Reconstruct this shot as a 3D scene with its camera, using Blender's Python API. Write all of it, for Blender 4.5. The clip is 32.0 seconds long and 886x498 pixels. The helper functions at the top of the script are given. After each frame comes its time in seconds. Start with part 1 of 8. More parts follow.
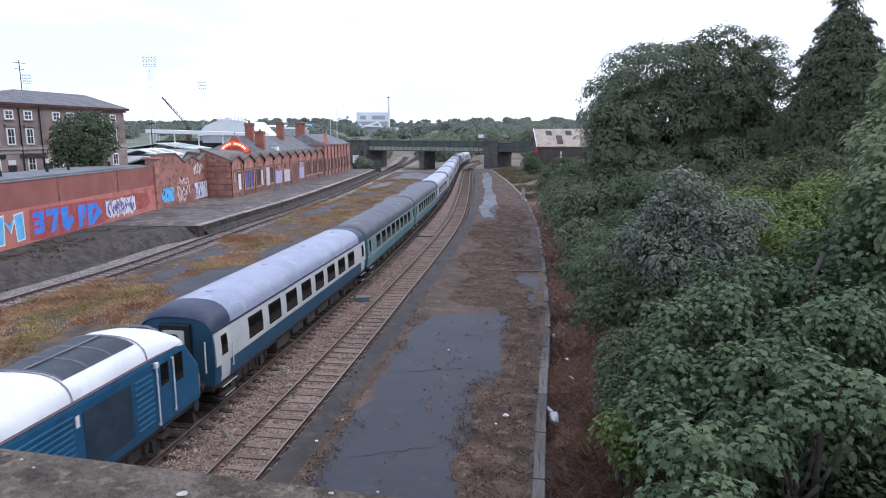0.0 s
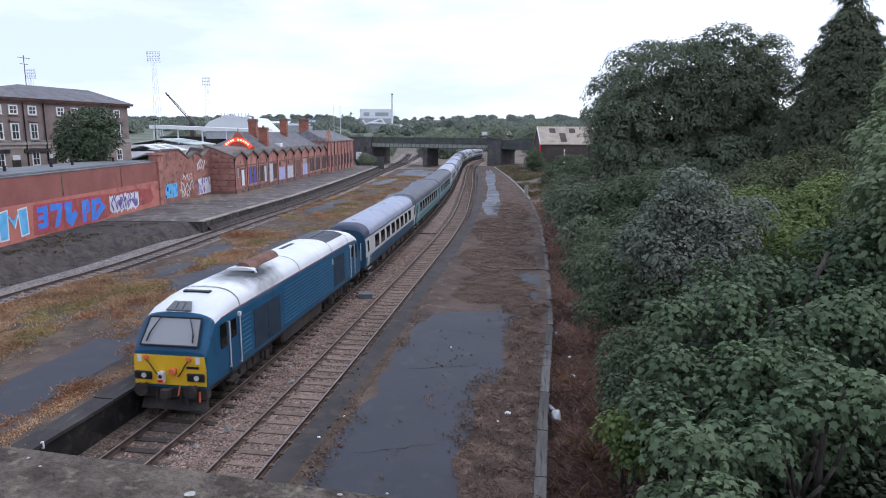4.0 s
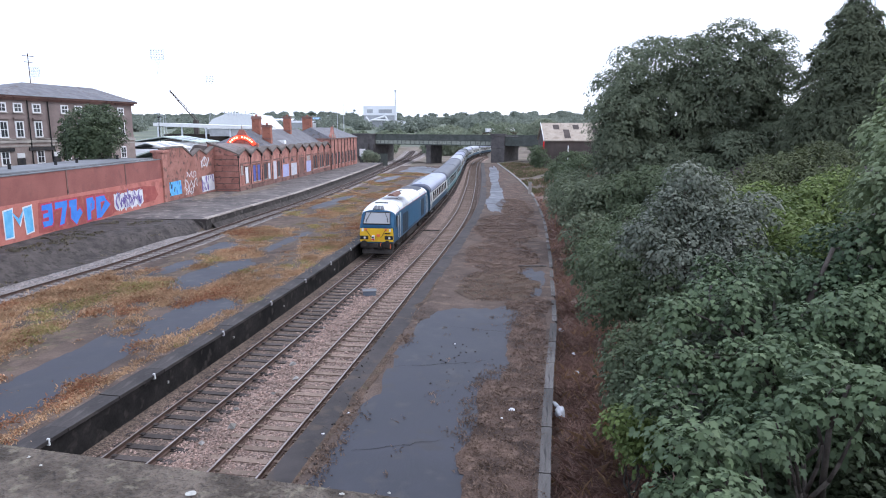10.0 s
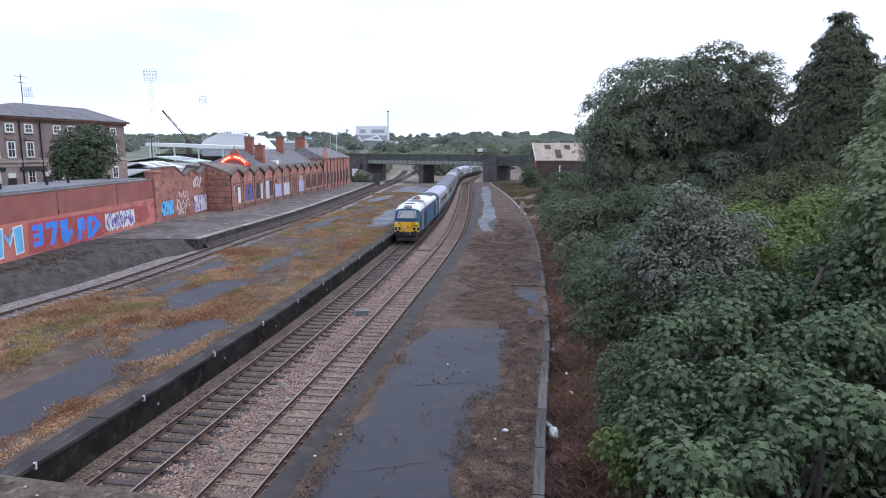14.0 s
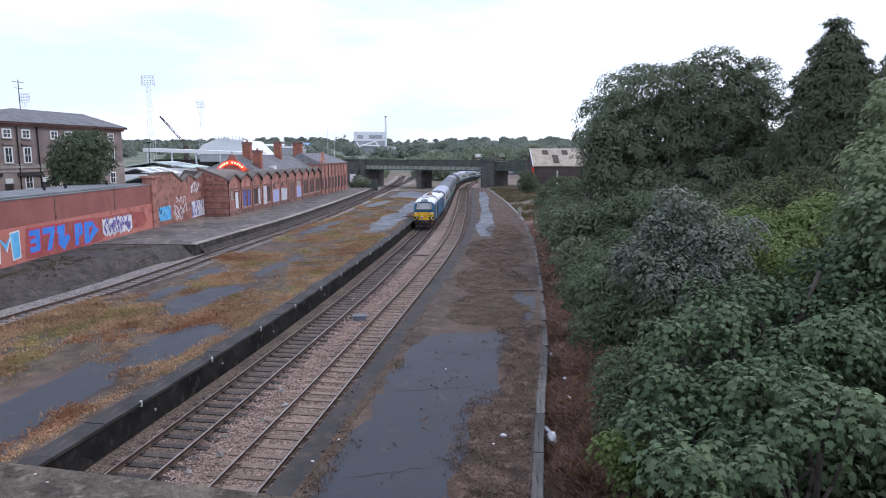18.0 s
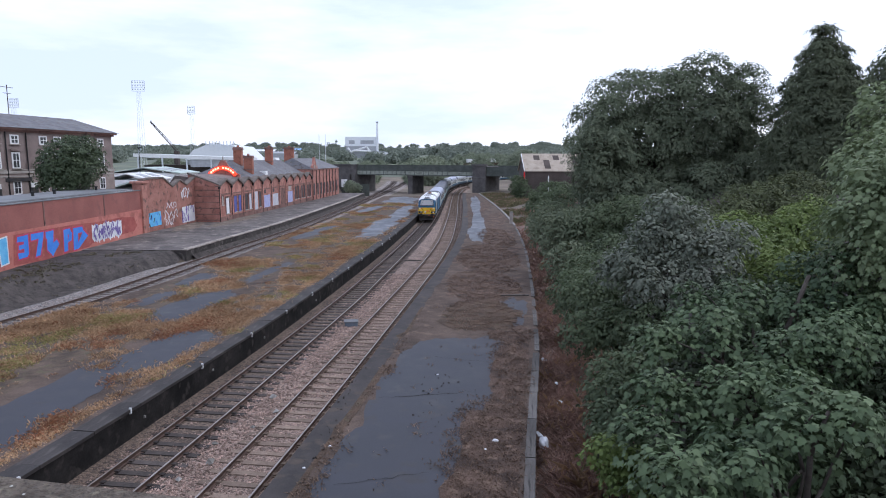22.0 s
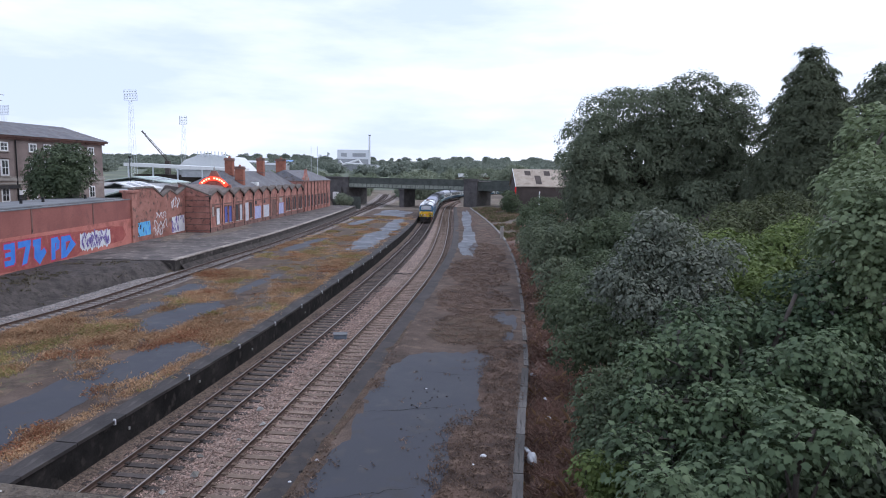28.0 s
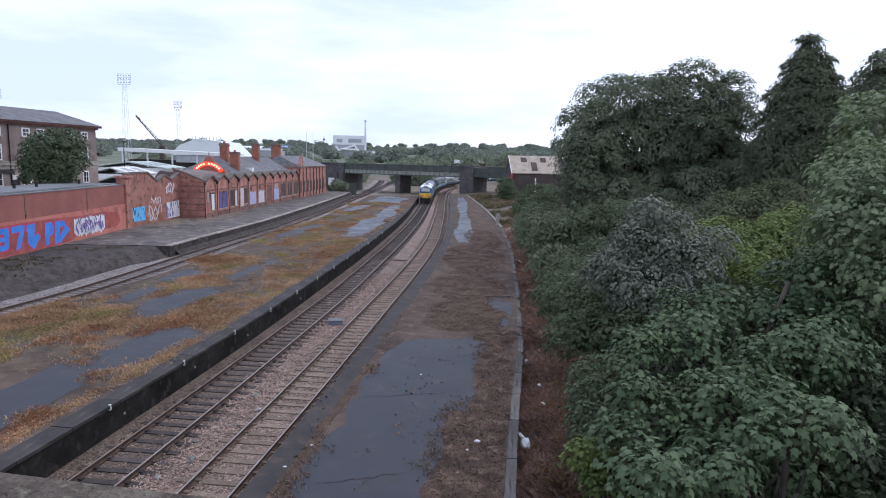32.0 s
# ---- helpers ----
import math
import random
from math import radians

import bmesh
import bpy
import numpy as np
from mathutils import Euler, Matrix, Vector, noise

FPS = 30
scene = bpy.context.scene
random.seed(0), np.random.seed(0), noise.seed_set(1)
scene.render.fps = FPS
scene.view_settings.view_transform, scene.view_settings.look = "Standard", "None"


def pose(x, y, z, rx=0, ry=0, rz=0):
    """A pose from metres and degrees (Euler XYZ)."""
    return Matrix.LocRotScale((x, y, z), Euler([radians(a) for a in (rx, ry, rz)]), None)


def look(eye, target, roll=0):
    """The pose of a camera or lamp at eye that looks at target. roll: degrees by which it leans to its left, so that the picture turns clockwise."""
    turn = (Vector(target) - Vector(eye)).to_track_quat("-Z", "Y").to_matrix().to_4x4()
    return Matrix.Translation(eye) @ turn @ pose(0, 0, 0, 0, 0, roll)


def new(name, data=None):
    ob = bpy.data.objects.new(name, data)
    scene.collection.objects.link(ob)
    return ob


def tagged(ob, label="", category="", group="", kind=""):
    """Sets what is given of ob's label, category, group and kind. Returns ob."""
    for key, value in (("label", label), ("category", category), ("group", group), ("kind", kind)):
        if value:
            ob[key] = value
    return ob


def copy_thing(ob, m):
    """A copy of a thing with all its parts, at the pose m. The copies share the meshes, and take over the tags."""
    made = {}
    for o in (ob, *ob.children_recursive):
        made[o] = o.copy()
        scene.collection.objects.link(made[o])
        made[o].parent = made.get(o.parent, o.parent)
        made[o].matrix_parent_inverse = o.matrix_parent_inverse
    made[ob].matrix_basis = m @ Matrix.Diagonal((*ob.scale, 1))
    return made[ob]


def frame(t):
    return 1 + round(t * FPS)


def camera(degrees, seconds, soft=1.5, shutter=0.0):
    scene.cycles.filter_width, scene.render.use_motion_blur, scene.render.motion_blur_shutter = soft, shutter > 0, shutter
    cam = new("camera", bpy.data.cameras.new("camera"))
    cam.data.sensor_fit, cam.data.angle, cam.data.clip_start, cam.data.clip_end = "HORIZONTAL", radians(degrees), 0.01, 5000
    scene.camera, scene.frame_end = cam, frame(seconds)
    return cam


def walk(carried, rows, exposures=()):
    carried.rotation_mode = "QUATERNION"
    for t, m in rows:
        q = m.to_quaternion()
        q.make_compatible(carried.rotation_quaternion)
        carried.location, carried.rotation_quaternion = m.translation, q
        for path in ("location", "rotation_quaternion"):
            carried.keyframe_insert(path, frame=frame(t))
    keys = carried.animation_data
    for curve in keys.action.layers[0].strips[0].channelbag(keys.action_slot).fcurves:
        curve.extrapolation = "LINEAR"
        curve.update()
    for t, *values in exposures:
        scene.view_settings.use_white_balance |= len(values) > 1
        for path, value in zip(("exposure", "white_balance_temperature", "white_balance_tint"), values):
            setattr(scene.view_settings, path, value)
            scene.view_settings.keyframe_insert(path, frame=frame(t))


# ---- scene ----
cam = camera(69, 32.0, soft=1.0, shutter=0.4)

# seconds, yaw, pitch, lean, x, y, z of the hand-held camera above the bridge parapet
PATH = [
    (0, 1.029, -10.060, 0.059, 0.03, 0.03, 9.57),
    (0.5, 0.942, -9.772, 0.054, 0.03, 0.03, 9.59),
    (1, 0.932, -9.265, 0.174, -0.00, 0.04, 9.58),
    (1.5, 1.008, -8.806, 0.278, 0.00, 0.00, 9.61),
    (2, 1.146, -8.441, 0.347, 0.02, 0.02, 9.58),
    (2.5, 1.269, -8.583, 0.339, 0.01, 0.02, 9.57),
    (3, 1.313, -9.321, 0.201, 0.01, 0.05, 9.57),
    (3.5, 1.310, -10.009, 0.285, 0.02, 0.04, 9.57),
    (5.5, 1.237, -10.538, 0.414, 0.01, 0.04, 9.58),
    (6, 1.368, -10.572, 0.358, 0.01, 0.03, 9.57),
    (6.5, 1.460, -10.645, 0.350, 0.01, 0.05, 9.56),
    (7, 1.547, -10.660, 0.275, 0.02, 0.06, 9.57),
    (7.5, 1.642, -10.670, 0.134, 0.01, 0.06, 9.56),
    (8, 1.722, -10.688, 0.094, 0.01, 0.05, 9.56),
    (8.5, 1.711, -10.742, 0.150, 0.01, 0.07, 9.56),
    (9, 1.682, -10.690, 0.147, 0.02, 0.06, 9.57),
    (9.5, 1.611, -10.595, 0.168, 0.01, 0.05, 9.57),
    (10, 1.607, -10.594, 0.168, 0.02, 0.05, 9.57),
    (10.5, 1.547, -10.566, 0.217, 0.01, 0.05, 9.58),
    (11, 1.437, -10.375, 0.138, 0.02, 0.05, 9.57),
    (11.5, 1.242, -9.905, 0.249, 0.02, 0.02, 9.60),
    (12, 1.082, -9.340, 0.283, 0.03, 0.03, 9.58),
    (12.5, 0.999, -8.984, 0.193, 0.02, 0.03, 9.58),
    (13, 0.981, -8.863, 0.125, 0.03, 0.02, 9.59),
    (13.5, 0.959, -8.869, 0.160, 0.02, 0.05, 9.57),
    (14, 0.941, -8.872, 0.176, 0.02, 0.03, 9.59),
    (14.5, 0.884, -8.654, 0.254, 0.01, 0.01, 9.58),
    (16.5, 0.472, -8.275, 0.258, 0.03, 0.04, 9.59),
    (17, 0.524, -8.213, 0.229, 0.02, 0.02, 9.57),
    (17.5, 0.657, -8.278, 0.141, 0.02, 0.01, 9.57),
    (18, 0.732, -8.394, 0.147, 0.01, 0.01, 9.57),
    (18.5, 0.809, -8.523, 0.051, 0.03, 0.03, 9.58),
    (19, 0.848, -8.540, 0.020, 0.01, 0.01, 9.58),
    (19.5, 0.850, -8.543, 0.017, 0.01, 0.00, 9.58),
    (20, 0.746, -8.393, 0.022, 0.03, 0.02, 9.58),
    (20.5, 0.514, -8.165, 0.160, 0.03, 0.03, 9.57),
    (21, 0.208, -8.040, 0.322, 0.02, 0.03, 9.57),
    (21.5, 0.046, -8.044, 0.238, 0.05, 0.02, 9.59),
    (22, -0.000, -7.936, 0.125, 0.02, 0.02, 9.57),
    (22.5, 0.111, -7.850, -0.133, 0.04, 0.03, 9.59),
    (23, 0.000, -7.639, 0.000, -0.00, -0.00, 9.60),
    (23.5, -0.315, -7.431, -0.967, 0.03, 0.01, 9.57),
    (24, -0.563, -7.677, -1.542, 0.03, 0.01, 9.58),
    (24.5, -0.828, -7.748, -1.798, 0.05, -0.01, 9.59),
    (25, -0.993, -6.992, -1.479, 0.03, 0.01, 9.60),
    (25.5, -1.231, -6.065, -1.166, 0.03, -0.05, 9.60),
    (27.5, -1.174, -6.081, 0.992, 0.03, -0.01, 9.58),
    (28, -0.835, -6.697, 1.040, 0.02, -0.00, 9.57),
    (28.5, -0.562, -7.226, 1.192, 0.02, -0.01, 9.59),
    (29, -0.490, -7.459, 1.327, 0.03, 0.00, 9.57),
    (29.5, -0.528, -7.609, 1.350, 0.04, -0.00, 9.58),
    (30, -0.651, -7.650, 1.409, 0.03, 0.01, 9.59),
    (30.5, -0.775, -7.568, 1.480, 0.03, 0.02, 9.57),
    (31, -0.967, -7.565, 1.427, 0.01, 0.00, 9.56),
    (31.5, -1.131, -7.774, 1.353, 0.04, -0.01, 9.58),
    (32, -1.232, -7.889, 1.282, 0.05, -0.01, 9.58),
]
walk(cam, [(t, pose(x, y, z, 90 + pitch, 0, yaw) @ pose(0, 0, 0, 0, 0, lean)) for t, yaw, pitch, lean, x, y, z in PATH],
     exposures=[(0, 0.41, 5760, 13), (3, 0.11, 5760, 13), (6, 0.53, 5760, 13), (8, 0.64, 5760, 13), (11, 0.68, 5760, 13), (13, 0.44, 5760, 13), (19, 0.26, 5760, 13), (24, 0.14, 5760, 13), (25, 0.14, 5760, 13), (28, 0.09, 5760, 13), (32, 0.14, 5760, 13)])

# ---- sky and sun: bright overcast ----
world = bpy.data.worlds.new("overcast_sky")
scene.world = world
world.use_nodes = True
wn, wl = world.node_tree.nodes, world.node_tree.links
wn.clear()
w_out = wn.new("ShaderNodeOutputWorld")
w_sky = wn.new("ShaderNodeTexSky")
w_sky.sky_type, w_sky.sun_disc = "NISHITA", False
w_sky.sun_elevation, w_sky.sun_rotation = radians(48), radians(60)
w_co = wn.new("ShaderNodeTexCoord")
w_map = wn.new("ShaderNodeMapping")
w_map.inputs["Scale"].default_value = (1.0, 1.0, 4.5)
w_noise = wn.new("ShaderNodeTexNoise")
w_noise.inputs["Scale"].default_value, w_noise.inputs["Detail"].default_value = 2.6, 6.0
w_noise.inputs["Roughness"].default_value = 0.55
w_ramp = wn.new("ShaderNodeValToRGB")
w_ramp.color_ramp.elements[0].position, w_ramp.color_ramp.elements[0].color = 0.36, (0.72, 0.78, 0.92, 1)
w_ramp.color_ramp.elements[1].position, w_ramp.color_ramp.elements[1].color = 0.60, (1.02, 1.02, 1.06, 1)
w_skybg = wn.new("ShaderNodeBackground")
w_skybg.inputs["Strength"].default_value = 0.12
w_cloud = wn.new("ShaderNodeBackground")
w_cloud.inputs["Strength"].default_value = 1.12
w_mix = wn.new("ShaderNodeMixShader")
w_mix.inputs[0].default_value = 0.88
wl.new(w_co.outputs["Generated"], w_map.inputs["Vector"])
wl.new(w_map.outputs["Vector"], w_noise.inputs["Vector"])
w_sep = wn.new("ShaderNodeSeparateXYZ")
w_add = wn.new("ShaderNodeMath")
w_add.operation, w_add.inputs[1].default_value = "MULTIPLY_ADD", 0.24
wl.new(w_co.outputs["Generated"], w_sep.inputs["Vector"])
wl.new(w_sep.outputs["X"], w_add.inputs[0])
wl.new(w_noise.outputs["Fac"], w_add.inputs[2])
wl.new(w_add.outputs["Value"], w_ramp.inputs["Fac"])
wl.new(w_ramp.outputs["Color"], w_cloud.inputs["Color"])
wl.new(w_sky.outputs["Color"], w_skybg.inputs["Color"])
wl.new(w_skybg.outputs["Background"], w_mix.inputs[1])
wl.new(w_cloud.outputs["Background"], w_mix.inputs[2])
wl.new(w_mix.outputs["Shader"], w_out.inputs["Surface"])
sun = new("sun", bpy.data.lights.new("sun", "SUN"))
sun.data.energy, sun.data.angle, sun.data.color = 0.7, radians(25), (1.0, 0.96, 0.9)
sun.matrix_world = look((60, 35, 80), (0, 0, 0))

# ---- materials ----
def rgb(c):
    return (c[0], c[1], c[2], 1)


def mat(name, a, b, scale=3.0, rough=0.8, fine=30.0, bump=0.2, metal=0.0, c=None, ratio=0.5, rough2=None, spec=0.28, jitter=0.0, island=False, coat=0.0, dist=0.01):
    """Two colours mottled by a broad noise, with fine grain and relief; c: a third colour in sparse stains; jitter: tone by object."""
    m = bpy.data.materials.new(name)
    m.use_nodes = True
    n, l = m.node_tree.nodes, m.node_tree.links
    bs = n["Principled BSDF"]
    co = n.new("ShaderNodeTexCoord")
    n1 = n.new("ShaderNodeTexNoise")
    n1.inputs["Scale"].default_value, n1.inputs["Detail"].default_value, n1.inputs["Roughness"].default_value = scale, 6.0, 0.6
    n2 = n.new("ShaderNodeTexNoise")
    n2.inputs["Scale"].default_value, n2.inputs["Detail"].default_value = fine, 4.0
    l.new(co.outputs["Object"], n1.inputs["Vector"])
    l.new(co.outputs["Object"], n2.inputs["Vector"])
    r1 = n.new("ShaderNodeValToRGB")
    r1.color_ramp.elements[0].position, r1.color_ramp.elements[0].color = max(0, ratio - 0.14), rgb(a)
    r1.color_ramp.elements[1].position, r1.color_ramp.elements[1].color = min(1, ratio + 0.14), rgb(b)
    l.new(n1.outputs["Fac"], r1.inputs["Fac"])
    col = r1.outputs["Color"]
    if c:
        n3 = n.new("ShaderNodeTexNoise")
        n3.inputs["Scale"].default_value, n3.inputs["Detail"].default_value = scale * 2.7, 8.0
        l.new(co.outputs["Object"], n3.inputs["Vector"])
        r3 = n.new("ShaderNodeValToRGB")
        r3.color_ramp.elements[0].position, r3.color_ramp.elements[1].position = 0.55, 0.68
        l.new(n3.outputs["Fac"], r3.inputs["Fac"])
        mx = n.new("ShaderNodeMixRGB")
        l.new(r3.outputs["Color"], mx.inputs["Fac"])
        l.new(col, mx.inputs["Color1"])
        mx.inputs["Color2"].default_value = rgb(c)
        col = mx.outputs["Color"]
    gr = n.new("ShaderNodeMixRGB")
    gr.blend_type, gr.inputs["Fac"].default_value = "OVERLAY", 0.35
    l.new(col, gr.inputs["Color1"])
    l.new(n2.outputs["Fac"], gr.inputs["Color2"])
    col = gr.outputs["Color"]
    if jitter:
        src = n.new("ShaderNodeNewGeometry").outputs["Random Per Island"] if island else n.new("ShaderNodeObjectInfo").outputs["Random"]
        hs = n.new("ShaderNodeHueSaturation")
        mp = n.new("ShaderNodeMapRange")
        mp.inputs["To Min"].default_value, mp.inputs["To Max"].default_value = 1 - jitter, 1 + jitter
        l.new(src, mp.inputs["Value"])
        l.new(mp.outputs["Result"], hs.inputs["Value"])
        l.new(col, hs.inputs["Color"])
        col = hs.outputs["Color"]
    l.new(col, bs.inputs["Base Color"])
    bs.inputs["Metallic"].default_value, bs.inputs["Specular IOR Level"].default_value = metal, spec
    bs.inputs["Coat Weight"].default_value = coat
    if rough2 is None:
        bs.inputs["Roughness"].default_value = rough
    else:
        rr = n.new("ShaderNodeMapRange")
        rr.inputs["From Min"].default_value, rr.inputs["From Max"].default_value = ratio - 0.14, ratio + 0.14
        rr.inputs["To Min"].default_value, rr.inputs["To Max"].default_value = rough, rough2
        l.new(n1.outputs["Fac"], rr.inputs["Value"])
        l.new(rr.outputs["Result"], bs.inputs["Roughness"])
    if bump:
        bp = n.new("ShaderNodeBump")
        bp.inputs["Strength"].default_value, bp.inputs["Distance"].default_value = bump, dist
        l.new(n2.outputs["Fac"], bp.inputs["Height"])
        l.new(bp.outputs["Normal"], bs.inputs["Normal"])
    return m


def glow(name, c, strength):
    m = bpy.data.materials.new(name)
    m.use_nodes = True
    bs = m.node_tree.nodes["Principled BSDF"]
    bs.inputs["Base Color"].default_value, bs.inputs["Emission Color"].default_value = rgb(c), rgb(c)
    bs.inputs["Emission Strength"].default_value = strength
    return m


def leaf(name, a, b, rough=0.5, trans=0.25):
    """Leaves: tone by island, slightly translucent."""
    m = bpy.data.materials.new(name)
    m.use_nodes = True
    n, l = m.node_tree.nodes, m.node_tree.links
    bs, out = n["Principled BSDF"], n["Material Output"]
    geo = n.new("ShaderNodeNewGeometry")
    rp = n.new("ShaderNodeValToRGB")
    rp.color_ramp.elements[0].color, rp.color_ramp.elements[1].color = rgb(a), rgb(b)
    co = n.new("ShaderNodeTexCoord")
    nz = n.new("ShaderNodeTexNoise")
    nz.inputs["Scale"].default_value = 0.5
    ad = n.new("ShaderNodeMath")
    ad.operation = "MULTIPLY_ADD"
    ad.inputs[1].default_value = 0.55
    l.new(co.outputs["Object"], nz.inputs["Vector"])
    l.new(geo.outputs["Random Per Island"], ad.inputs[0])
    mu = n.new("ShaderNodeMath")
    mu.operation = "MULTIPLY_ADD"
    mu.inputs[1].default_value, mu.inputs[2].default_value = 1.4, -0.5
    l.new(nz.outputs["Fac"], mu.inputs[0])
    l.new(mu.outputs["Value"], ad.inputs[2])
    l.new(ad.outputs["Value"], rp.inputs["Fac"])
    l.new(rp.outputs["Color"], bs.inputs["Base Color"])
    bs.inputs["Roughness"].default_value, bs.inputs["Specular IOR Level"].default_value = rough, 0.22
    tr = n.new("ShaderNodeBsdfTranslucent")
    l.new(rp.outputs["Color"], tr.inputs["Color"])
    mx = n.new("ShaderNodeMixShader")
    mx.inputs[0].default_value = trans
    l.new(bs.outputs["BSDF"], mx.inputs[1])
    l.new(tr.outputs["BSDF"], mx.inputs[2])
    l.new(mx.outputs["Shader"], out.inputs["Surface"])
    return m


def glass(name, c=(0.02, 0.025, 0.03), rough=0.08):
    m = bpy.data.materials.new(name)
    m.use_nodes = True
    bs = m.node_tree.nodes["Principled BSDF"]
    bs.inputs["Base Color"].default_value = rgb(c)
    bs.inputs["Roughness"].default_value, bs.inputs["Specular IOR Level"].default_value = rough, 0.6
    return m


M_stone = mat("ballast_stone", (0.20, 0.142, 0.118), (0.42, 0.298, 0.248), 2.0, 0.9, 40.0, 0.3, jitter=0.5, island=True)
M_sleeper = mat("sleeper_timber", (0.046, 0.038, 0.036), (0.090, 0.075, 0.068), 2.5, 0.85, 40.0, 0.5, jitter=0.25)
M_sleeper_pale = mat("pale_sleeper", (0.148, 0.11, 0.086), (0.24, 0.18, 0.142), 2.5, 0.9, 40.0, 0.4, jitter=0.25)
M_rail = mat("rusty_rail", (0.07, 0.045, 0.036), (0.12, 0.078, 0.062), 3.0, 0.7, 60.0, 0.2)
M_railtop = mat("worn_rail_head", (0.22, 0.185, 0.165), (0.36, 0.32, 0.30), 2.0, 0.38, 50.0, 0.05, metal=0.45)
M_asphalt_edge = mat("dark_asphalt_edge", (0.040, 0.036, 0.036), (0.072, 0.062, 0.060), 0.6, 0.85, 40.0, 0.3, c=(0.085, 0.068, 0.056))
M_edge_pale = mat("pale_edge_stone", (0.30, 0.255, 0.225), (0.44, 0.385, 0.345), 1.0, 0.85, 20.0, 0.4, c=(0.20, 0.175, 0.155), jitter=0.3)
M_edge_worn = mat("worn_edge_stone", (0.105, 0.096, 0.09), (0.175, 0.16, 0.148), 1.0, 0.85, 20.0, 0.4, c=(0.06, 0.055, 0.052), jitter=0.3)
M_dirt = mat("platform_dirt", (0.070, 0.053, 0.045), (0.145, 0.107, 0.087), 0.5, 0.95, 14.0, 0.8, c=(0.17, 0.125, 0.098), dist=0.04, spec=0.14)
M_soil = mat("dark_soil", (0.048, 0.041, 0.039), (0.100, 0.085, 0.078), 1.1, 0.95, 9.0, 1.0, c=(0.038, 0.034, 0.028), dist=0.06)
M_weed_floor = mat("dead_weed_floor", (0.17, 0.11, 0.09), (0.30, 0.20, 0.16), 0.6, 0.95, 16.0, 1.0, dist=0.06)
M_brickwall_red = mat("painted_red_wall", (0.27, 0.105, 0.09), (0.34, 0.135, 0.115), 0.35, 0.8, 18.0, 0.15, c=(0.26, 0.108, 0.094))
M_wall_pink = mat("faded_red_paint", (0.48, 0.17, 0.135), (0.56, 0.22, 0.18), 0.4, 0.8, 18.0, 0.15, c=(0.36, 0.13, 0.11))
M_brick = mat("weathered_red_brick", (0.31, 0.138, 0.112), (0.50, 0.25, 0.20), 0.6, 0.85, 9.0, 0.4, c=(0.15, 0.098, 0.085), jitter=0.2)
M_brick_dark = mat("sooty_brick", (0.18, 0.105, 0.092), (0.27, 0.155, 0.13), 0.5, 0.9, 12.0, 0.35, c=(0.07, 0.05, 0.045), jitter=0.12)
M_chimney = mat("chimney_brick", (0.29, 0.115, 0.08), (0.38, 0.16, 0.11), 0.9, 0.85, 14.0, 0.3, c=(0.22, 0.09, 0.06))
M_housestone = mat("brown_stone", (0.27, 0.215, 0.195), (0.36, 0.295, 0.265), 0.8, 0.85, 20.0, 0.2)
M_stonework = mat("pale_stone", (0.34, 0.31, 0.28), (0.46, 0.42, 0.38), 0.8, 0.85, 20.0, 0.2)
M_house = mat("brown_house_brick", (0.21, 0.165, 0.152), (0.29, 0.23, 0.212), 0.5, 0.9, 14.0, 0.3)
M_slate = mat("slate_roof", (0.12, 0.12, 0.135), (0.19, 0.185, 0.195), 0.7, 0.65, 8.0, 0.3, c=(0.11, 0.09, 0.08))
M_slate_brown = mat("brown_slates", (0.15, 0.125, 0.118), (0.23, 0.19, 0.175), 0.6, 0.75, 8.0, 0.3, c=(0.09, 0.085, 0.085))
M_felt = mat("grey_roof_felt", (0.15, 0.155, 0.165), (0.22, 0.225, 0.235), 0.4, 0.8, 12.0, 0.15)
M_white = mat("white_paint", (0.74, 0.74, 0.74), (0.82, 0.82, 0.82), 1.5, 0.5, 30.0, 0.03)
M_concrete = mat("concrete", (0.26, 0.25, 0.235), (0.36, 0.35, 0.33), 0.8, 0.9, 25.0, 0.3, c=(0.2, 0.19, 0.17))
M_coping = mat("dark_coping_stone", (0.036, 0.032, 0.032), (0.064, 0.056, 0.054), 1.0, 0.8, 20.0, 0.3, c=(0.085, 0.076, 0.07), jitter=0.08)
M_platface = mat("black_platform_wall", (0.015, 0.014, 0.014), (0.032, 0.029, 0.028), 0.8, 0.95, 12.0, 0.5, c=(0.055, 0.048, 0.044), spec=0.1)
M_parapet = mat("lichened_stone", (0.072, 0.058, 0.046), (0.19, 0.155, 0.125), 17.0, 0.95, 110.0, 1.0, c=(0.23, 0.20, 0.15), dist=0.02)
M_lichen = mat("white_lichen", (0.34, 0.33, 0.29), (0.55, 0.54, 0.50), 30.0, 0.9, 120.0, 0.3)
M_bridge = mat("black_bridge_steel", (0.06, 0.068, 0.06), (0.10, 0.11, 0.10), 0.6, 0.7, 14.0, 0.2)
M_girder = mat("grey_green_girder", (0.24, 0.26, 0.22), (0.33, 0.35, 0.30), 0.5, 0.7, 14.0, 0.2, c=(0.10, 0.10, 0.085))
M_bridge_brick = mat("blue_brick", (0.075, 0.07, 0.07), (0.125, 0.115, 0.112), 0.7, 0.85, 14.0, 0.3)
M_bark = mat("bark", (0.06, 0.05, 0.042), (0.11, 0.095, 0.08), 2.0, 0.95, 30.0, 0.7)
M_black = mat("black_plastic", (0.014, 0.014, 0.015), (0.025, 0.025, 0.026), 2.0, 0.5, 30.0, 0.1)


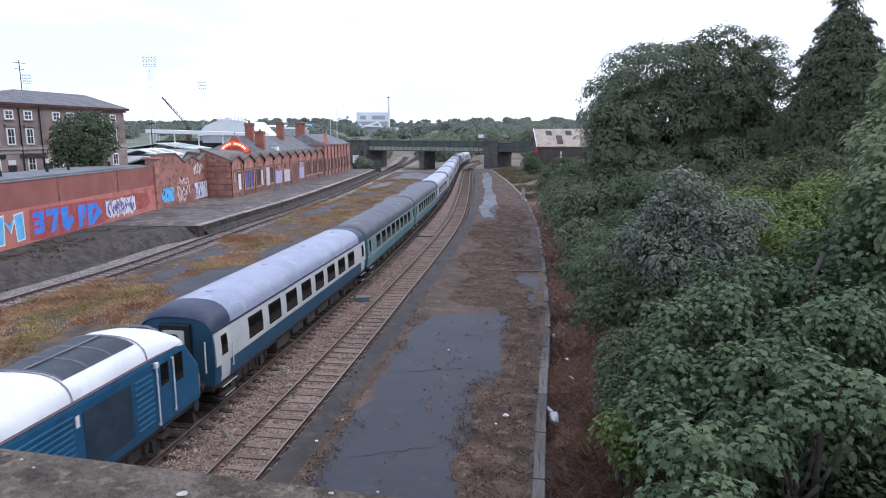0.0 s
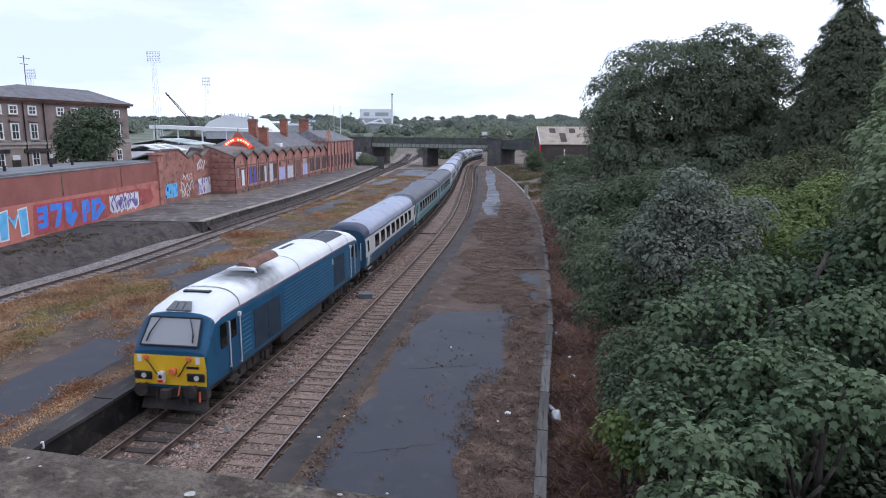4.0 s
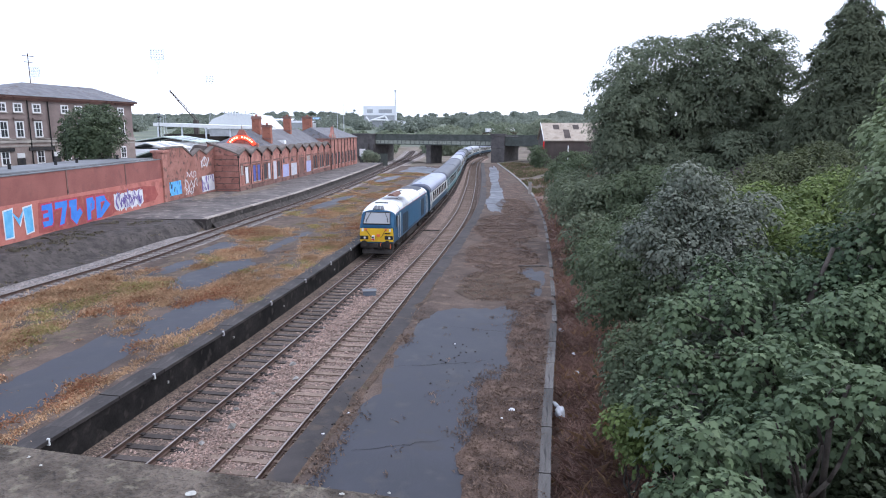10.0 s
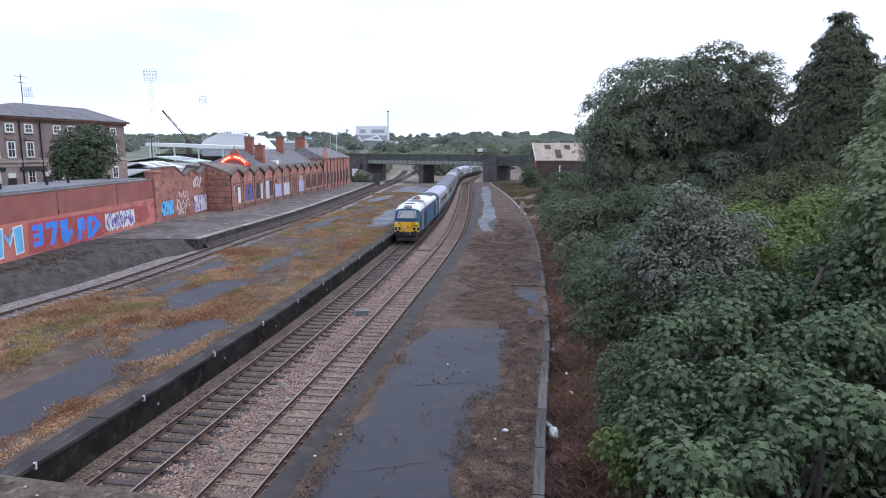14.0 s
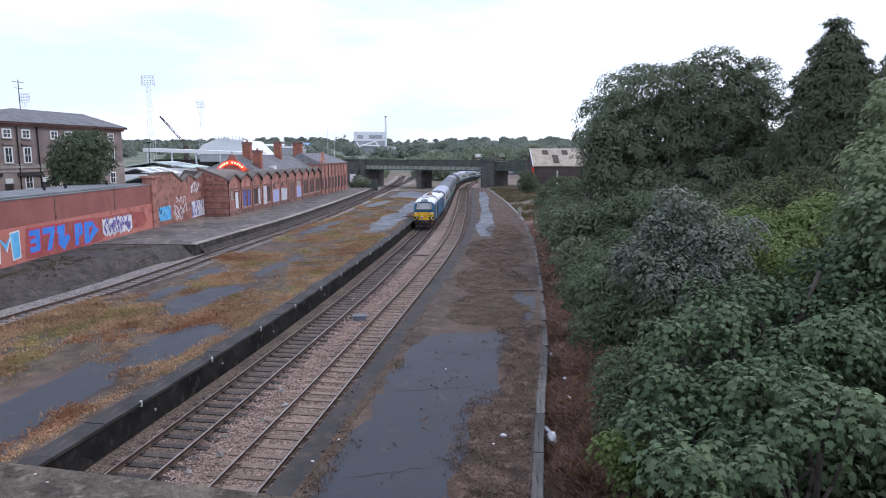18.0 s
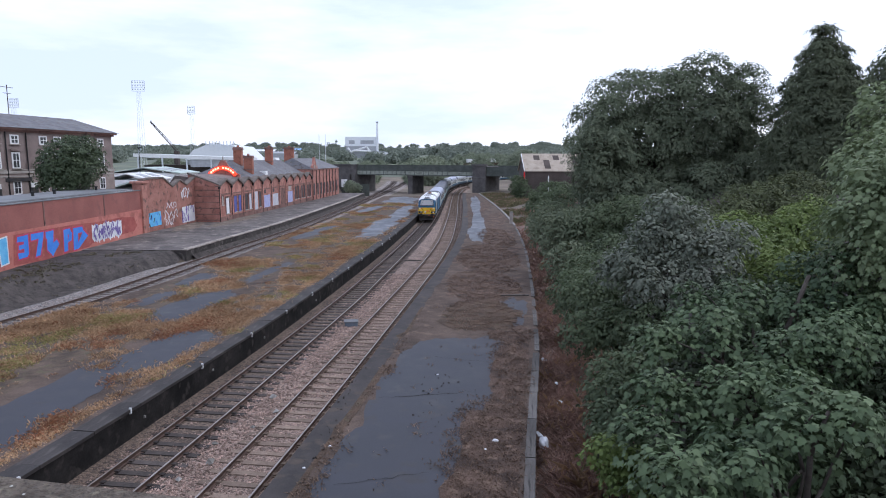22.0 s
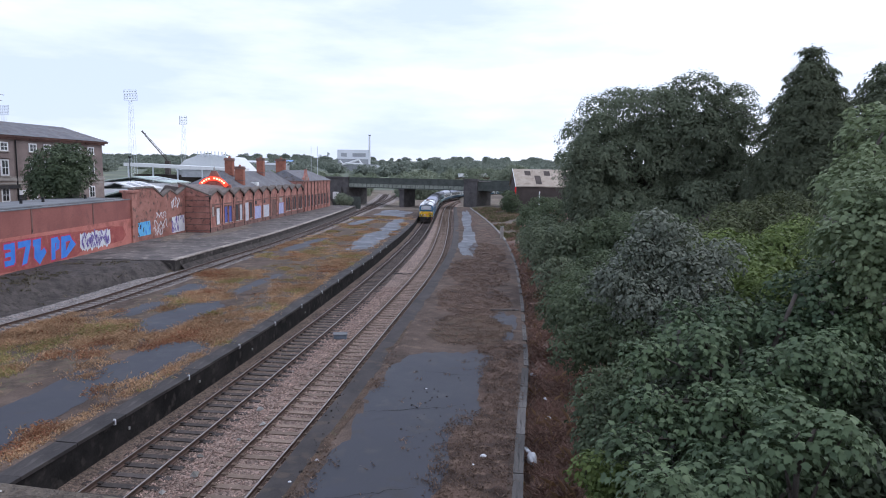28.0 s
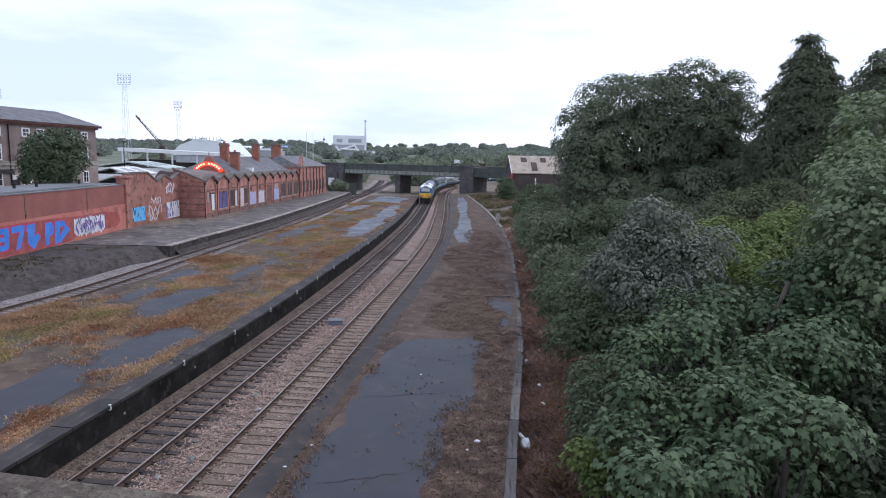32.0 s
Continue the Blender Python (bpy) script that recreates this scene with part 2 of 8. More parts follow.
def ballast_mat(name, dark, light, scale=17.0):
    """Broken stone: a tone for each stone, dark gaps and real relief."""
    m = bpy.data.materials.new(name)
    m.use_nodes = True
    n, l = m.node_tree.nodes, m.node_tree.links
    bs = n["Principled BSDF"]
    co = n.new("ShaderNodeTexCoord")
    vo = n.new("ShaderNodeTexVoronoi")
    vo.inputs["Scale"].default_value = scale
    sp = n.new("ShaderNodeSeparateColor")
    rp = n.new("ShaderNodeValToRGB")
    rp.color_ramp.elements[0].color, rp.color_ramp.elements[1].color = rgb(dark), rgb(light)
    nz = n.new("ShaderNodeTexNoise")
    nz.inputs["Scale"].default_value, nz.inputs["Detail"].default_value = 0.5, 5.0
    mr = n.new("ShaderNodeMapRange")
    mr.inputs["From Min"].default_value, mr.inputs["From Max"].default_value, mr.inputs["To Min"].default_value, mr.inputs["To Max"].default_value = 0.3, 0.7, 0.7, 1.15
    hs = n.new("ShaderNodeHueSaturation")
    bp = n.new("ShaderNodeBump")
    bp.inputs["Strength"].default_value, bp.inputs["Distance"].default_value, bp.invert = 1.0, 0.05, True
    l.new(co.outputs["Object"], vo.inputs["Vector"])
    l.new(co.outputs["Object"], nz.inputs["Vector"])
    l.new(vo.outputs["Color"], sp.inputs["Color"])
    l.new(sp.outputs["Red"], rp.inputs["Fac"])
    l.new(nz.outputs["Fac"], mr.inputs["Value"])
    l.new(rp.outputs["Color"], hs.inputs["Color"])
    l.new(mr.outputs["Result"], hs.inputs["Value"])
    l.new(hs.outputs["Color"], bs.inputs["Base Color"])
    l.new(vo.outputs["Distance"], bp.inputs["Height"])
    l.new(bp.outputs["Normal"], bs.inputs["Normal"])
    bs.inputs["Roughness"].default_value = 0.9
    return m


M_ballast = ballast_mat("ballast", (0.094, 0.067, 0.055), (0.44, 0.315, 0.255))
M_ballast_dirty = ballast_mat("dirty_ballast", (0.062, 0.046, 0.037), (0.25, 0.18, 0.138))
M_ballast_grey = ballast_mat("grey_ballast", (0.115, 0.098, 0.09), (0.45, 0.385, 0.35))


# ---- building helpers ----
def part(name, bm, material, parent=None, label="", smooth=False):
    """Links a bmesh as one mesh object, under a thing or a part. material: one, or a list for the faces' material_index."""
    me = bpy.data.meshes.new(name)
    bm.to_mesh(me)
    bm.free()
    for m in (material if isinstance(material, (list, tuple)) else [material]):
        me.materials.append(m)
    if smooth:
        me.polygons.foreach_set("use_smooth", [True] * len(me.polygons))
    ob = new(name, me)
    if parent:
        ob.parent = parent
    if label:
        ob["label"] = label
    return ob


def mesh_part(name, verts, faces, material, parent=None, label="", smooth=False):
    me = bpy.data.meshes.new(name)
    me.from_pydata(verts, [], faces)
    me.materials.append(material)
    if smooth:
        me.polygons.foreach_set("use_smooth", [True] * len(me.polygons))
    ob = new(name, me)
    if parent:
        ob.parent = parent
    if label:
        ob["label"] = label
    return ob


def thing(name, label, category, group="", kind="", at=None):
    """An Empty at the thing's base, which parents its parts."""
    ob = new(name)
    ob.empty_display_size = 0.2
    if at is not None:
        ob.matrix_basis = at
    return tagged(ob, label, category, group, kind)


def box(bm, x0, x1, y0, y1, z0, z1, m=None, bevel=0.0, mi=0):
    vs = [bm.verts.new((x, y, z)) for z in (z0, z1) for x, y in ((x0, y0), (x1, y0), (x1, y1), (x0, y1))]
    fs = [bm.faces.new([vs[i] for i in f]) for f in ((3, 2, 1, 0), (4, 5, 6, 7), (0, 1, 5, 4), (1, 2, 6, 5), (2, 3, 7, 6), (3, 0, 4, 7))]
    for q in fs:
        q.material_index = mi
    if bevel:
        es = list({e for q in fs for e in q.edges})
        r = bmesh.ops.bevel(bm, geom=es, offset=bevel, segments=1, affect="EDGES")
        vs = list({v for q in r["faces"] for v in q.verts} | {v for v in vs if v.is_valid})
    if m is not None:
        bmesh.ops.transform(bm, matrix=m, verts=[v for v in vs if v.is_valid])
    return bm


def boxes(*rows, bevel=0.0):
    bm = bmesh.new()
    for r in rows:
        box(bm, *r, bevel=bevel)
    return bm


def prism(bm, poly, axis, a, b, mi=0):
    """Extrudes a polygon along an axis: 'x' polygons are (y, z), 'y' are (x, z), 'z' are (x, y)."""
    def at3(p, d):
        return {"x": (d, p[0], p[1]), "y": (p[0], d, p[1]), "z": (p[0], p[1], d)}[axis]
    v0, v1 = [bm.verts.new(at3(p, a)) for p in poly], [bm.verts.new(at3(p, b)) for p in poly]
    fs = [bm.faces.new(v0[::-1]), bm.faces.new(v1)]
    for i in range(len(poly)):
        j = (i + 1) % len(poly)
        fs.append(bm.faces.new((v0[i], v0[j], v1[j], v1[i])))
    for q in fs:
        q.material_index = mi
    bmesh.ops.recalc_face_normals(bm, faces=fs)
    return bm


def tube(bm, a, b, r0, r1=None, n=8):
    a, b = Vector(a), Vector(b)
    r1 = r0 if r1 is None else r1
    m = (b - a).to_track_quat("Z", "Y").to_matrix().to_4x4()
    m.translation = (a + b) / 2
    bmesh.ops.create_cone(bm, cap_ends=True, segments=n, radius1=r0, radius2=r1, depth=(b - a).length, matrix=m)
    return bm


def spline(points, step=1.0):
    """A smooth curve through plan points, as points and headings at even steps; also its length at each point."""
    p = np.array(points, float)
    p = np.vstack([2 * p[0] - p[1], p, 2 * p[-1] - p[-2]])
    out = []
    for i in range(1, len(p) - 2):
        a, b, c, d = p[i - 1:i + 3]
        for k in np.linspace(0, 1, 40, endpoint=False):
            out.append(0.5 * (2 * b + (c - a) * k + (2 * a - 5 * b + 4 * c - d) * k * k + (3 * b - a - 3 * c + d) * k ** 3))
    out = np.array(out + [p[-2]])
    s = np.concatenate([[0], np.cumsum(np.linalg.norm(np.diff(out, axis=0), axis=1))])
    s -= np.interp(0, out[:, 1], s)
    return s, out


class Line:
    """A track or edge in plan: s is 0 beside the camera and grows along the view."""
    def __init__(self, points):
        self.s, self.p = spline(points)

    def at(self, s, off=0.0):
        s = min(max(s, self.s[0] + 0.5), self.s[-1] - 0.5)
        x, y = np.interp(s, self.s, self.p[:, 0]), np.interp(s, self.s, self.p[:, 1])
        e = 0.4
        dx = np.interp(s + e, self.s, self.p[:, 0]) - np.interp(s - e, self.s, self.p[:, 0])
        dy = np.interp(s + e, self.s, self.p[:, 1]) - np.interp(s - e, self.s, self.p[:, 1])
        n = math.hypot(dx, dy)
        dx, dy = dx / n, dy / n
        return x + dy * off, y - dx * off, math.atan2(-dx, dy)

    def x_at(self, y, off=0.0):
        s = np.interp(y, self.p[:, 1], self.s)
        return self.at(s, off)[0]

    def s_at(self, y):
        return float(np.interp(y, self.p[:, 1], self.s))


def sweep(bm, line, s0, s1, section, step=1.5, closed=True, mi=0):
    """Carries a section of (offset, z) along a line."""
    n = max(2, int((s1 - s0) / step) + 1)
    rings = []
    for s in np.linspace(s0, s1, n):
        ring = []
        for o, z in section:
            x, y, _ = line.at(s, o)
            ring.append(bm.verts.new((x, y, z)))
        rings.append(ring)
    k = len(section)
    for a, b in zip(rings, rings[1:]):
        for i in range(k if closed else k - 1):
            j = (i + 1) % k
            bm.faces.new((a[i], a[j], b[j], b[i])).material_index = mi
    if closed:
        bm.faces.new(rings[0])
        bm.faces.new(rings[-1][::-1])
    bmesh.ops.recalc_face_normals(bm, faces=bm.faces[:])
    return bm


# ---- plan lines ----
TRACK_A = Line([(-24.5, -65), (-17.6, -30), (-12.3, 0), (-9.32, 20.5), (-7.5, 35), (-6.3, 45.5), (-5.72, 52), (-4.42, 67), (-3.52, 79), (-2.45, 96), (-1.78, 112), (-1.05, 134),
                (-0.4, 156), (0.8, 190), (4.4, 224), (11.5, 252), (25, 281), (47, 307), (85, 330), (140, 345), (280, 362), (500, 366)])
EDGE_A = Line([(-24.6, -65), (-17.7, -30), (-12.45, 0), (-9.48, 20.5), (-7.65, 34.4), (-6.0, 51.3), (-4.7, 66), (-3.92, 77), (-3.05, 90), (-2.05, 111), (-1.5, 136), (-0.9, 158), (0.5, 190)])
TRACK_B = Line([(-21, -65), (-14.1, -30), (-8.75, 0), (-5.82, 20.5), (-4.6, 30), (-3.4, 40), (-2.2, 50), (-0.9, 62), (0.3, 77), (1.15, 96), (1.9, 118), (2.5, 142), (3.2, 164),
                (4.4, 189), (7.9, 222), (14.7, 249), (27.5, 277), (49, 303), (87, 326), (142, 341), (282, 358), (500, 362)])
TRACK_C = Line([(-38, -30), (-31.2, 5), (-28.4, 20), (-25.6, 37), (-24.0, 47), (-22.4, 68), (-20.6, 88), (-19.4, 117), (-18.7, 149), (-18.4, 190), (-19.2, 235), (-21.8, 290), (-27, 350), (-38, 420), (-70, 520)])
TRACK_D = Line([(-20.4, 90), (-19.4, 117), (-18.6, 149), (-17.2, 190), (-16.2, 235), (-16.8, 290), (-20.5, 350), (-31, 420), (-62, 520)])
COPING = Line([(-1.2, -20), (1.0, 5), (2.4, 15.9), (3.55, 23.4), (4.3, 28), (5.3, 36), (6.5, 46.5), (8.3, 65.3), (9.6, 89), (9.9, 120), (9.3, 157), (9.0, 175)])
PLAT = 0.92


def wall_x(y):
    """The line of the boundary wall and of the station front, west of the railway."""
    return float(np.interp(y, [-40, 20, 49, 75.4, 88.5, 161, 200], [-32.5, -33.7, -34.3, -35.0, -34.0, -31.0, -30.0]))


def ground_z(x, y):
    z = -0.42
    yy = min(max(y, -20), 175)
    right = COPING.x_at(yy)
    d = x - right
    if d > 0:
        bank = max(0.0, min(1.0, (150 - y) / 60.0))
        z = -0.42 + min(0.85, d * 2.5) + min(0.35, d * 0.1) + bank * 6.2 * max(0.0, min(1.0, (d - 3.0) / 15.0)) ** 0.85
    w = wall_x(min(y, 200)) - 1.2
    if x < w:
        z = -0.42 + 3.6 * min(1.0, (w - x) / 1.2) * max(0.0, min(1.0, (260 - y) / 80.0))
    if w < x < -18 and y < 68:
        k = max(0.0, min(1.0, (y - 49) / 12.0))
        e = TRACK_C.x_at(max(y, -20)) - (5.0 - 3.2 * k * k * (3 - 2 * k)) - x
        if e > 0:
            rough_ = 0.10 * noise.noise((x * 0.7, y * 0.5, 0)) + 0.06 * noise.noise((x * 2.1, y * 1.7, 4))
            z = -0.42 + min(1.28, e * (0.75 + 1.2 * k)) + rough_ * min(1.0, e)
    if y > 260:
        far = min(1.0, (y - 260) / 2600.0)
        z += 62 * far ** 1.25 * (1 + 0.35 * noise.noise((x * 0.0011, y * 0.0007, 3))) + 0.5 * noise.noise((x * 0.03, y * 0.03, 1))
    return z


xs = np.unique(np.concatenate([[-5000, -3000, -1800, -1100, -700, -450, -300, -200, -140, -100, -80, -65], np.arange(-54, 60.1, 1.0),
                               [66, 74, 85, 100, 130, 170, 240, 340, 480, 700, 1100, 1800, 3000, 5000]]))
ys = np.unique(np.concatenate([[-900, -400, -200, -100, -60], np.arange(-40, 200, 2.0), np.arange(200, 340, 7), [360, 400, 450, 520, 600, 700, 850, 1000, 1200, 1500, 1800, 2200, 2600, 3000, 3600, 4600]]))
gv = [(x, y, ground_z(x, y)) for y in ys for x in xs]
nx = len(xs)
gf = [(j * nx + i, j * nx + i + 1, (j + 1) * nx + i + 1, (j + 1) * nx + i) for j in range(len(ys) - 1) for i in range(nx - 1)]
# M_field is lightened: haze over the far land is painted into it
M_field = mat("hazed_far_fields", (0.11, 0.13, 0.10), (0.17, 0.19, 0.135), 0.012, 0.95, 1.0, 0.2, c=(0.22, 0.215, 0.15))
M_yard = mat("brown_yard", (0.15, 0.12, 0.095), (0.25, 0.205, 0.165), 0.12, 0.95, 6.0, 0.6, c=(0.12, 0.125, 0.07), dist=0.06)
M_land = mat("rough_ground", (0.06, 0.055, 0.04), (0.11, 0.085, 0.06), 0.12, 0.95, 6.0, 0.8, c=(0.05, 0.065, 0.03), dist=0.08)
ground = mesh_part("ground", gv, gf, M_land, smooth=True)
for m_ in (M_soil, M_weed_floor, M_field, M_yard):
    ground.data.materials.append(m_)
for p_ in ground.data.polygons:
    x_, y_ = p_.center.x, p_.center.y
    if -10 < y_ < 68 and wall_x(y_) - 1 < x_ < TRACK_C.x_at(y_) - 2:
        p_.material_index = 1
    elif -15 < y_ < 100 and COPING.x_at(y_) - 0.5 < x_ < COPING.x_at(y_) + 2.6 + 0.05 * y_:
        p_.material_index = 2
    elif -40 < y_ < 90 and COPING.x_at(y_) < x_ < 60:
        p_.material_index = 1
    elif y_ > 330 or (y_ > 150 and (x_ < -60 or x_ > 75)):
        p_.material_index = 3
    elif y_ > 90:
        p_.material_index = 4
tagged(ground, "rough dark earth with weeds, rising to far hills", "ground", kind="structure")


# ---- railway tracks ----
M_sleeper_brown = mat("brown_sleeper", (0.10, 0.08, 0.072), (0.16, 0.13, 0.117), 2.5, 0.9, 40.0, 0.4, jitter=0.25)
M_stplat = mat("worn_platform_paving", (0.072, 0.063, 0.061), (0.165, 0.143, 0.132), 0.35, 0.75, 10.0, 0.7, c=(0.26, 0.225, 0.20), dist=0.04)
M_old_stone = mat("sooty_edge_stone", (0.035, 0.031, 0.029), (0.075, 0.066, 0.061), 0.9, 0.95, 10.0, 0.7, c=(0.13, 0.115, 0.105))
def ballast(name, line, s0, s1, offs, material, label):
    sec = [(offs[0] - 0.9, -0.5), (offs[0], -0.2), (offs[1], -0.2), (offs[1] + 0.9, -0.5)]
    bm = sweep(bmesh.new(), line, s0, s1, sec, 1.5, closed=False)
    ob = part(name, bm, material)
    return tagged(ob, label, "ballast", kind="structure")


ballast("ballast_bed", TRACK_A, -40, 400, (-1.45, 1.1), M_ballast_dirty, "dark dirty stone ballast under a track")
ballast("ballast_bed", TRACK_A, -40, 400, (1.1, 5.0), M_ballast, "brown stone ballast under a track")
ballast("ballast_bed", TRACK_C, -40, 480, (-2.9, 1.9), M_ballast_grey, "pale grey stone ballast under a single track")
ballast("ballast_bed", TRACK_D, TRACK_D.s_at(165), TRACK_D.s_at(470), (-1.2, 2.2), M_ballast_grey, "pale grey stone ballast under a branch track")


def rail_section(o):
    return [(o - 0.07, -0.16), (o - 0.07, -0.145), (o - 0.012, -0.13), (o - 0.012, -0.045), (o - 0.035, -0.035), (o - 0.035, 0.0),
            (o + 0.035, 0.0), (o + 0.035, -0.035), (o + 0.012, -0.045), (o + 0.012, -0.13), (o + 0.07, -0.145), (o + 0.07, -0.16)]


sleeper_mesh = {}


def sleeper_data(material):
    if material.name not in sleeper_mesh:
        bm = boxes((-1.3, 1.3, -0.125, 0.125, -0.30, -0.163))
        for o in (-0.752, 0.752):
            box(bm, o - 0.17, o + 0.17, -0.07, 0.07, -0.163, -0.115)
        me = bpy.data.meshes.new("sleeper")
        bm.to_mesh(me)
        bm.free()
        me.materials.append(material)
        sleeper_mesh[material.name] = me
    return sleeper_mesh[material.name]


def track(line, off, s0, s1, material, label, near=None):
    """One track: a thing with two rails and its sleepers; those of the near stretch are parts of their own."""
    t = thing("railway_track", label, "railway track", group="railway tracks")
    for o in (-0.752, 0.752):
        r = part("rail", sweep(bmesh.new(), line, s0, s1, rail_section(off + o), 1.5), M_rail, t)
        part("rail_head", sweep(bmesh.new(), line, s0, s1, [(off + o - 0.03, -0.004), (off + o - 0.03, 0.002), (off + o + 0.03, 0.002), (off + o + 0.03, -0.004)], 1.5), M_railtop, r, "worn bright running surface")
    rng = random.Random(int(off * 10) + len(label))
    rest = bmesh.new()
    s = s0 + 0.3
    while s < s1 - 0.3:
        x, y, h = line.at(s, off)
        m = pose(x, y, rng.uniform(-0.012, 0.006), 0, 0, math.degrees(h) + rng.uniform(-0.8, 0.8))
        if near and near[0] < s < near[1]:
            ob = new("sleeper", sleeper_data(material))
            ob.parent, ob.matrix_basis = t, m
        else:
            box(rest, -1.3, 1.3, -0.125, 0.125, -0.30, -0.163, m=m)
        s += 0.70
    ob = part("sleepers_beyond", rest, material, t)
    tagged(ob, kind="stuff")
    return t


track(TRACK_A, 0.0, -35, 330, M_sleeper, "rusty rails on dark timber sleepers beside a platform", (10, 110))
track(TRACK_B, 0.0, -35, 330, M_sleeper_pale, "rusty rails on pale ballast-dusted sleepers", (10, 110))
track(TRACK_C, 0.0, -35, 480, M_sleeper_brown, "single track on pale grey ballast", (30, 110))
track(TRACK_D, 0.0, TRACK_D.s_at(158), TRACK_D.s_at(470), M_sleeper_brown, "rusty branch track curving away beyond a bridge")


# ---- platforms ----
def strip(bm, left, right, y0, y1, z, step=2.0, cols=6, mi=0):
    """A level sheet between two plan lines x = left(y) and right(y)."""
    n = int((y1 - y0) / step) + 1
    rows = []
    for y in np.linspace(y0, y1, n):
        a, b = left(y), right(y)
        rows.append([bm.verts.new((a + (b - a) * k / cols, y, z(a + (b - a) * k / cols, y) if callable(z) else z)) for k in range(cols + 1)])
    for p, q in zip(rows, rows[1:]):
        for i in range(cols):
            bm.faces.new((p[i], p[i + 1], q[i + 1], q[i])).material_index = mi
    return bm


def a_edge(y):
    return EDGE_A.x_at(y, -1.52)


def b_edge(y):
    return TRACK_B.x_at(y, 1.8)


def c_right(y):
    return TRACK_C.x_at(y, 4.6)


def c_edge(y):
    return TRACK_C.x_at(y, -1.62)


def coping_x(y):
    return COPING.x_at(y)


def bumpy(x, y):
    return PLAT + 0.03 * noise.noise((x * 0.35, y * 0.35, 5)) - 0.01


def slab_platform(name, left, right, y0, y1, label, faces, top, surf=M_dirt):
    t = thing(name, label, "platform", kind="structure")
    part("surface", strip(bmesh.new(), left, right, y0, y1, top, 1.0, 10), surf, t, "dirty weathered platform surface")
    for side, f, mat_f in faces:
        bm = bmesh.new()
        n = int((y1 - y0) / 1.5) + 1
        prev = None
        for y in np.linspace(y0, y1, n):
            x = f(y)
            cur = [bm.verts.new((x, y, z)) for z in (-0.45, PLAT - 0.03)]
            if prev:
                bm.faces.new((prev[0], cur[0], cur[1], prev[1]))
            prev = cur
        part("platform_wall", bm, mat_f, t, side)
    bm = bmesh.new()
    for y in (y0, y1):
        vs = [bm.verts.new(v) for v in ((left(y), y, -0.45), (right(y), y, -0.45), (right(y), y, PLAT - 0.03), (left(y), y, PLAT - 0.03))]
        bm.faces.new(vs)
    part("end_wall", bm, M_old_stone, t)
    return t


island = slab_platform("island_platform", c_right, a_edge, -6, 152, "disused island platform with weeds, wet asphalt and a black edge wall",
                       (("sooty black edge wall", a_edge, M_platface), ("", c_right, M_platface)), bumpy)
side_plat = slab_platform("side_platform", b_edge, coping_x, -6, 168, "disused side platform of cracked wet asphalt and dirt",
                          (("", b_edge, M_platface), ("", coping_x, M_platface)), bumpy)
station_plat = slab_platform("station_platform", lambda y: wall_x(y) + 0.1, c_edge, 61.0, 166, "disused station platform with dark worn surface",
                             (("crumbling dark stone edge wall", c_edge, M_old_stone),), bumpy, M_stplat)


def edge_stones(parent, f, y0, y1, width, material, name="coping_stone", inward=-1, length=1.5, jag=0.0, over=0.06, gap=0.02):
    rng = random.Random(int(y0 * 7 + y1))
    bm = boxes((0, 1, -0.5, 0.5, -0.11, 0.0))
    me = bpy.data.meshes.new(name)
    bm.to_mesh(me)
    bm.free()
    me.materials.append(material)
    y = y0
    while y < y1:
        l = length * rng.uniform(0.9, 1.1)
        x, x2 = f(y), f(y + l)
        h = math.degrees(math.atan2(-(x2 - x), l))
        if rng.random() > jag:
            ob = new(name, me)
            ob.parent = parent
            ob.matrix_basis = pose((x + x2) / 2 - inward * over, y + l / 2, PLAT + 0.035 + rng.uniform(-0.008, 0.012), rng.uniform(-0.4, 0.4), rng.uniform(-0.5, 0.5), h + rng.uniform(-0.4, 0.4)) @ Matrix.Diagonal((inward * width, l - gap, 1, 1))
        y += l


edge_stones(island, a_edge, 0, 110, 0.75, M_coping, length=2.4, gap=0.008)
# made-up bank: covers the wall's foot so its height fits the camera's view
foot = part("dirt_bank", sweep(bmesh.new(), TRACK_C, TRACK_C.s_at(62), TRACK_C.s_at(165), [(-1.66, 0.32), (-1.5, 0.24), (-1.25, -0.05), (-1.0, -0.19)], 1.0, closed=False), M_soil)
tagged(foot, "dark bank added to cover the foot of a platform wall from the camera", "ground strip", kind="structure")
edge_stones(side_plat, coping_x, 0, 27.5, 0.30, M_edge_worn, length=2.6, gap=0.01)
edge_stones(side_plat, coping_x, 28.5, 100, 0.22, M_edge_worn, jag=0.25, length=0.9)
part("edge_strip", strip(bmesh.new(), lambda y: b_edge(y) - 0.03, lambda y: b_edge(y) + 0.8 + 0.2 * noise.noise((y * 0.5, 1, 1)) + 0.1 * noise.noise((y * 1.9, 3, 1)), -6, 168, lambda x, y: bumpy(x, y) + 0.012, 0.7, 3), M_asphalt_edge, side_plat, "dark asphalt edge")
edge_stones(station_plat, c_edge, 61.1, 160, 0.55, M_edge_pale, jag=0.0, length=1.2)


# ---- west side: boundary wall, station, house ----
wall = thing("boundary_wall", "long red painted wall with graffiti on a lighter band", "wall", kind="structure")


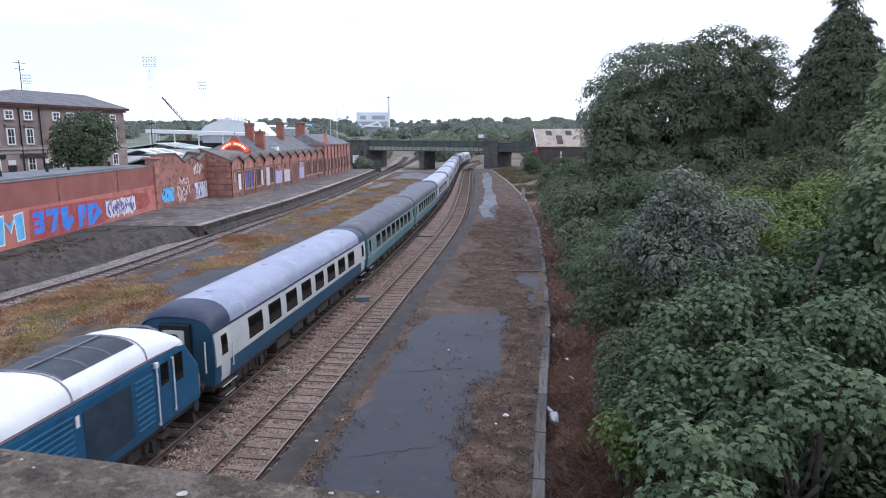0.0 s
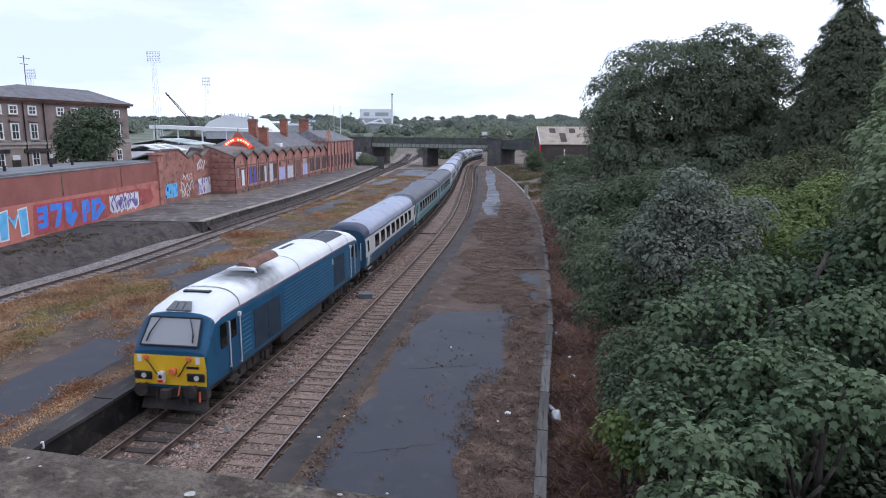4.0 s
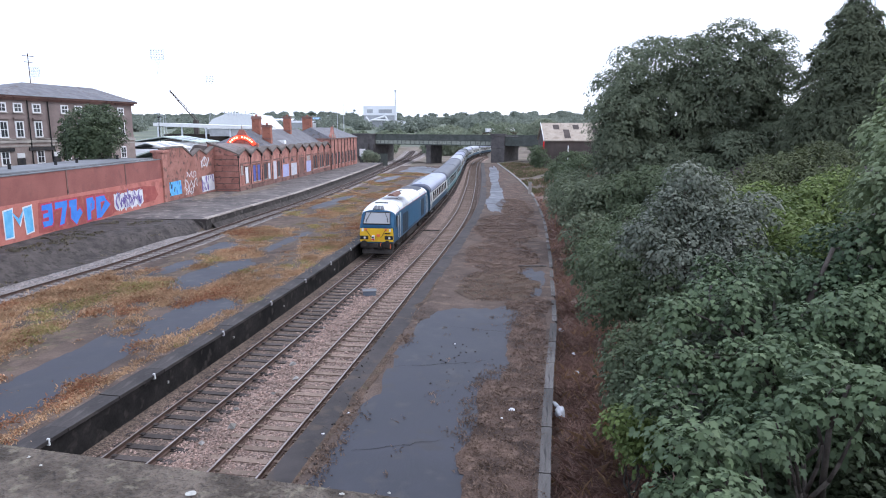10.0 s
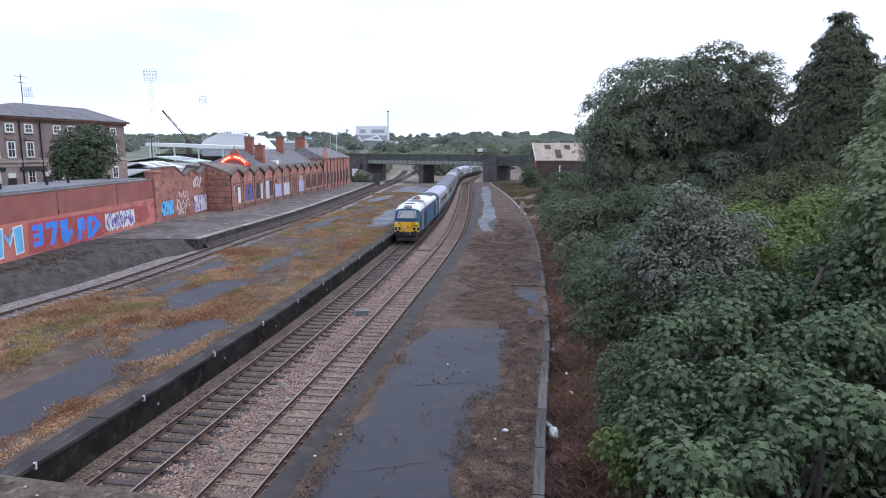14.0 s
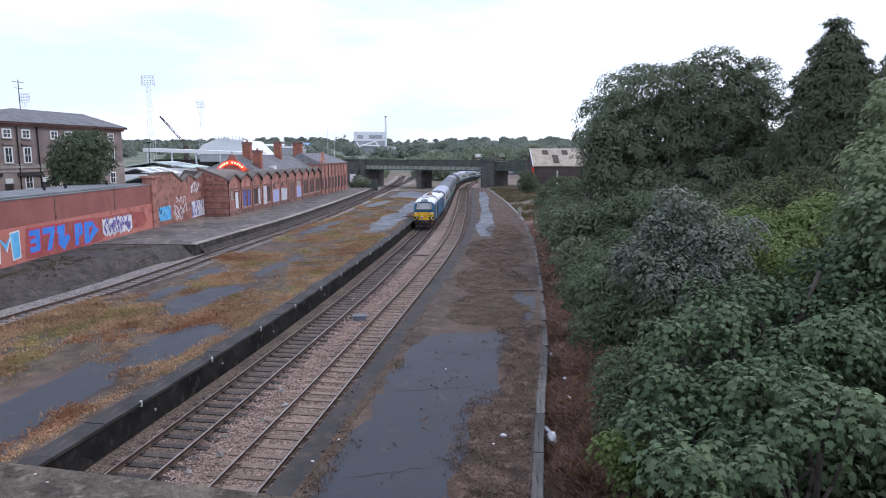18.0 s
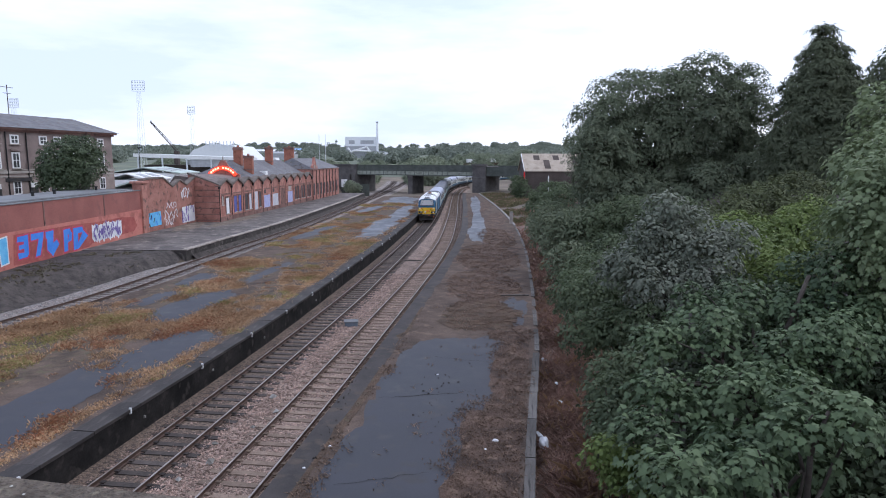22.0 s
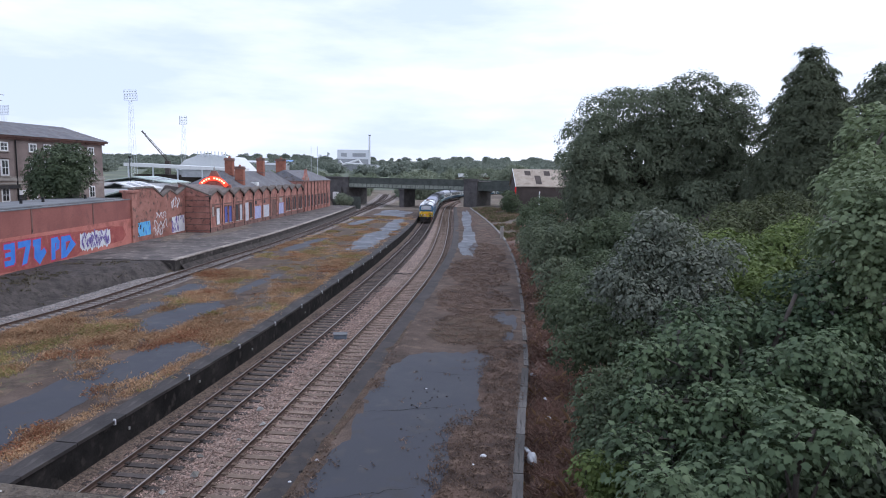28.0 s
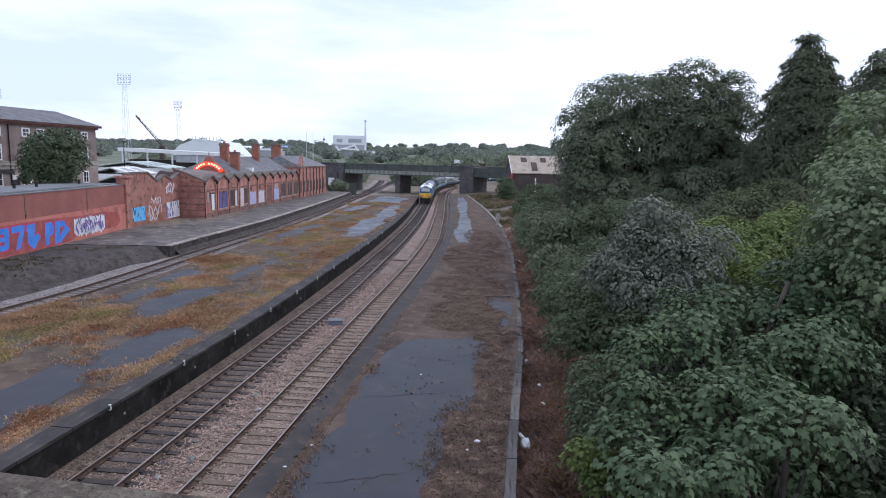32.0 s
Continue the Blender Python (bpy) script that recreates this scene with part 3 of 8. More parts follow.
def along_wall(y0, y1, z0, z1, d0, d1, n=8):
    bm = bmesh.new()
    ys_ = np.linspace(y0, y1, n)
    for ya, yb in zip(ys_, ys_[1:]):
        xa, xb = wall_x(ya), wall_x(yb)
        vs = [bm.verts.new(v) for v in ((xa + d0, ya, z0), (xa + d1, ya, z0), (xb + d1, yb, z0), (xb + d0, yb, z0), (xa + d0, ya, z1), (xa + d1, ya, z1), (xb + d1, yb, z1), (xb + d0, yb, z1))]
        for f in ((3, 2, 1, 0), (4, 5, 6, 7), (0, 1, 5, 4), (1, 2, 6, 5), (2, 3, 7, 6), (3, 0, 4, 7)):
            bm.faces.new([vs[i] for i in f])
    bmesh.ops.remove_doubles(bm, verts=bm.verts[:], dist=0.001)
    bmesh.ops.recalc_face_normals(bm, faces=bm.faces[:])
    return bm


part("upper_wall", along_wall(-30, 75.4, 3.75, 5.9, -0.4, 0.0), M_brickwall_red, wall)
part("lower_wall", along_wall(-30, 75.4, 0.0, 3.75, -0.4, 0.03), M_wall_pink, wall, "faded pinkish red lower band")
part("capping", along_wall(-30, 75.4, 5.9, 5.98, -0.5, 0.06), M_felt, wall, "thin grey capping")
for y in (8, 20, 32, 44, 55.5, 66):
    part("joint_strip", along_wall(y, y + 0.18, 3.75, 5.9, 0.0, 0.035, 2), M_brick_dark, wall)
shed_roof = thing("flat_roofed_store", "low store with a grey felt roof behind a red wall", "building")
part("roof", along_wall(-30, 74, 6.0, 6.12, -6.2, -0.52), M_felt, shed_roof, "weathered grey felt roof")
part("back_wall", along_wall(-30, 74, 3.0, 5.99, -6.0, -5.7), M_brick_dark, shed_roof)
rng = random.Random(5)
for y in (53, 59.5, 63, 71):
    bm = bmesh.new()
    tube(bm, (wall_x(y) - 3.2, y, 6.12), (wall_x(y) - 3.2, y, 6.5), 0.14, 0.12, 10)
    tube(bm, (wall_x(y) - 3.2, y, 6.5), (wall_x(y) - 3.2, y, 6.56), 0.2, 0.2, 10)
    part("roof_vent", bm, M_black, shed_roof)

# ---- graffiti, painted bands of colour on the wall ----
M_gblue = mat("blue_spray_paint", (0.06, 0.22, 0.72), (0.09, 0.29, 0.80), 1.2, 0.6, 30.0, 0.02)
M_gcyan = mat("cyan_spray_paint", (0.12, 0.42, 0.75), (0.20, 0.55, 0.85), 1.5, 0.6, 30.0, 0.02)
M_gpurple = mat("purple_spray_paint", (0.13, 0.08, 0.30), (0.26, 0.20, 0.45), 4.0, 0.6, 30.0, 0.02)
M_gwhite = mat("white_spray_paint", (0.70, 0.70, 0.74), (0.80, 0.80, 0.82), 1.5, 0.6, 30.0, 0.02)
M_gred = mat("red_spray_paint", (0.48, 0.05, 0.12), (0.55, 0.07, 0.16), 1.5, 0.6, 30.0, 0.02)


def on_wall(bm, shape, d):
    """A painted shape on the wall: (y, z) corners, d proud of it."""
    v = [bm.verts.new((wall_x(y) + d, y, z)) for y, z in shape]
    f = bm.faces.new(v)
    f.normal_update()
    if f.normal.x < 0:
        f.normal_flip()


def block_letter(bm, y0, w, z0, h, kind, d, grow=0.0):
    """One fat graffiti letter made of slanted bars."""
    g = grow
    bars = {
        "m": [((0, 0), (0.25, 0), (0.3, 1), (0.0, 0.95)), ((0.75, 0), (1, 0.05), (1, 1), (0.7, 0.95)), ((0.25, 0.95), (0.5, 0.35), (0.72, 0.95), (0.5, 0.62))],
        "3": [((0, 0.75), (0.9, 0.72), (1, 1), (0.05, 0.98)), ((0.55, 0.05), (0.95, 0.1), (1, 0.9), (0.6, 0.9)), ((0.1, 0.4), (0.7, 0.42), (0.7, 0.62), (0.12, 0.6)), ((0.05, 0.0), (0.85, 0.02), (0.85, 0.24), (0.0, 0.26))],
        "7": [((0, 0.72), (0.95, 0.76), (1, 1), (0.02, 1)), ((0.25, 0), (0.62, 0.03), (0.98, 0.82), (0.6, 0.8))],
        "f": [((0.0, 0.72), (0.55, 0.78), (0.62, 1.0), (0.02, 0.98)), ((0.05, 0.3), (0.45, 0.0), (0.62, 0.95), (0.12, 0.9)), ((0.45, 0.02), (1.0, 0.42), (0.82, 0.62), (0.5, 0.5))],
        "p": [((0.0, 0.0), (0.42, 0.03), (0.5, 1.0), (0.06, 0.98)), ((0.4, 0.72), (0.9, 0.76), (0.78, 1.0), (0.42, 1.0)), ((0.45, 0.38), (0.86, 0.46), (0.96, 0.82), (0.6, 0.78))],
        "b": [((0, 0.05), (0.35, 0), (0.5, 1), (0.15, 0.98)), ((0.3, 0), (0.95, 0.3), (0.8, 0.6), (0.35, 0.5)), ((0.35, 0.55), (0.85, 0.6), (0.75, 0.95), (0.45, 0.9))],
        "d": [((0, 0), (0.3, 0.02), (0.35, 1), (0.05, 1)), ((0.3, 0.72), (0.75, 0.75), (0.62, 1.0), (0.3, 1)), ((0.3, 0), (1.0, 0.52), (0.7, 0.82), (0.3, 0.28))],
    }[kind]
    for i, bar in enumerate(bars):
        cy, cz = sum(p[0] for p in bar) / len(bar), sum(p[1] for p in bar) / len(bar)
        pts = []
        for y, z in bar:
            yy, zz = y0 + y * w, z0 + z * h
            pts.append((yy + g * (1 if y > cy else -1), zz + g * (1 if z > cz else -1)))
        on_wall(bm, pts, d + 0.0006 * i)


def graffiti(name, label, rows, fill, edge):
    t = thing(name, label, "graffiti", group="graffiti on the wall")
    for i, (y0, w, z0, h, kind) in enumerate(rows):
        a, b = bmesh.new(), bmesh.new()
        block_letter(a, y0, w, z0, h, kind, 0.036 + 0.002 * (i % 2), 0.12)
        block_letter(b, y0, w, z0, h, kind, 0.042 + 0.002 * (i % 2))
        lt = part("letter", b, fill, t)
        part("outline", a, edge, lt)
    return t


bm = bmesh.new()
on_wall(bm, [(50.9, 1.05), (55.5, 0.82), (62.6, 1.0), (63.2, 1.25), (72.4, 1.45), (73.3, 2.0), (72.6, 3.0), (69.8, 3.25), (64.0, 3.25), (60.5, 3.42), (51.2, 3.5)], 0.033)
tagged(part("painted_patch", bm, mat("dark_red_paint", (0.30, 0.075, 0.07), (0.40, 0.115, 0.10), 0.8, 0.8, 18.0, 0.1, c=(0.46, 0.15, 0.125))), "dark red overpainted patch on a wall", "paint patch", kind="structure")
graffiti("graffiti", "big blue block letters with red outlines on a red wall", [(51.55, 1.5, 1.45, 1.85, "3"), (53.4, 1.85, 1.3, 2.0, "7"), (55.5, 2.0, 0.98, 2.3, "f"), (58.2, 1.55, 1.1, 2.05, "p"), (59.8, 2.7, 1.05, 2.05, "d")], M_gblue, M_gred)
graffiti("graffiti", "pale cyan letters with white outlines on a red wall", [(47.0, 3.3, 1.3, 2.1, "m")], M_gcyan, M_gwhite)
graffiti("graffiti", "blue block letters on a red wall", [(41.2, 3.2, 1.1, 2.3, "p"), (37.5, 3.2, 1.1, 2.3, "3")], M_gblue, M_gred)
t = thing("graffiti", "tangled purple and white lettering on a red wall", "graffiti", group="graffiti on the wall")
a, b = bmesh.new(), bmesh.new()
for k in range(13):
    y = 63.4 + 0.45 * k
    on_wall(a, [(y - 0.15, 1.5 + 0.35 * rng.random()), (y + 0.3, 1.05 + 0.3 * rng.random()), (y + 0.75, 1.45 + 0.4 * rng.random()), (y + 0.7, 2.9 + 0.25 * rng.random()), (y + 0.2, 2.65 + 0.4 * rng.random()), (y - 0.1, 2.85 + 0.3 * rng.random())], 0.036 + 0.0006 * k)
for k in range(84):
    y, z = 63.5 + rng.uniform(0, 5.7), 1.25 + rng.uniform(0.0, 1.25)
    w, h, sl = rng.uniform(0.07, 0.2), rng.uniform(0.3, 0.8), rng.uniform(-0.35, 0.35)
    on_wall(b if k % 4 else a, [(y, z), (y + w, z + 0.08), (y + w * 1.4 + sl * 0.6, z + h * 0.5), (y + w + sl, z + h), (y + sl, z + h * 0.9), (y + sl * 0.5, z + h * 0.5)], 0.046 + 0.0006 * k)
tagged(part("white_paint", a, M_gwhite, t), kind="stuff")
tagged(part("purple_paint", b, M_gpurple, t), kind="stuff")


def scrawl(name, label, y0, y1, z0, z1, mats, n, seed, base=0.036):
    t = thing(name, label, "graffiti", group="graffiti on the wall")
    r = random.Random(seed)
    bms = [bmesh.new() for _ in mats]
    on_wall(bms[0], [(y0, z0), (y1, z0 + 0.05), (y1 - 0.1, z1), (y0 + 0.1, z1 - 0.1)], base)
    for k in range(n):
        y, z = r.uniform(y0, y1 - 0.3), r.uniform(z0, z1 - 0.35)
        w, h, sl = r.uniform(0.1, 0.25), r.uniform(0.3, 0.7), r.uniform(-0.3, 0.3)
        on_wall(bms[1 + k % (len(mats) - 1)], [(y, z), (y + w, z), (y + w + sl, min(z1, z + h)), (y + sl, min(z1, z + h))], base + 0.004 + 0.001 * k)
    for bm, m in zip(bms, mats):
        tagged(part("paint", bm, m, t), kind="stuff")


M_verge = mat("brown_stone_coping", (0.125, 0.104, 0.094), (0.215, 0.18, 0.16), 0.8, 0.9, 14.0, 0.4, c=(0.13, 0.11, 0.095))

# ---- zigzag-topped brick wall between the red wall and the station ----
zig = thing("zigzag_wall", "old red brick wall with a zigzag sloping top", "wall", kind="structure")
prof = [(75.4, 7.0), (77.2, 7.15), (80.0, 7.15), (82.4, 5.95), (84.4, 6.75), (86.2, 6.05), (88.6, 6.95)]
for name, z_lo, lift, d0, d1, m in (("brickwork", 0.0, 0.0, -0.45, 0.0, M_brick), ("coping", None, 0.2, -0.55, 0.12, M_verge)):
    bm = bmesh.new()
    for (ya, za), (yb, zb) in zip(prof, prof[1:]):
        lo_a, lo_b = (0.0, 0.0) if z_lo is not None else (za, zb)
        xa, xb = wall_x(ya), wall_x(yb)
        vs = [bm.verts.new(v) for v in ((xa + d0, ya, lo_a), (xa + d1, ya, lo_a), (xb + d1, yb, lo_b), (xb + d0, yb, lo_b), (xa + d0, ya, za + lift), (xa + d1, ya, za + lift), (xb + d1, yb, zb + lift), (xb + d0, yb, zb + lift))]
        for f in ((3, 2, 1, 0), (4, 5, 6, 7), (0, 1, 5, 4), (1, 2, 6, 5), (2, 3, 7, 6), (3, 0, 4, 7)):
            bm.faces.new([vs[i] for i in f])
    bmesh.ops.recalc_face_normals(bm, faces=bm.faces[:])
    part(name, bm, m, zig)
part("gatepost", boxes((-35.9, -34.75, 74.7, 76.0, 0.0, 6.7), (-36.1, -34.55, 74.5, 76.2, 6.7, 6.95), bevel=0.02), M_brick, zig, "square brick post with a stone cap")
scrawl("graffiti", "bright blue patch of lettering on old brick", 76.2, 79.2, 1.45, 3.2, [M_gcyan, M_gblue, M_black], 10, 3)
scrawl("graffiti", "white and purple lettering on old brick", 84.5, 88.2, 1.15, 3.35, [M_gwhite, M_gpurple, M_gpurple], 24, 4)
t = thing("graffiti", "thin pale scrawled loops on old brick", "graffiti", group="graffiti on the wall")
bm = bmesh.new()
for y0, z0, wy, hz, n, w in ((79.9, 2.0, 3.6, 1.1, 46, 0.06), (80.6, 3.3, 2.6, 0.8, 30, 0.045), (84.6, 4.4, 2.4, 1.4, 26, 0.07), (80.2, 1.2, 2.0, 0.9, 26, 0.05)):
    prev = None
    for i in range(n + 1):
        k = i / n
        y = y0 + wy * k + 0.25 * math.sin(k * 31)
        z = z0 + hz * (0.5 + 0.42 * math.sin(k * 19 + y0) + 0.12 * math.sin(k * 47))
        if prev:
            d = Vector((y - prev[0], z - prev[1])).normalized() * w
            on_wall(bm, [(prev[0] - d.y, prev[1] + d.x), (prev[0] + d.y, prev[1] - d.x), (y + d.y, z - d.x), (y - d.y, z + d.x)], 0.006 + 0.0003 * i)
        prev = (y, z)
tagged(part("paint", bm, M_gwhite, t), kind="stuff")

# ---- the station building ----
ST = pose(-30.7, 88.5, 0, 0, 0, -3.55)
station = thing("station_building", "derelict red brick station with zigzag eaves, slate roofs and boarded windows", "building", at=ST)
BAY, NB = 4.36, 11
V1 = BAY * NB
LO, HI = 5.75, 6.6
for k in range(NB):
    bm = prism(bmesh.new(), [(k * BAY, 0.5), ((k + 1) * BAY, 0.5), ((k + 1) * BAY, LO), ((k + 0.5) * BAY, HI), (k * BAY, LO)], "x", -0.5, 0.0)
    part("front_bay", bm, M_brick, station, "weathered brick bay with a small gable")
for k in range(NB):
    bm = bmesh.new()
    for a, b, za, zb in ((k * BAY, (k + 0.5) * BAY, LO, HI), ((k + 0.5) * BAY, (k + 1) * BAY, HI, LO)):
        prism(bm, [(a, za), (b, zb), (b, zb + 0.3), (a, za + 0.3)], "x", -0.6, 0.3)
    part("verge", bm, M_verge, station, "dark moulded verge along the zigzag")
for k in range(NB):
    bm = bmesh.new()
    prism(bm, [(k * BAY, LO + 0.1), ((k + 1) * BAY, LO + 0.1), ((k + 0.5) * BAY, HI + 0.1)], "x", -4.2, -0.6)
    part("gable_roof", bm, M_slate_brown, station, "small brown slated ridges")
part("end_wall", boxes((-3.9, -0.5, 0.0, 0.45, 0.5, 5.9)), M_brick, station)
bm = prism(bmesh.new(), [(-4.2, 5.9), (0.1, 5.9), (-0.9, 6.35), (-4.2, 7.5)], "y", -0.1, 0.5)
part("end_gable", bm, M_brick, station)
bm = prism(bmesh.new(), [(-4.3, 7.5), (-0.9, 6.33), (0.15, 5.92), (0.15, 6.1), (-0.9, 6.52), (-4.3, 7.7)], "y", -0.2, 0.6)
part("end_coping", bm, M_verge, station)
for k in range(6):
    part("stone_band", boxes((-3.9, 0.03, -0.03, 0.0, 1.1 + 0.82 * k, 1.24 + 0.82 * k)), M_brick_dark, station)
part("back_wall", boxes((-12.0, -11.6, 15, 73, 0.5, 6.4)), M_brick_dark, station)
part("south_wall", boxes((-7.4, -3.9, 0.6, 1.0, 0.5, 6.0)), M_brick_dark, station)
bm = prism(bmesh.new(), [(-0.6, 5.9), (-3.8, 7.0), (-6.4, 7.25), (-7.4, 5.9)], "y", 0.6, 14.5)
part("roof", bm, M_slate_brown, station, "brown weathered slates with moss")
bm = bmesh.new()
v = [bm.verts.new(p) for p in ((-0.6, 14.5, 6.0), (-0.6, V1, 6.0), (-12.3, V1, 6.0), (-12.3, 14.5, 6.0), (-6.4, 20.5, 9.3), (-6.4, V1, 9.3))]
for f in ((0, 1, 5, 4), (2, 3, 4, 5), (3, 0, 4), (1, 2, 5), (3, 2, 1, 0)):
    bm.faces.new([v[i] for i in f])
bmesh.ops.recalc_face_normals(bm, faces=bm.faces[:])
part("roof", bm, M_slate, station, "dark grey slate roof")
# downpipes, windows and boards, bay by bay
for k in range(NB + 1):
    bm = bmesh.new()
    tube(bm, (0.07, k * BAY + 0.02, 0.93), (0.07, k * BAY + 0.02, LO - 0.05), 0.055, None, 8)
    box(bm, 0.0, 0.22, k * BAY - 0.17, k * BAY + 0.17, LO - 0.3, LO)
    part("downpipe", bm, M_black, station, "black iron downpipe with hopper")
    if k < NB:
        part("pilaster", boxes((0.0, 0.09, k * BAY + 0.12, k * BAY + 0.55, 0.6, LO - 0.35)), M_brick, station)
        part("pilaster", boxes((0.0, 0.09, (k + 1) * BAY - 0.55, (k + 1) * BAY - 0.12, 0.6, LO - 0.35)), M_brick, station)
        part("string_course", boxes((0.0, 0.06, k * BAY + 0.55, (k + 1) * BAY - 0.55, 4.55, 4.75)), M_brick_dark, station)
        part("plinth", boxes((0.0, 0.11, k * BAY + 0.1, (k + 1) * BAY - 0.1, 0.6, 1.55)), M_brick_dark, station)
M_board_white = mat("whitewashed_boards", (0.50, 0.50, 0.55), (0.64, 0.64, 0.68), 1.2, 0.7, 20.0, 0.1, c=(0.40, 0.42, 0.52))
M_board_lilac = mat("lilac_boards", (0.34, 0.36, 0.60), (0.46, 0.47, 0.70), 1.2, 0.7, 20.0, 0.1, c=(0.55, 0.56, 0.64))
M_board_dark = mat("dark_window_boards", (0.05, 0.045, 0.05), (0.09, 0.08, 0.08), 1.2, 0.7, 20.0, 0.1)
M_board_blue = mat("blue_boards", (0.09, 0.10, 0.34), (0.13, 0.15, 0.42), 1.2, 0.7, 20.0, 0.1)


def bay_window(v0, v1, z0, z1, material, label="", frame=True):
    w = part("window", boxes((0.0, 0.035, v0, v1, z0, z1)), material, station, label)
    if frame:
        bm = boxes((0.0, 0.09, v0 - 0.1, v0, z0, z1), (0.0, 0.09, v1, v1 + 0.1, z0, z1), (0.0, 0.1, v0 - 0.12, v1 + 0.12, z1, z1 + 0.2))
        part("surround", bm, M_brick_dark, w)
        part("sill", boxes((0.0, 0.15, v0 - 0.1, v1 + 0.1, z0 - 0.12, z0)), M_stonework, w)


for k in range(NB):
    o = k * BAY
    if k == 0:
        bay_window(o + 0.75, o + 1.45, 3.2, 4.4, M_stonework, "small pale louvred window")
        bay_window(o + 2.2, o + 3.4, 1.9, 4.1, M_gwhite, "white painted boarded window")
    elif k in (1, 2):
        bay_window(o + 0.8, o + 1.9, 1.9, 4.2, M_board_blue if k == 1 else M_board_dark, "boarded window with blue paint")
        bay_window(o + 2.5, o + 3.6, 1.9, 4.2, M_board_blue if k == 1 else M_board_white, "boarded window")
    elif k == 3:
        bay_window(o + 0.7, o + 2.1, 0.95, 4.4, M_board_white, "tall whitewashed boarded doorway", False)
        bay_window(o + 2.6, o + 3.6, 1.9, 4.2, M_board_dark, "dark boarded window")
    elif k in (4, 5):
        bay_window(o + 0.6, o + 3.8, 0.95, 3.6, M_board_lilac if k == 4 else M_board_white, "wide whitewashed boarded opening", False)
        bay_window(o + 0.9, o + 1.7, 3.9, 4.5, M_board_dark, "", False)
    elif k == 6:
        bay_window(o + 0.7, o + 3.7, 0.95, 4.4, M_brick_dark, "bricked-up opening", False)
    elif k == 7:
        bay_window(o + 0.7, o + 3.7, 0.95, 3.6, M_board_lilac, "lilac painted boarded opening", False)
        bay_window(o + 1.2, o + 3.0, 3.7, 4.5, M_stonework, "pale panel above a boarded opening", False)
    else:
        bay_window(o + 0.8, o + 1.8, 1.9, 4.3, M_board_dark, "dark boarded window")
        bay_window(o + 2.5, o + 3.5, 1.9, 4.3, M_board_dark, "dark boarded window")
# end pavilion
part("pavilion_wall", boxes((-9.0, 0.15, V1 + 0.1, 73.2, 0.5, 7.2)), M_brick, station, "taller brick end pavilion")
part("cornice", boxes((-9.1, 0.3, V1 + 0.05, 73.3, 7.2, 7.45)), M_brick_dark, station)
bm = bmesh.new()
v = [bm.verts.new(p) for p in ((0.35, V1 + 0.2, 7.45), (0.35, 73.4, 7.45), (-9.2, 73.4, 7.45), (-9.2, V1 + 0.2, 7.45), (-4.4, V1 + 1.5, 9.7), (-4.4, 69, 9.7))]
for f in ((0, 1, 5, 4), (1, 2, 5), (2, 3, 4, 5), (3, 0, 4), (3, 2, 1, 0)):
    bm.faces.new([v[i] for i in f])
bmesh.ops.recalc_face_normals(bm, faces=bm.faces[:])
part("pavilion_roof", bm, M_slate, station, "hipped grey slate roof")
bm = prism(bmesh.new(), [(V1 + 0.4, 7.2), (V1 + 4.8, 7.2), (V1 + 4.4, 8.0), (V1 + 3.3, 8.5), (V1 + 2.9, 9.4), (V1 + 2.6, 9.9), (V1 + 2.3, 9.4), (V1 + 1.9, 8.5), (V1 + 0.8, 8.0)], "x", -0.3, 0.22)
part("shaped_gable", bm, M_brick, station, "shaped brick gable with stone dressings")
part("gable_stone", boxes((0.2, 0.26, V1 + 1.7, V1 + 2.2, 7.6, 8.3), (0.2, 0.26, V1 + 3.0, V1 + 3.5, 7.6, 8.3), (0.16, 0.28, V1 + 2.4, V1 + 2.8, 9.9, 10.2)), M_stonework, station)
for k in range(8):
    o = V1 + 1.2 + k * 3.0
    bay_window(o, o + 1.0, 1.9, 4.4, M_board_dark, "dark boarded window")
    part("window", boxes((0.15, 0.185, o - 0.02, o + 1.02, 1.9, 4.4)), M_board_dark, station, "dark boarded window")
    part("downpipe", tube(bmesh.new(), (0.22, o - 0.8, 0.93), (0.22, o - 0.8, 7.2), 0.06), M_black, station)


def chimney(x, y, w, l, z0, z1):
    t = thing("chimney_stack", "tall orange-red brick chimney with corbelled top", "chimney", group="station chimneys", at=pose(x, y, z0))
    h = z1 - z0
    part("shaft", boxes((-w / 2, w / 2, -l / 2, l / 2, 0, h - 0.45)), M_chimney, t)
    part("cap", boxes((-w / 2 - 0.1, w / 2 + 0.1, -l / 2 - 0.1, l / 2 + 0.1, h - 0.45, h - 0.22), (-w / 2 - 0.04, w / 2 + 0.04, -l / 2 - 0.04, l / 2 + 0.04, h - 0.22, h)), M_brick_dark, t)
    part("band", boxes((-w / 2 - 0.05, w / 2 + 0.05, -l / 2 - 0.05, l / 2 + 0.05, h * 0.35, h * 0.35 + 0.15)), M_brick_dark, t)
    for k in (-1, 1):
        part("pot", tube(bmesh.new(), (0, k * l * 0.22, h), (0, k * l * 0.22, h + 0.3), 0.14, 0.11, 8), M_chimney, t)


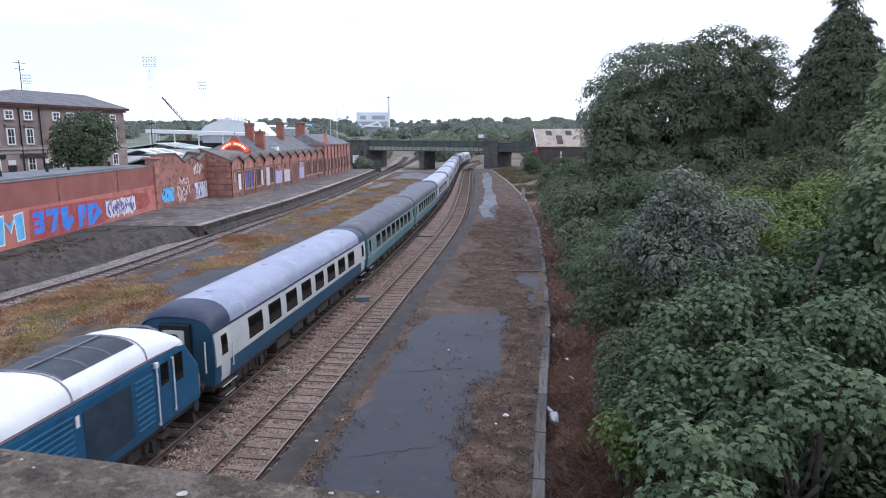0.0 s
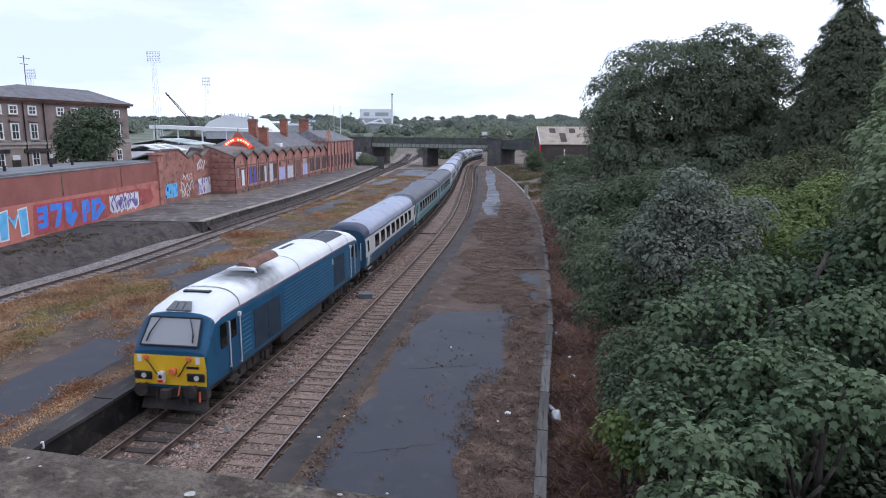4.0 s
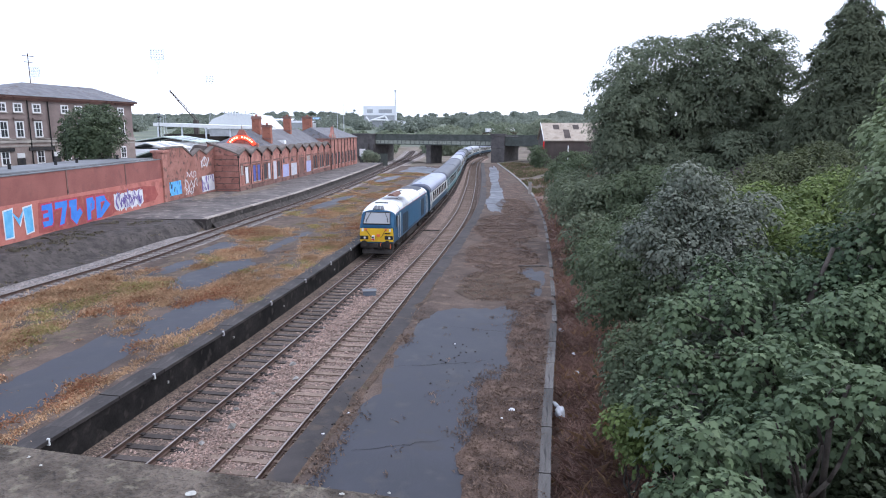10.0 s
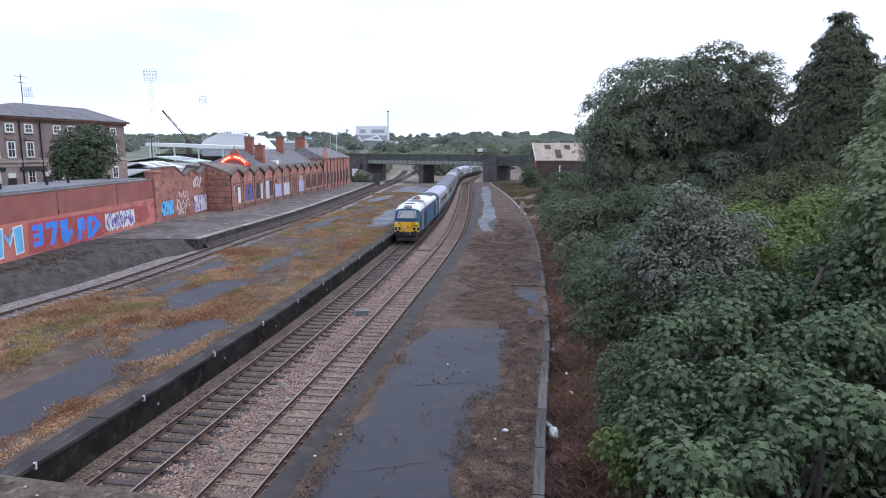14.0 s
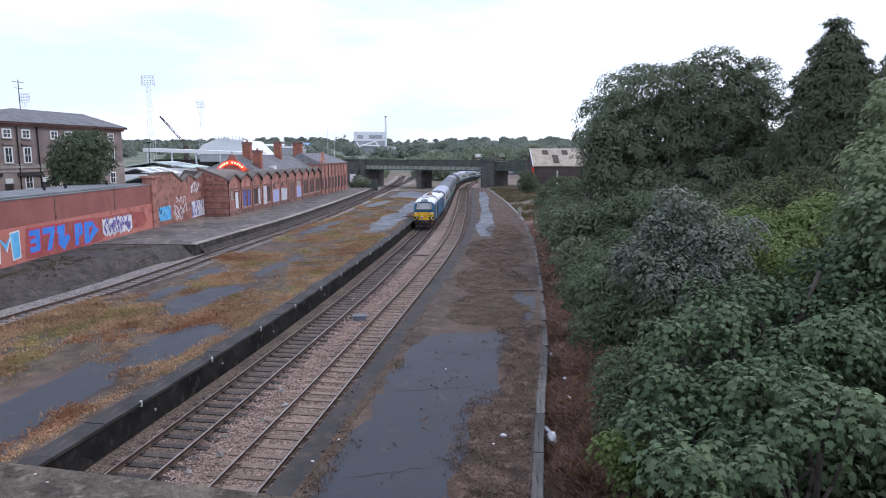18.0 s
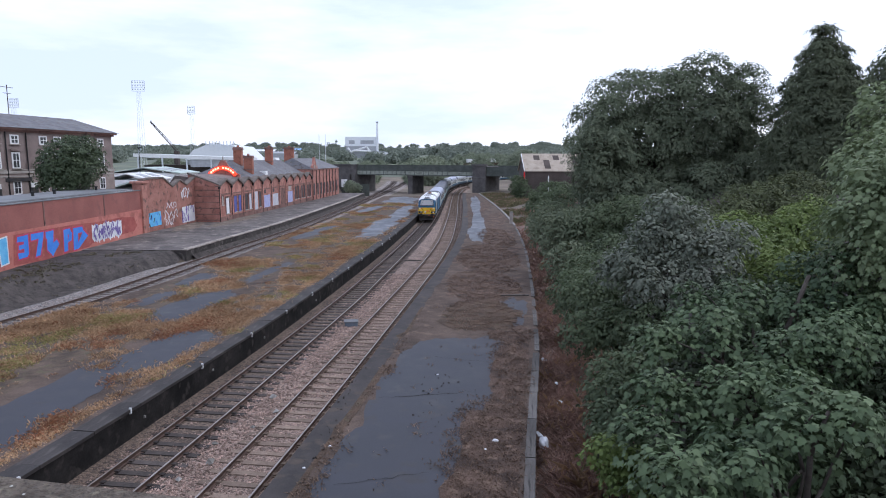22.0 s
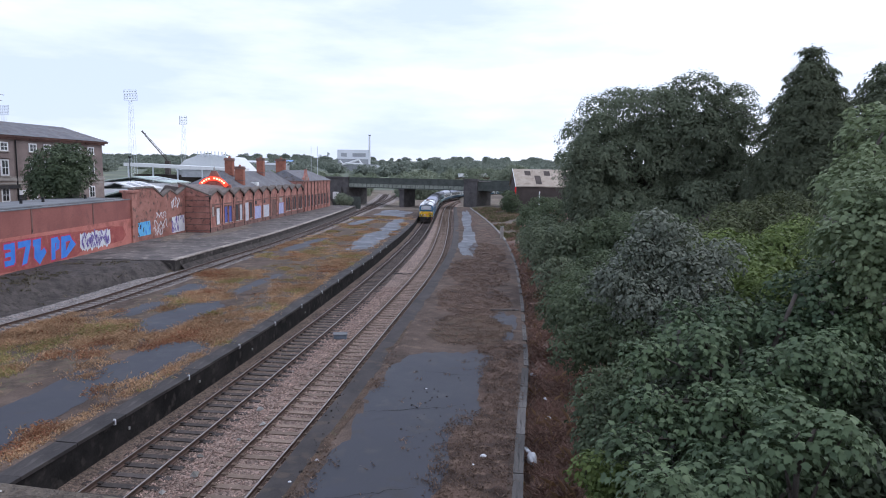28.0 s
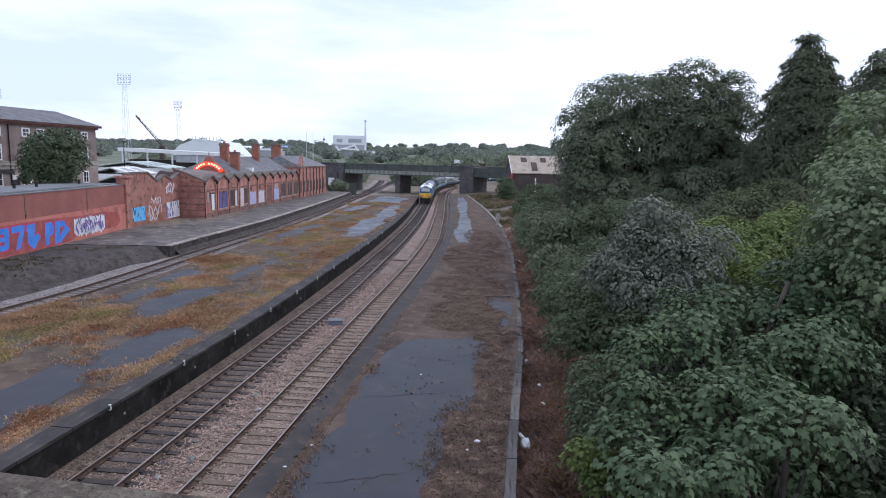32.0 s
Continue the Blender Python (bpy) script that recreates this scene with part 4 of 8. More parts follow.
chimney(-33.0, 139.6, 1.9, 1.2, 7.5, 12.0)
chimney(-33.8, 126.5, 1.3, 1.1, 7.5, 11.8)
chimney(-32.5, 108.7, 1.4, 1.0, 6.4, 10.1)
chimney(-34.8, 110.6, 1.3, 1.1, 6.8, 11.5)
bm = boxes((-33.6, -30.9, 113.5, 115.2, 7.2, 8.0))
skyl = thing("rooflight", "small white glazed rooflight on slates", "rooflight", at=pose(-32.2, 114.5, 7.0))
part("frame", boxes((-1.1, 1.1, -0.7, 0.7, -0.6, 0.45), bevel=0.05), M_white, skyl)
part("glazing", boxes((-0.95, 0.95, -0.55, 0.55, 0.45, 0.5)), M_felt, skyl)
# shaped gable with an arched red sign, behind the slates
M_sign_red = glow("red_sign_light", (1.0, 0.06, 0.02), 1.1)
M_sign_pale = glow("pale_sign_letters", (1.0, 0.62, 0.35), 1.4)
gable = thing("ornate_gable", "ornate brick gable with a finial", "gable", at=pose(-34.7, 102.4, 5.9))
part("brickwork", prism(bmesh.new(), [(-2.6, -1.0), (2.6, -1.0), (2.6, 1.2), (1.6, 1.7), (0.8, 2.6), (0.35, 3.4), (-0.35, 3.4), (-0.8, 2.6), (-1.6, 1.7), (-2.6, 1.2)], "y", 0, 0.4), M_brick, gable)
part("finial", tube(tube(bmesh.new(), (0, 0.2, 3.4), (0, 0.2, 3.75), 0.18, 0.1), (0, 0.2, 3.75), (0, 0.2, 4.1), 0.16, 0.02), M_stonework, gable)
sign = thing("arched_sign", "arched glowing red sign with pale lettering", "sign", at=pose(-34.75, 102.2, 7.45))
bm, words = bmesh.new(), (bmesh.new(), bmesh.new())
for k in range(12):
    a0, a1 = radians(150 - k * 10), radians(150 - (k + 1) * 10)
    for b_, r0, r1, y0 in ((bm, 2.1, 2.72, -0.12),):
        prism(b_, [(r0 * math.cos(a0), r0 * math.sin(a0) - 1.72), (r1 * math.cos(a0), r1 * math.sin(a0) - 1.72), (r1 * math.cos(a1), r1 * math.sin(a1) - 1.72), (r0 * math.cos(a1), r0 * math.sin(a1) - 1.72)], "y", y0, 0.0)
    if k not in (0, 5, 11):
        a0, a1 = a0 - 0.03, a1 + 0.03
        prism(words[k > 5], [(2.28 * math.cos(a0), 2.28 * math.sin(a0) - 1.72), (2.56 * math.cos(a0), 2.56 * math.sin(a0) - 1.72), (2.56 * math.cos(a1), 2.56 * math.sin(a1) - 1.72), (2.28 * math.cos(a1), 2.28 * math.sin(a1) - 1.72)], "y", -0.15, -0.12)
part("arch_panel", bm, M_sign_red, sign)
for bl in words:
    part("lettering", bl, M_sign_pale, sign)

# ---- the three-storey house ----
HO = pose(-45.7, 90, 0, 0, 0, 180 - 9.46)
house = thing("large_house", "three-storey brown brick building with white window surrounds and slate hip roof", "building", at=HO)
HL = 23.0
part("wall", boxes((0.0, 7.4, 0, HL, 7.85, 12.75)), M_house, house, "brown brick upper storeys")
part("ground_storey", boxes((-0.06, 7.4, -0.05, HL, 2.5, 7.85)), M_housestone, house, "pale banded stone ground floor")
part("string_course", boxes((-0.16, 0.0, -0.15, HL, 7.85, 8.15), (-0.12, 0.0, -0.1, HL, 7.45, 7.6), (-0.1, 0.0, -0.1, HL, 8.2, 8.3)), M_stonework, house)
part("eave_moulding", boxes((-0.55, 7.8, -0.55, HL + 0.4, 12.75, 12.98), (-0.25, 7.6, -0.25, HL + 0.2, 12.5, 12.75)), M_brick_dark, house)
bm = bmesh.new()
v = [bm.verts.new(p) for p in ((-0.7, -0.7, 12.98), (7.9, -0.7, 12.98), (7.9, HL + 0.5, 12.98), (-0.7, HL + 0.5, 12.98), (3.6, 2.7, 14.75), (3.6, 14.3, 14.75))]
for f in ((1, 0, 4), (3, 2, 5), (0, 3, 5, 4), (2, 1, 4, 5), (0, 1, 2, 3)):
    bm.faces.new([v[i] for i in f])
bmesh.ops.recalc_face_normals(bm, faces=bm.faces[:])
part("roof", bm, M_slate, house, "hipped slate roof")
M_pane = glass("grey_pane", (0.05, 0.055, 0.06), 0.1)


def house_window(s, z0, z1, w, hood=False):
    a = part("window", boxes((-0.07, 0.0, s - w / 2 - 0.2, s + w / 2 + 0.2, z0 - 0.12, z1 + 0.15)), M_white, house, "white painted window surround")
    part("pane", boxes((-0.085, -0.07, s - w / 2, s + w / 2, z0, z1)), M_pane, a)
    part("frame", boxes((-0.11, -0.085, s - 0.03, s + 0.03, z0, z1), (-0.11, -0.085, s - w / 2, s + w / 2, (z0 + z1) / 2 - 0.03, (z0 + z1) / 2 + 0.03)), M_white, a)
    part("sill", boxes((-0.18, 0.0, s - w / 2 - 0.3, s + w / 2 + 0.3, z0 - 0.22, z0 - 0.12)), M_stonework, a)
    if hood:
        part("hood", boxes((-0.22, 0.0, s - w / 2 - 0.35, s + w / 2 + 0.35, z1 + 0.3, z1 + 0.5)), M_house, a)


for s in (2.3, 4.8, 7.4, 10.0, 12.3, 16.5, 19.1, 21.2):
    house_window(s, 11.3, 12.05, 0.82)
    house_window(s, 8.55, 10.1, 0.75, True)
for s in (2.4, 10.2, 12.5, 16.6, 21.4):
    house_window(s, 5.6, 6.9, 0.8)
M_door = mat("dark_door", (0.03, 0.03, 0.035), (0.06, 0.055, 0.05), 2.0, 0.5)
for s in (14.2, 19.4, 5.5):
    d = part("door", boxes((-0.12, -0.04, s - 0.55, s + 0.55, 3.6, 6.2)), M_door, house, "dark panelled door")
    part("fanlight", boxes((-0.14, -0.08, s - 0.5, s + 0.5, 6.2, 6.75)), M_white, d)
for s in (14.9, 17.8):
    part("downpipe", tube(bmesh.new(), (-0.12, s, 3.0), (-0.12, s, 12.6), 0.07), M_black, house)
for a, b in ((14.6, 18.2), (20.2, 22.8)):
    part("fascia_board", boxes((-0.2, -0.06, a, b, 6.95, 7.35)), M_door, house, "dark shop fascia")
t = thing("television_aerial", "thin metal aerial mast on a roof", "aerial", at=HO @ pose(3.6, 13, 14.75))
bm = tube(bmesh.new(), (0, 0, -0.2), (0, 0, 3.4), 0.045)
tube(bm, (0, -0.9, 3.1), (0, 0.9, 3.1), 0.03)
tube(bm, (0, -0.6, 2.4), (0, 0.6, 2.4), 0.03)
part("mast", bm, M_rail, t)


# ---- far road bridge ----
far_bridge = thing("road_bridge", "old green-grey steel girder bridge on dark brick piers", "bridge", at=pose(-24.5, 195, 0, 0, 0, -26.7))
part("girder", boxes((-1.5, 36.7, 0.0, 0.35, 5.12, 6.1)), M_girder, far_bridge, "grey-green riveted girder")
bm = boxes((-1.7, 36.7, -0.12, 0.45, 6.1, 6.25), (-1.7, 36.7, -0.08, 0.4, 4.88, 5.12))
for k in range(25):
    box(bm, k * 1.5 + 0.2, k * 1.5 + 0.32, -0.09, 0.0, 5.12, 6.1)
part("flange", bm, M_bridge, far_bridge)
part("parapet", boxes((-1.7, 36.7, 0.0, 0.4, 6.25, 7.75), (-1.7, 36.7, -0.06, 0.46, 7.75, 7.9)), M_bridge, far_bridge, "black painted parapet")
part("deck", boxes((-7, 62, 0.35, 9.5, 5.4, 6.4)), M_bridge, far_bridge)
part("far_parapet", boxes((-7, 62, 9.5, 9.9, 4.9, 7.8)), M_bridge, far_bridge)
part("abutment", boxes((-9.5, -1.5, -0.5, 10, -0.5, 7.6), (-9.7, -1.3, -0.7, 0.4, 7.6, 8.0), bevel=0.04), M_bridge_brick, far_bridge, "soot-dark brick abutment")
part("pier", boxes((15.9, 17.4, 0.2, 7.0, -0.5, 4.9), (15.7, 17.6, 0.0, 7.2, 4.4, 4.88), bevel=0.04), M_bridge_brick, far_bridge, "dark brick pier")
part("pier", boxes((36.7, 40.6, -0.6, 9.8, -0.5, 7.6), (36.5, 40.8, -0.8, 0.4, 7.6, 8.2), (36.5, 40.8, -0.7, 9.9, 4.3, 4.7), bevel=0.04), M_bridge_brick, far_bridge, "tall dark brick pier with stone cap")
part("girder", boxes((40.6, 62, 0.0, 0.35, 5.0, 7.3), (40.6, 62, -0.1, 0.45, 7.3, 7.5)), M_bridge, far_bridge, "black plated girder")
for x0 in (-4.2, -2.2):
    part("column", boxes((x0, x0 + 0.7, -1.3, -0.6, -0.5, 5.0)), M_bridge_brick, far_bridge)
for a, b in ((-95, -7), (62, 125)):
    part("road_deck", boxes((a, b, 0.4, 9.7, 5.6, 6.4)), M_bridge, far_bridge, "road beyond the bridge")
for a, b in ((-95, -9.7), (62, 125)):
    part("approach_wall", boxes((a, b, 0.0, 0.4, -0.5, 7.25)), M_bridge_brick, far_bridge, "dark brick approach wall")

# ---- a white box van, its front along +x of the bridge ----
van = thing("box_van", "white box van driving over a bridge", "van")
part("box_body", boxes((-3.3, 1.6, -1.05, 1.05, 0.75, 3.55), bevel=0.06), M_white, van, "tall white cargo box")
bm = bmesh.new()
prism(bm, [(1.62, 0.55), (3.35, 0.55), (3.4, 1.35), (2.75, 1.55), (2.2, 2.35), (1.62, 2.4)], "y", -0.98, 0.98)
part("cab", bm, M_white, van)
part("fairing", prism(bmesh.new(), [(1.62, 2.4), (2.15, 2.42), (1.62, 3.3)], "y", -0.85, 0.85), M_white, van)
part("windscreen", prism(bmesh.new(), [(2.78, 1.58), (2.8, 1.62), (2.24, 2.33), (2.2, 2.32)], "y", -0.85, 0.85), glass("van_glass"), van)
for y in (-0.99, 0.99):
    part("side_window", boxes((1.75, 2.4, y - 0.01, y + 0.01, 1.55, 2.15)), glass("van_glass"), van)
for x in (-2.1, 2.5):
    for y in (-0.9, 0.9):
        part("wheel", tube(bmesh.new(), (x, y - 0.11, 0.34), (x, y + 0.11, 0.34), 0.34, None, 16), M_black, van)
part("chassis", boxes((-3.2, 3.2, -0.7, 0.7, 0.35, 0.75)), M_black, van)


# ---- the train ----
M_loco_blue = mat("loco_blue", (0.017, 0.082, 0.165), (0.024, 0.102, 0.195), 0.6, 0.38, 20.0, 0.02, c=(0.022, 0.07, 0.13))
M_loco_rib = mat("loco_blue_ribs", (0.04, 0.14, 0.25), (0.05, 0.17, 0.29), 0.6, 0.4, 20.0, 0.02)
M_loco_roof = mat("white_roof", (0.74, 0.76, 0.79), (0.84, 0.85, 0.87), 0.5, 0.4, 20.0, 0.02, c=(0.72, 0.74, 0.77))
M_rust = mat("rusty_silencer", (0.15, 0.075, 0.055), (0.24, 0.14, 0.11), 1.5, 0.8, 18.0, 0.2)
M_yellow = mat("warning_yellow", (0.78, 0.47, 0.02), (0.86, 0.54, 0.03), 1.5, 0.45, 20.0, 0.02)
M_orange = mat("orange_paint", (0.74, 0.17, 0.06), (0.8, 0.22, 0.08), 2.0, 0.5, 20.0, 0.02)
M_red = mat("red_paint", (0.6, 0.02, 0.02), (0.7, 0.03, 0.03), 2.0, 0.5, 20.0, 0.02)
M_under = mat("grimy_underframe", (0.035, 0.03, 0.028), (0.07, 0.06, 0.054), 1.5, 0.85, 20.0, 0.3)
M_mesh = mat("dark_grille", (0.035, 0.042, 0.055), (0.055, 0.065, 0.082), 2.0, 0.5, 60.0, 0.3)
M_sidemesh = mat("blue_black_grille", (0.02, 0.035, 0.055), (0.035, 0.055, 0.08), 2.0, 0.55, 60.0, 0.3)
M_wheel = mat("wheel_steel", (0.07, 0.06, 0.055), (0.13, 0.11, 0.10), 2.0, 0.6, 20.0, 0.1, metal=0.4)
M_cblue = mat("coach_blue", (0.020, 0.070, 0.125), (0.028, 0.088, 0.150), 0.7, 0.4, 20.0, 0.02, c=(0.025, 0.07, 0.11))
M_cgrey = mat("coach_pale_grey", (0.47, 0.49, 0.48), (0.56, 0.575, 0.565), 0.8, 0.45, 20.0, 0.02)
M_croof = mat("blue_grey_roof", (0.26, 0.285, 0.39), (0.35, 0.375, 0.48), 0.5, 0.35, 14.0, 0.05, c=(0.40, 0.42, 0.50))
M_cend = mat("dark_roof_dome", (0.035, 0.045, 0.08), (0.06, 0.07, 0.11), 0.5, 0.5, 14.0, 0.05)
M_teal = mat("coach_teal", (0.085, 0.20, 0.225), (0.11, 0.245, 0.27), 0.7, 0.4, 20.0, 0.02, c=(0.06, 0.19, 0.22))
M_teal_band = mat("coach_dark_teal", (0.15, 0.235, 0.25), (0.19, 0.28, 0.295), 0.7, 0.4, 20.0, 0.02)
M_troof = mat("dark_ribbed_roof", (0.055, 0.062, 0.085), (0.11, 0.115, 0.14), 0.5, 0.45, 14.0, 0.1, c=(0.17, 0.17, 0.19))
M_sroof = mat("silver_roof", (0.30, 0.32, 0.37), (0.42, 0.44, 0.48), 0.5, 0.35, 14.0, 0.05)
M_window = glass("dark_window", (0.012, 0.011, 0.010), 0.05)
# the sky's reflection is painted into the windscreen as a grey base colour
M_screen = glass("sky_grey_glass", (0.33, 0.335, 0.34), 0.05)
M_lamp = mat("lamp_lens", (0.6, 0.6, 0.58), (0.75, 0.75, 0.7), 2.0, 0.2, 20.0, 0.0)


def sooty_roof():
    """White roof paint with a black soot stain spread from the exhaust."""
    m = mat("sooty_white_roof", (0.74, 0.76, 0.79), (0.84, 0.85, 0.87), 0.5, 0.4, 20.0, 0.02, c=(0.72, 0.74, 0.77))
    n, l = m.node_tree.nodes, m.node_tree.links
    bs = n["Principled BSDF"]
    paint = bs.inputs["Base Color"].links[0].from_socket
    co = n.new("ShaderNodeTexCoord")
    mp = n.new("ShaderNodeMapping")
    mp.inputs["Location"].default_value = (-0.16, 1.33, -2.0)
    mp.inputs["Scale"].default_value = (0.5, 0.32, 0.52)
    gr = n.new("ShaderNodeVectorMath")
    gr.operation = "LENGTH"
    nz = n.new("ShaderNodeTexNoise")
    nz.inputs["Scale"].default_value, nz.inputs["Detail"].default_value = 2.2, 5.0
    ad = n.new("ShaderNodeMath")
    ad.operation, ad.inputs[1].default_value = "MULTIPLY_ADD", 0.45
    rp = n.new("ShaderNodeValToRGB")
    rp.color_ramp.elements[0].position, rp.color_ramp.elements[0].color = 0.50, (1, 1, 1, 1)
    rp.color_ramp.elements[1].position, rp.color_ramp.elements[1].color = 0.98, (0, 0, 0, 1)
    mx = n.new("ShaderNodeMixRGB")
    mx.inputs["Color2"].default_value = (0.02, 0.02, 0.022, 1)
    l.new(co.outputs["Object"], mp.inputs["Vector"])
    l.new(mp.outputs["Vector"], gr.inputs[0])
    l.new(co.outputs["Object"], nz.inputs["Vector"])
    l.new(nz.outputs["Fac"], ad.inputs[0])
    l.new(gr.outputs["Value"], ad.inputs[2])
    l.new(ad.outputs["Value"], rp.inputs["Fac"])
    l.new(rp.outputs["Color"], mx.inputs["Fac"])
    l.new(paint, mx.inputs["Color1"])
    l.new(mx.outputs["Color"], bs.inputs["Base Color"])
    return m


M_sooty = sooty_roof()


def loft(bm, rings, mi=0, caps=True):
    vs = [[bm.verts.new(p) for p in r] for r in rings]
    n = len(rings[0])
    for a, b in zip(vs, vs[1:]):
        for i in range(n - 1):
            bm.faces.new((a[i], b[i], b[i + 1], a[i + 1])).material_index = mi
    if caps:
        bm.faces.new(vs[0][::-1])
        bm.faces.new(vs[-1])
        for a, b in zip(vs, vs[1:]):
            bm.faces.new((a[-1], b[-1], b[0], a[0]))
    bmesh.ops.recalc_face_normals(bm, faces=bm.faces[:])
    return bm


def half_arc(w, z0, z1, n=6, pw=0.75):
    out = []
    for i in range(0, n + 1):
        a = math.pi / 2 * i / n
        out.append((w * math.cos(a) ** pw, z0 + (z1 - z0) * math.sin(a) ** 0.95))
    return out


def wheelset(parent, y, r=0.46):
    bm = bmesh.new()
    for x in (-0.75, 0.75):
        tube(bm, (x - 0.065, 0, 0), (x + 0.065, 0, 0), r, None, 20)
        tube(bm, (x - 0.09 if x > 0 else x + 0.09, 0, 0), (x - 0.06 if x > 0 else x + 0.06, 0, 0), r + 0.028, None, 20)
    tube(bm, (-0.95, 0, 0), (0.95, 0, 0), 0.08, None, 10)
    for k in range(4):
        a = k * math.pi / 2
        box(bm, 0.81, 0.835, math.cos(a) * 0.22 - 0.06, math.cos(a) * 0.22 + 0.06, math.sin(a) * 0.22 - 0.06, math.sin(a) * 0.22 + 0.06)
    ws = part("wheelset", bm, M_wheel, parent)
    ws.matrix_basis = pose(0, y, r)
    return ws


def bogie(parent, y, base=2.6, r=0.46):
    bm = bmesh.new()
    for x in (-1, 1):
        prism(bm, [(-base / 2 - 0.55, 0.62), (-base / 2 - 0.35, 0.78), (-0.5, 0.72), (0.5, 0.72), (base / 2 + 0.35, 0.78), (base / 2 + 0.55, 0.62), (base / 2 + 0.3, 0.5), (0.6, 0.38), (-0.6, 0.38), (-base / 2 - 0.3, 0.5)], "x", x * 1.0 - 0.06, x * 1.0 + 0.06)
        for yy in (-base / 2, base / 2):
            box(bm, x * 1.06 - 0.1, x * 1.06 + 0.1, yy - 0.17, yy + 0.17, 0.3, 0.66)
            tube(bm, (x * 1.08, yy - 0.42, 0.42), (x * 1.08, yy - 0.42, 0.74), 0.09, None, 8)
            tube(bm, (x * 1.08, yy + 0.42, 0.42), (x * 1.08, yy + 0.42, 0.74), 0.09, None, 8)
        tube(bm, (x * 1.02, -0.25, 0.45), (x * 1.02, -0.25, 0.85), 0.13, None, 8)
        tube(bm, (x * 1.02, 0.25, 0.45), (x * 1.02, 0.25, 0.85), 0.13, None, 8)
    box(bm, -1.0, 1.0, -0.3, 0.3, 0.5, 0.85)
    b = part("bogie", bm, M_under, parent, "grimy sprung bogie frame")
    b.matrix_basis = pose(0, y, 0)
    return b, [wheelset(b, -base / 2, r), wheelset(b, base / 2, r)]


def buffers(parent, y, d):
    for x in (-0.87, 0.87):
        bm = tube(bmesh.new(), (x, y, 1.05), (x, y + d * 0.38, 1.05), 0.11, None, 10)
        tube(bm, (x, y + d * 0.38, 1.05), (x, y + d * 0.44, 1.05), 0.23, None, 14)
        part("buffer", bm, M_under, parent)


def handrail(bm, x, y, z0, z1, out=0.06, r=0.022):
    s = 1 if x > 0 else -1
    tube(bm, (x + s * out, y, z0), (x + s * out, y, z1), r, None, 6)
    for z in (z0 + 0.03, z1 - 0.03):
        tube(bm, (x, y, z), (x + s * out, y, z), r, None, 6)


# -- locomotive; its nose points along -y, towards the camera --
loco = thing("diesel_locomotive", "blue diesel locomotive with white roof, yellow nose and ribbed sides", "locomotive")
W = 1.34


def loco_ring(y, w, top, cant):
    half = [(w * 0.97, 1.02), (w, 1.25), (w, cant - 0.15), (w * 0.975, cant)] + half_arc(w * 0.95, cant + 0.03, top, 6, 0.7)[0:]
    return [(x, y, z) for x, z in half] + [(-x, y, z) for x, z in half[-2::-1]]


stations = [(-9.42, W * 0.96, 2.3, 2.18), (-9.38, W * 0.98, 2.42, 2.22), (-8.72, W * 0.985, 3.38, 3.03), (-8.2, W * 0.995, 3.66, 3.14), (-7.4, W, 3.82, 3.19), (-6.6, W, 3.88, 3.2),
            (6.6, W, 3.88, 3.2), (7.4, W, 3.82, 3.19), (8.2, W * 0.995, 3.66, 3.14), (8.72, W * 0.985, 3.38, 3.03), (9.38, W * 0.98, 2.42, 2.22), (9.42, W * 0.96, 2.3, 2.18)]
part("body", loft(bmesh.new(), [loco_ring(*s) for s in stations]), M_loco_blue, loco)


def roof_ring(y, w, top, cant, g=0.014):
    half = half_arc(w * 0.958 + g, cant + 0.02, top + g, 6, 0.7)
    return [(x, y, z) for x, z in half] + [(-x, y, z) for x, z in half[-2::-1]]


for y0, y1 in ((-8.66, -6.87), (-6.83, -0.82), (-0.78, 3.83), (6.82, 8.66)):
    ys_ = [y0] + [s[0] for s in stations if y0 < s[0] < y1] + [y1]
    rr = []
    for y in ys_:
        w, top, cant = [float(np.interp(y, [s[0] for s in stations], [s[k] for s in stations])) for k in (1, 2, 3)]
        rr.append(roof_ring(y, w, top, cant))
    part("roof_panel", loft(bmesh.new(), rr, caps=False), M_sooty, loco, "white roof panel", smooth=True)
for y in (-6.85, -0.8, 3.85, 6.8):
    rr = [roof_ring(yy, W, 3.88 if abs(y) < 7 else 3.79, 3.2, 0.022) for yy in (y - 0.022, y + 0.022)]
    part("roof_joint", loft(bmesh.new(), rr, caps=False), M_under, loco)
rr = [roof_ring(yy, W, 3.88, 3.2, 0.010) for yy in (3.84, 6.82)]
part("roof_panel", loft(bmesh.new(), rr, caps=False), M_loco_roof, loco, "white roof panel", smooth=True)
rr = [roof_ring(yy, W, 3.88, 3.2, 0.020)[3:10] for yy in (3.95, 6.7)]
part("roof_grille", loft(bmesh.new(), rr, caps=False), M_mesh, loco, "dark mesh cooling grille across the roof", smooth=True)
bm = bmesh.new()
for y in (3.95, 4.85, 5.75, 6.68):
    top = 3.9
    ring = [(x, z) for x, z in half_arc(W * 0.96, 3.22, top, 6, 0.7)]
    ring = (ring + [(-x, z) for x, z in ring[-2::-1]])[3:10]
    for p, q in zip(ring, ring[1:]):
        tube(bm, (p[0], y, p[1]), (q[0], y, q[1]), 0.03, None, 5)
tube(bm, (0, 3.95, 3.93), (0, 6.7, 3.93), 0.03, None, 5)
for x in (-0.75, 0.75):
    tube(bm, (x, 3.95, 3.77), (x, 6.7, 3.77), 0.025, None, 5)
part("grille_guard", bm, M_felt, loco, "pale framing bars of the grille")
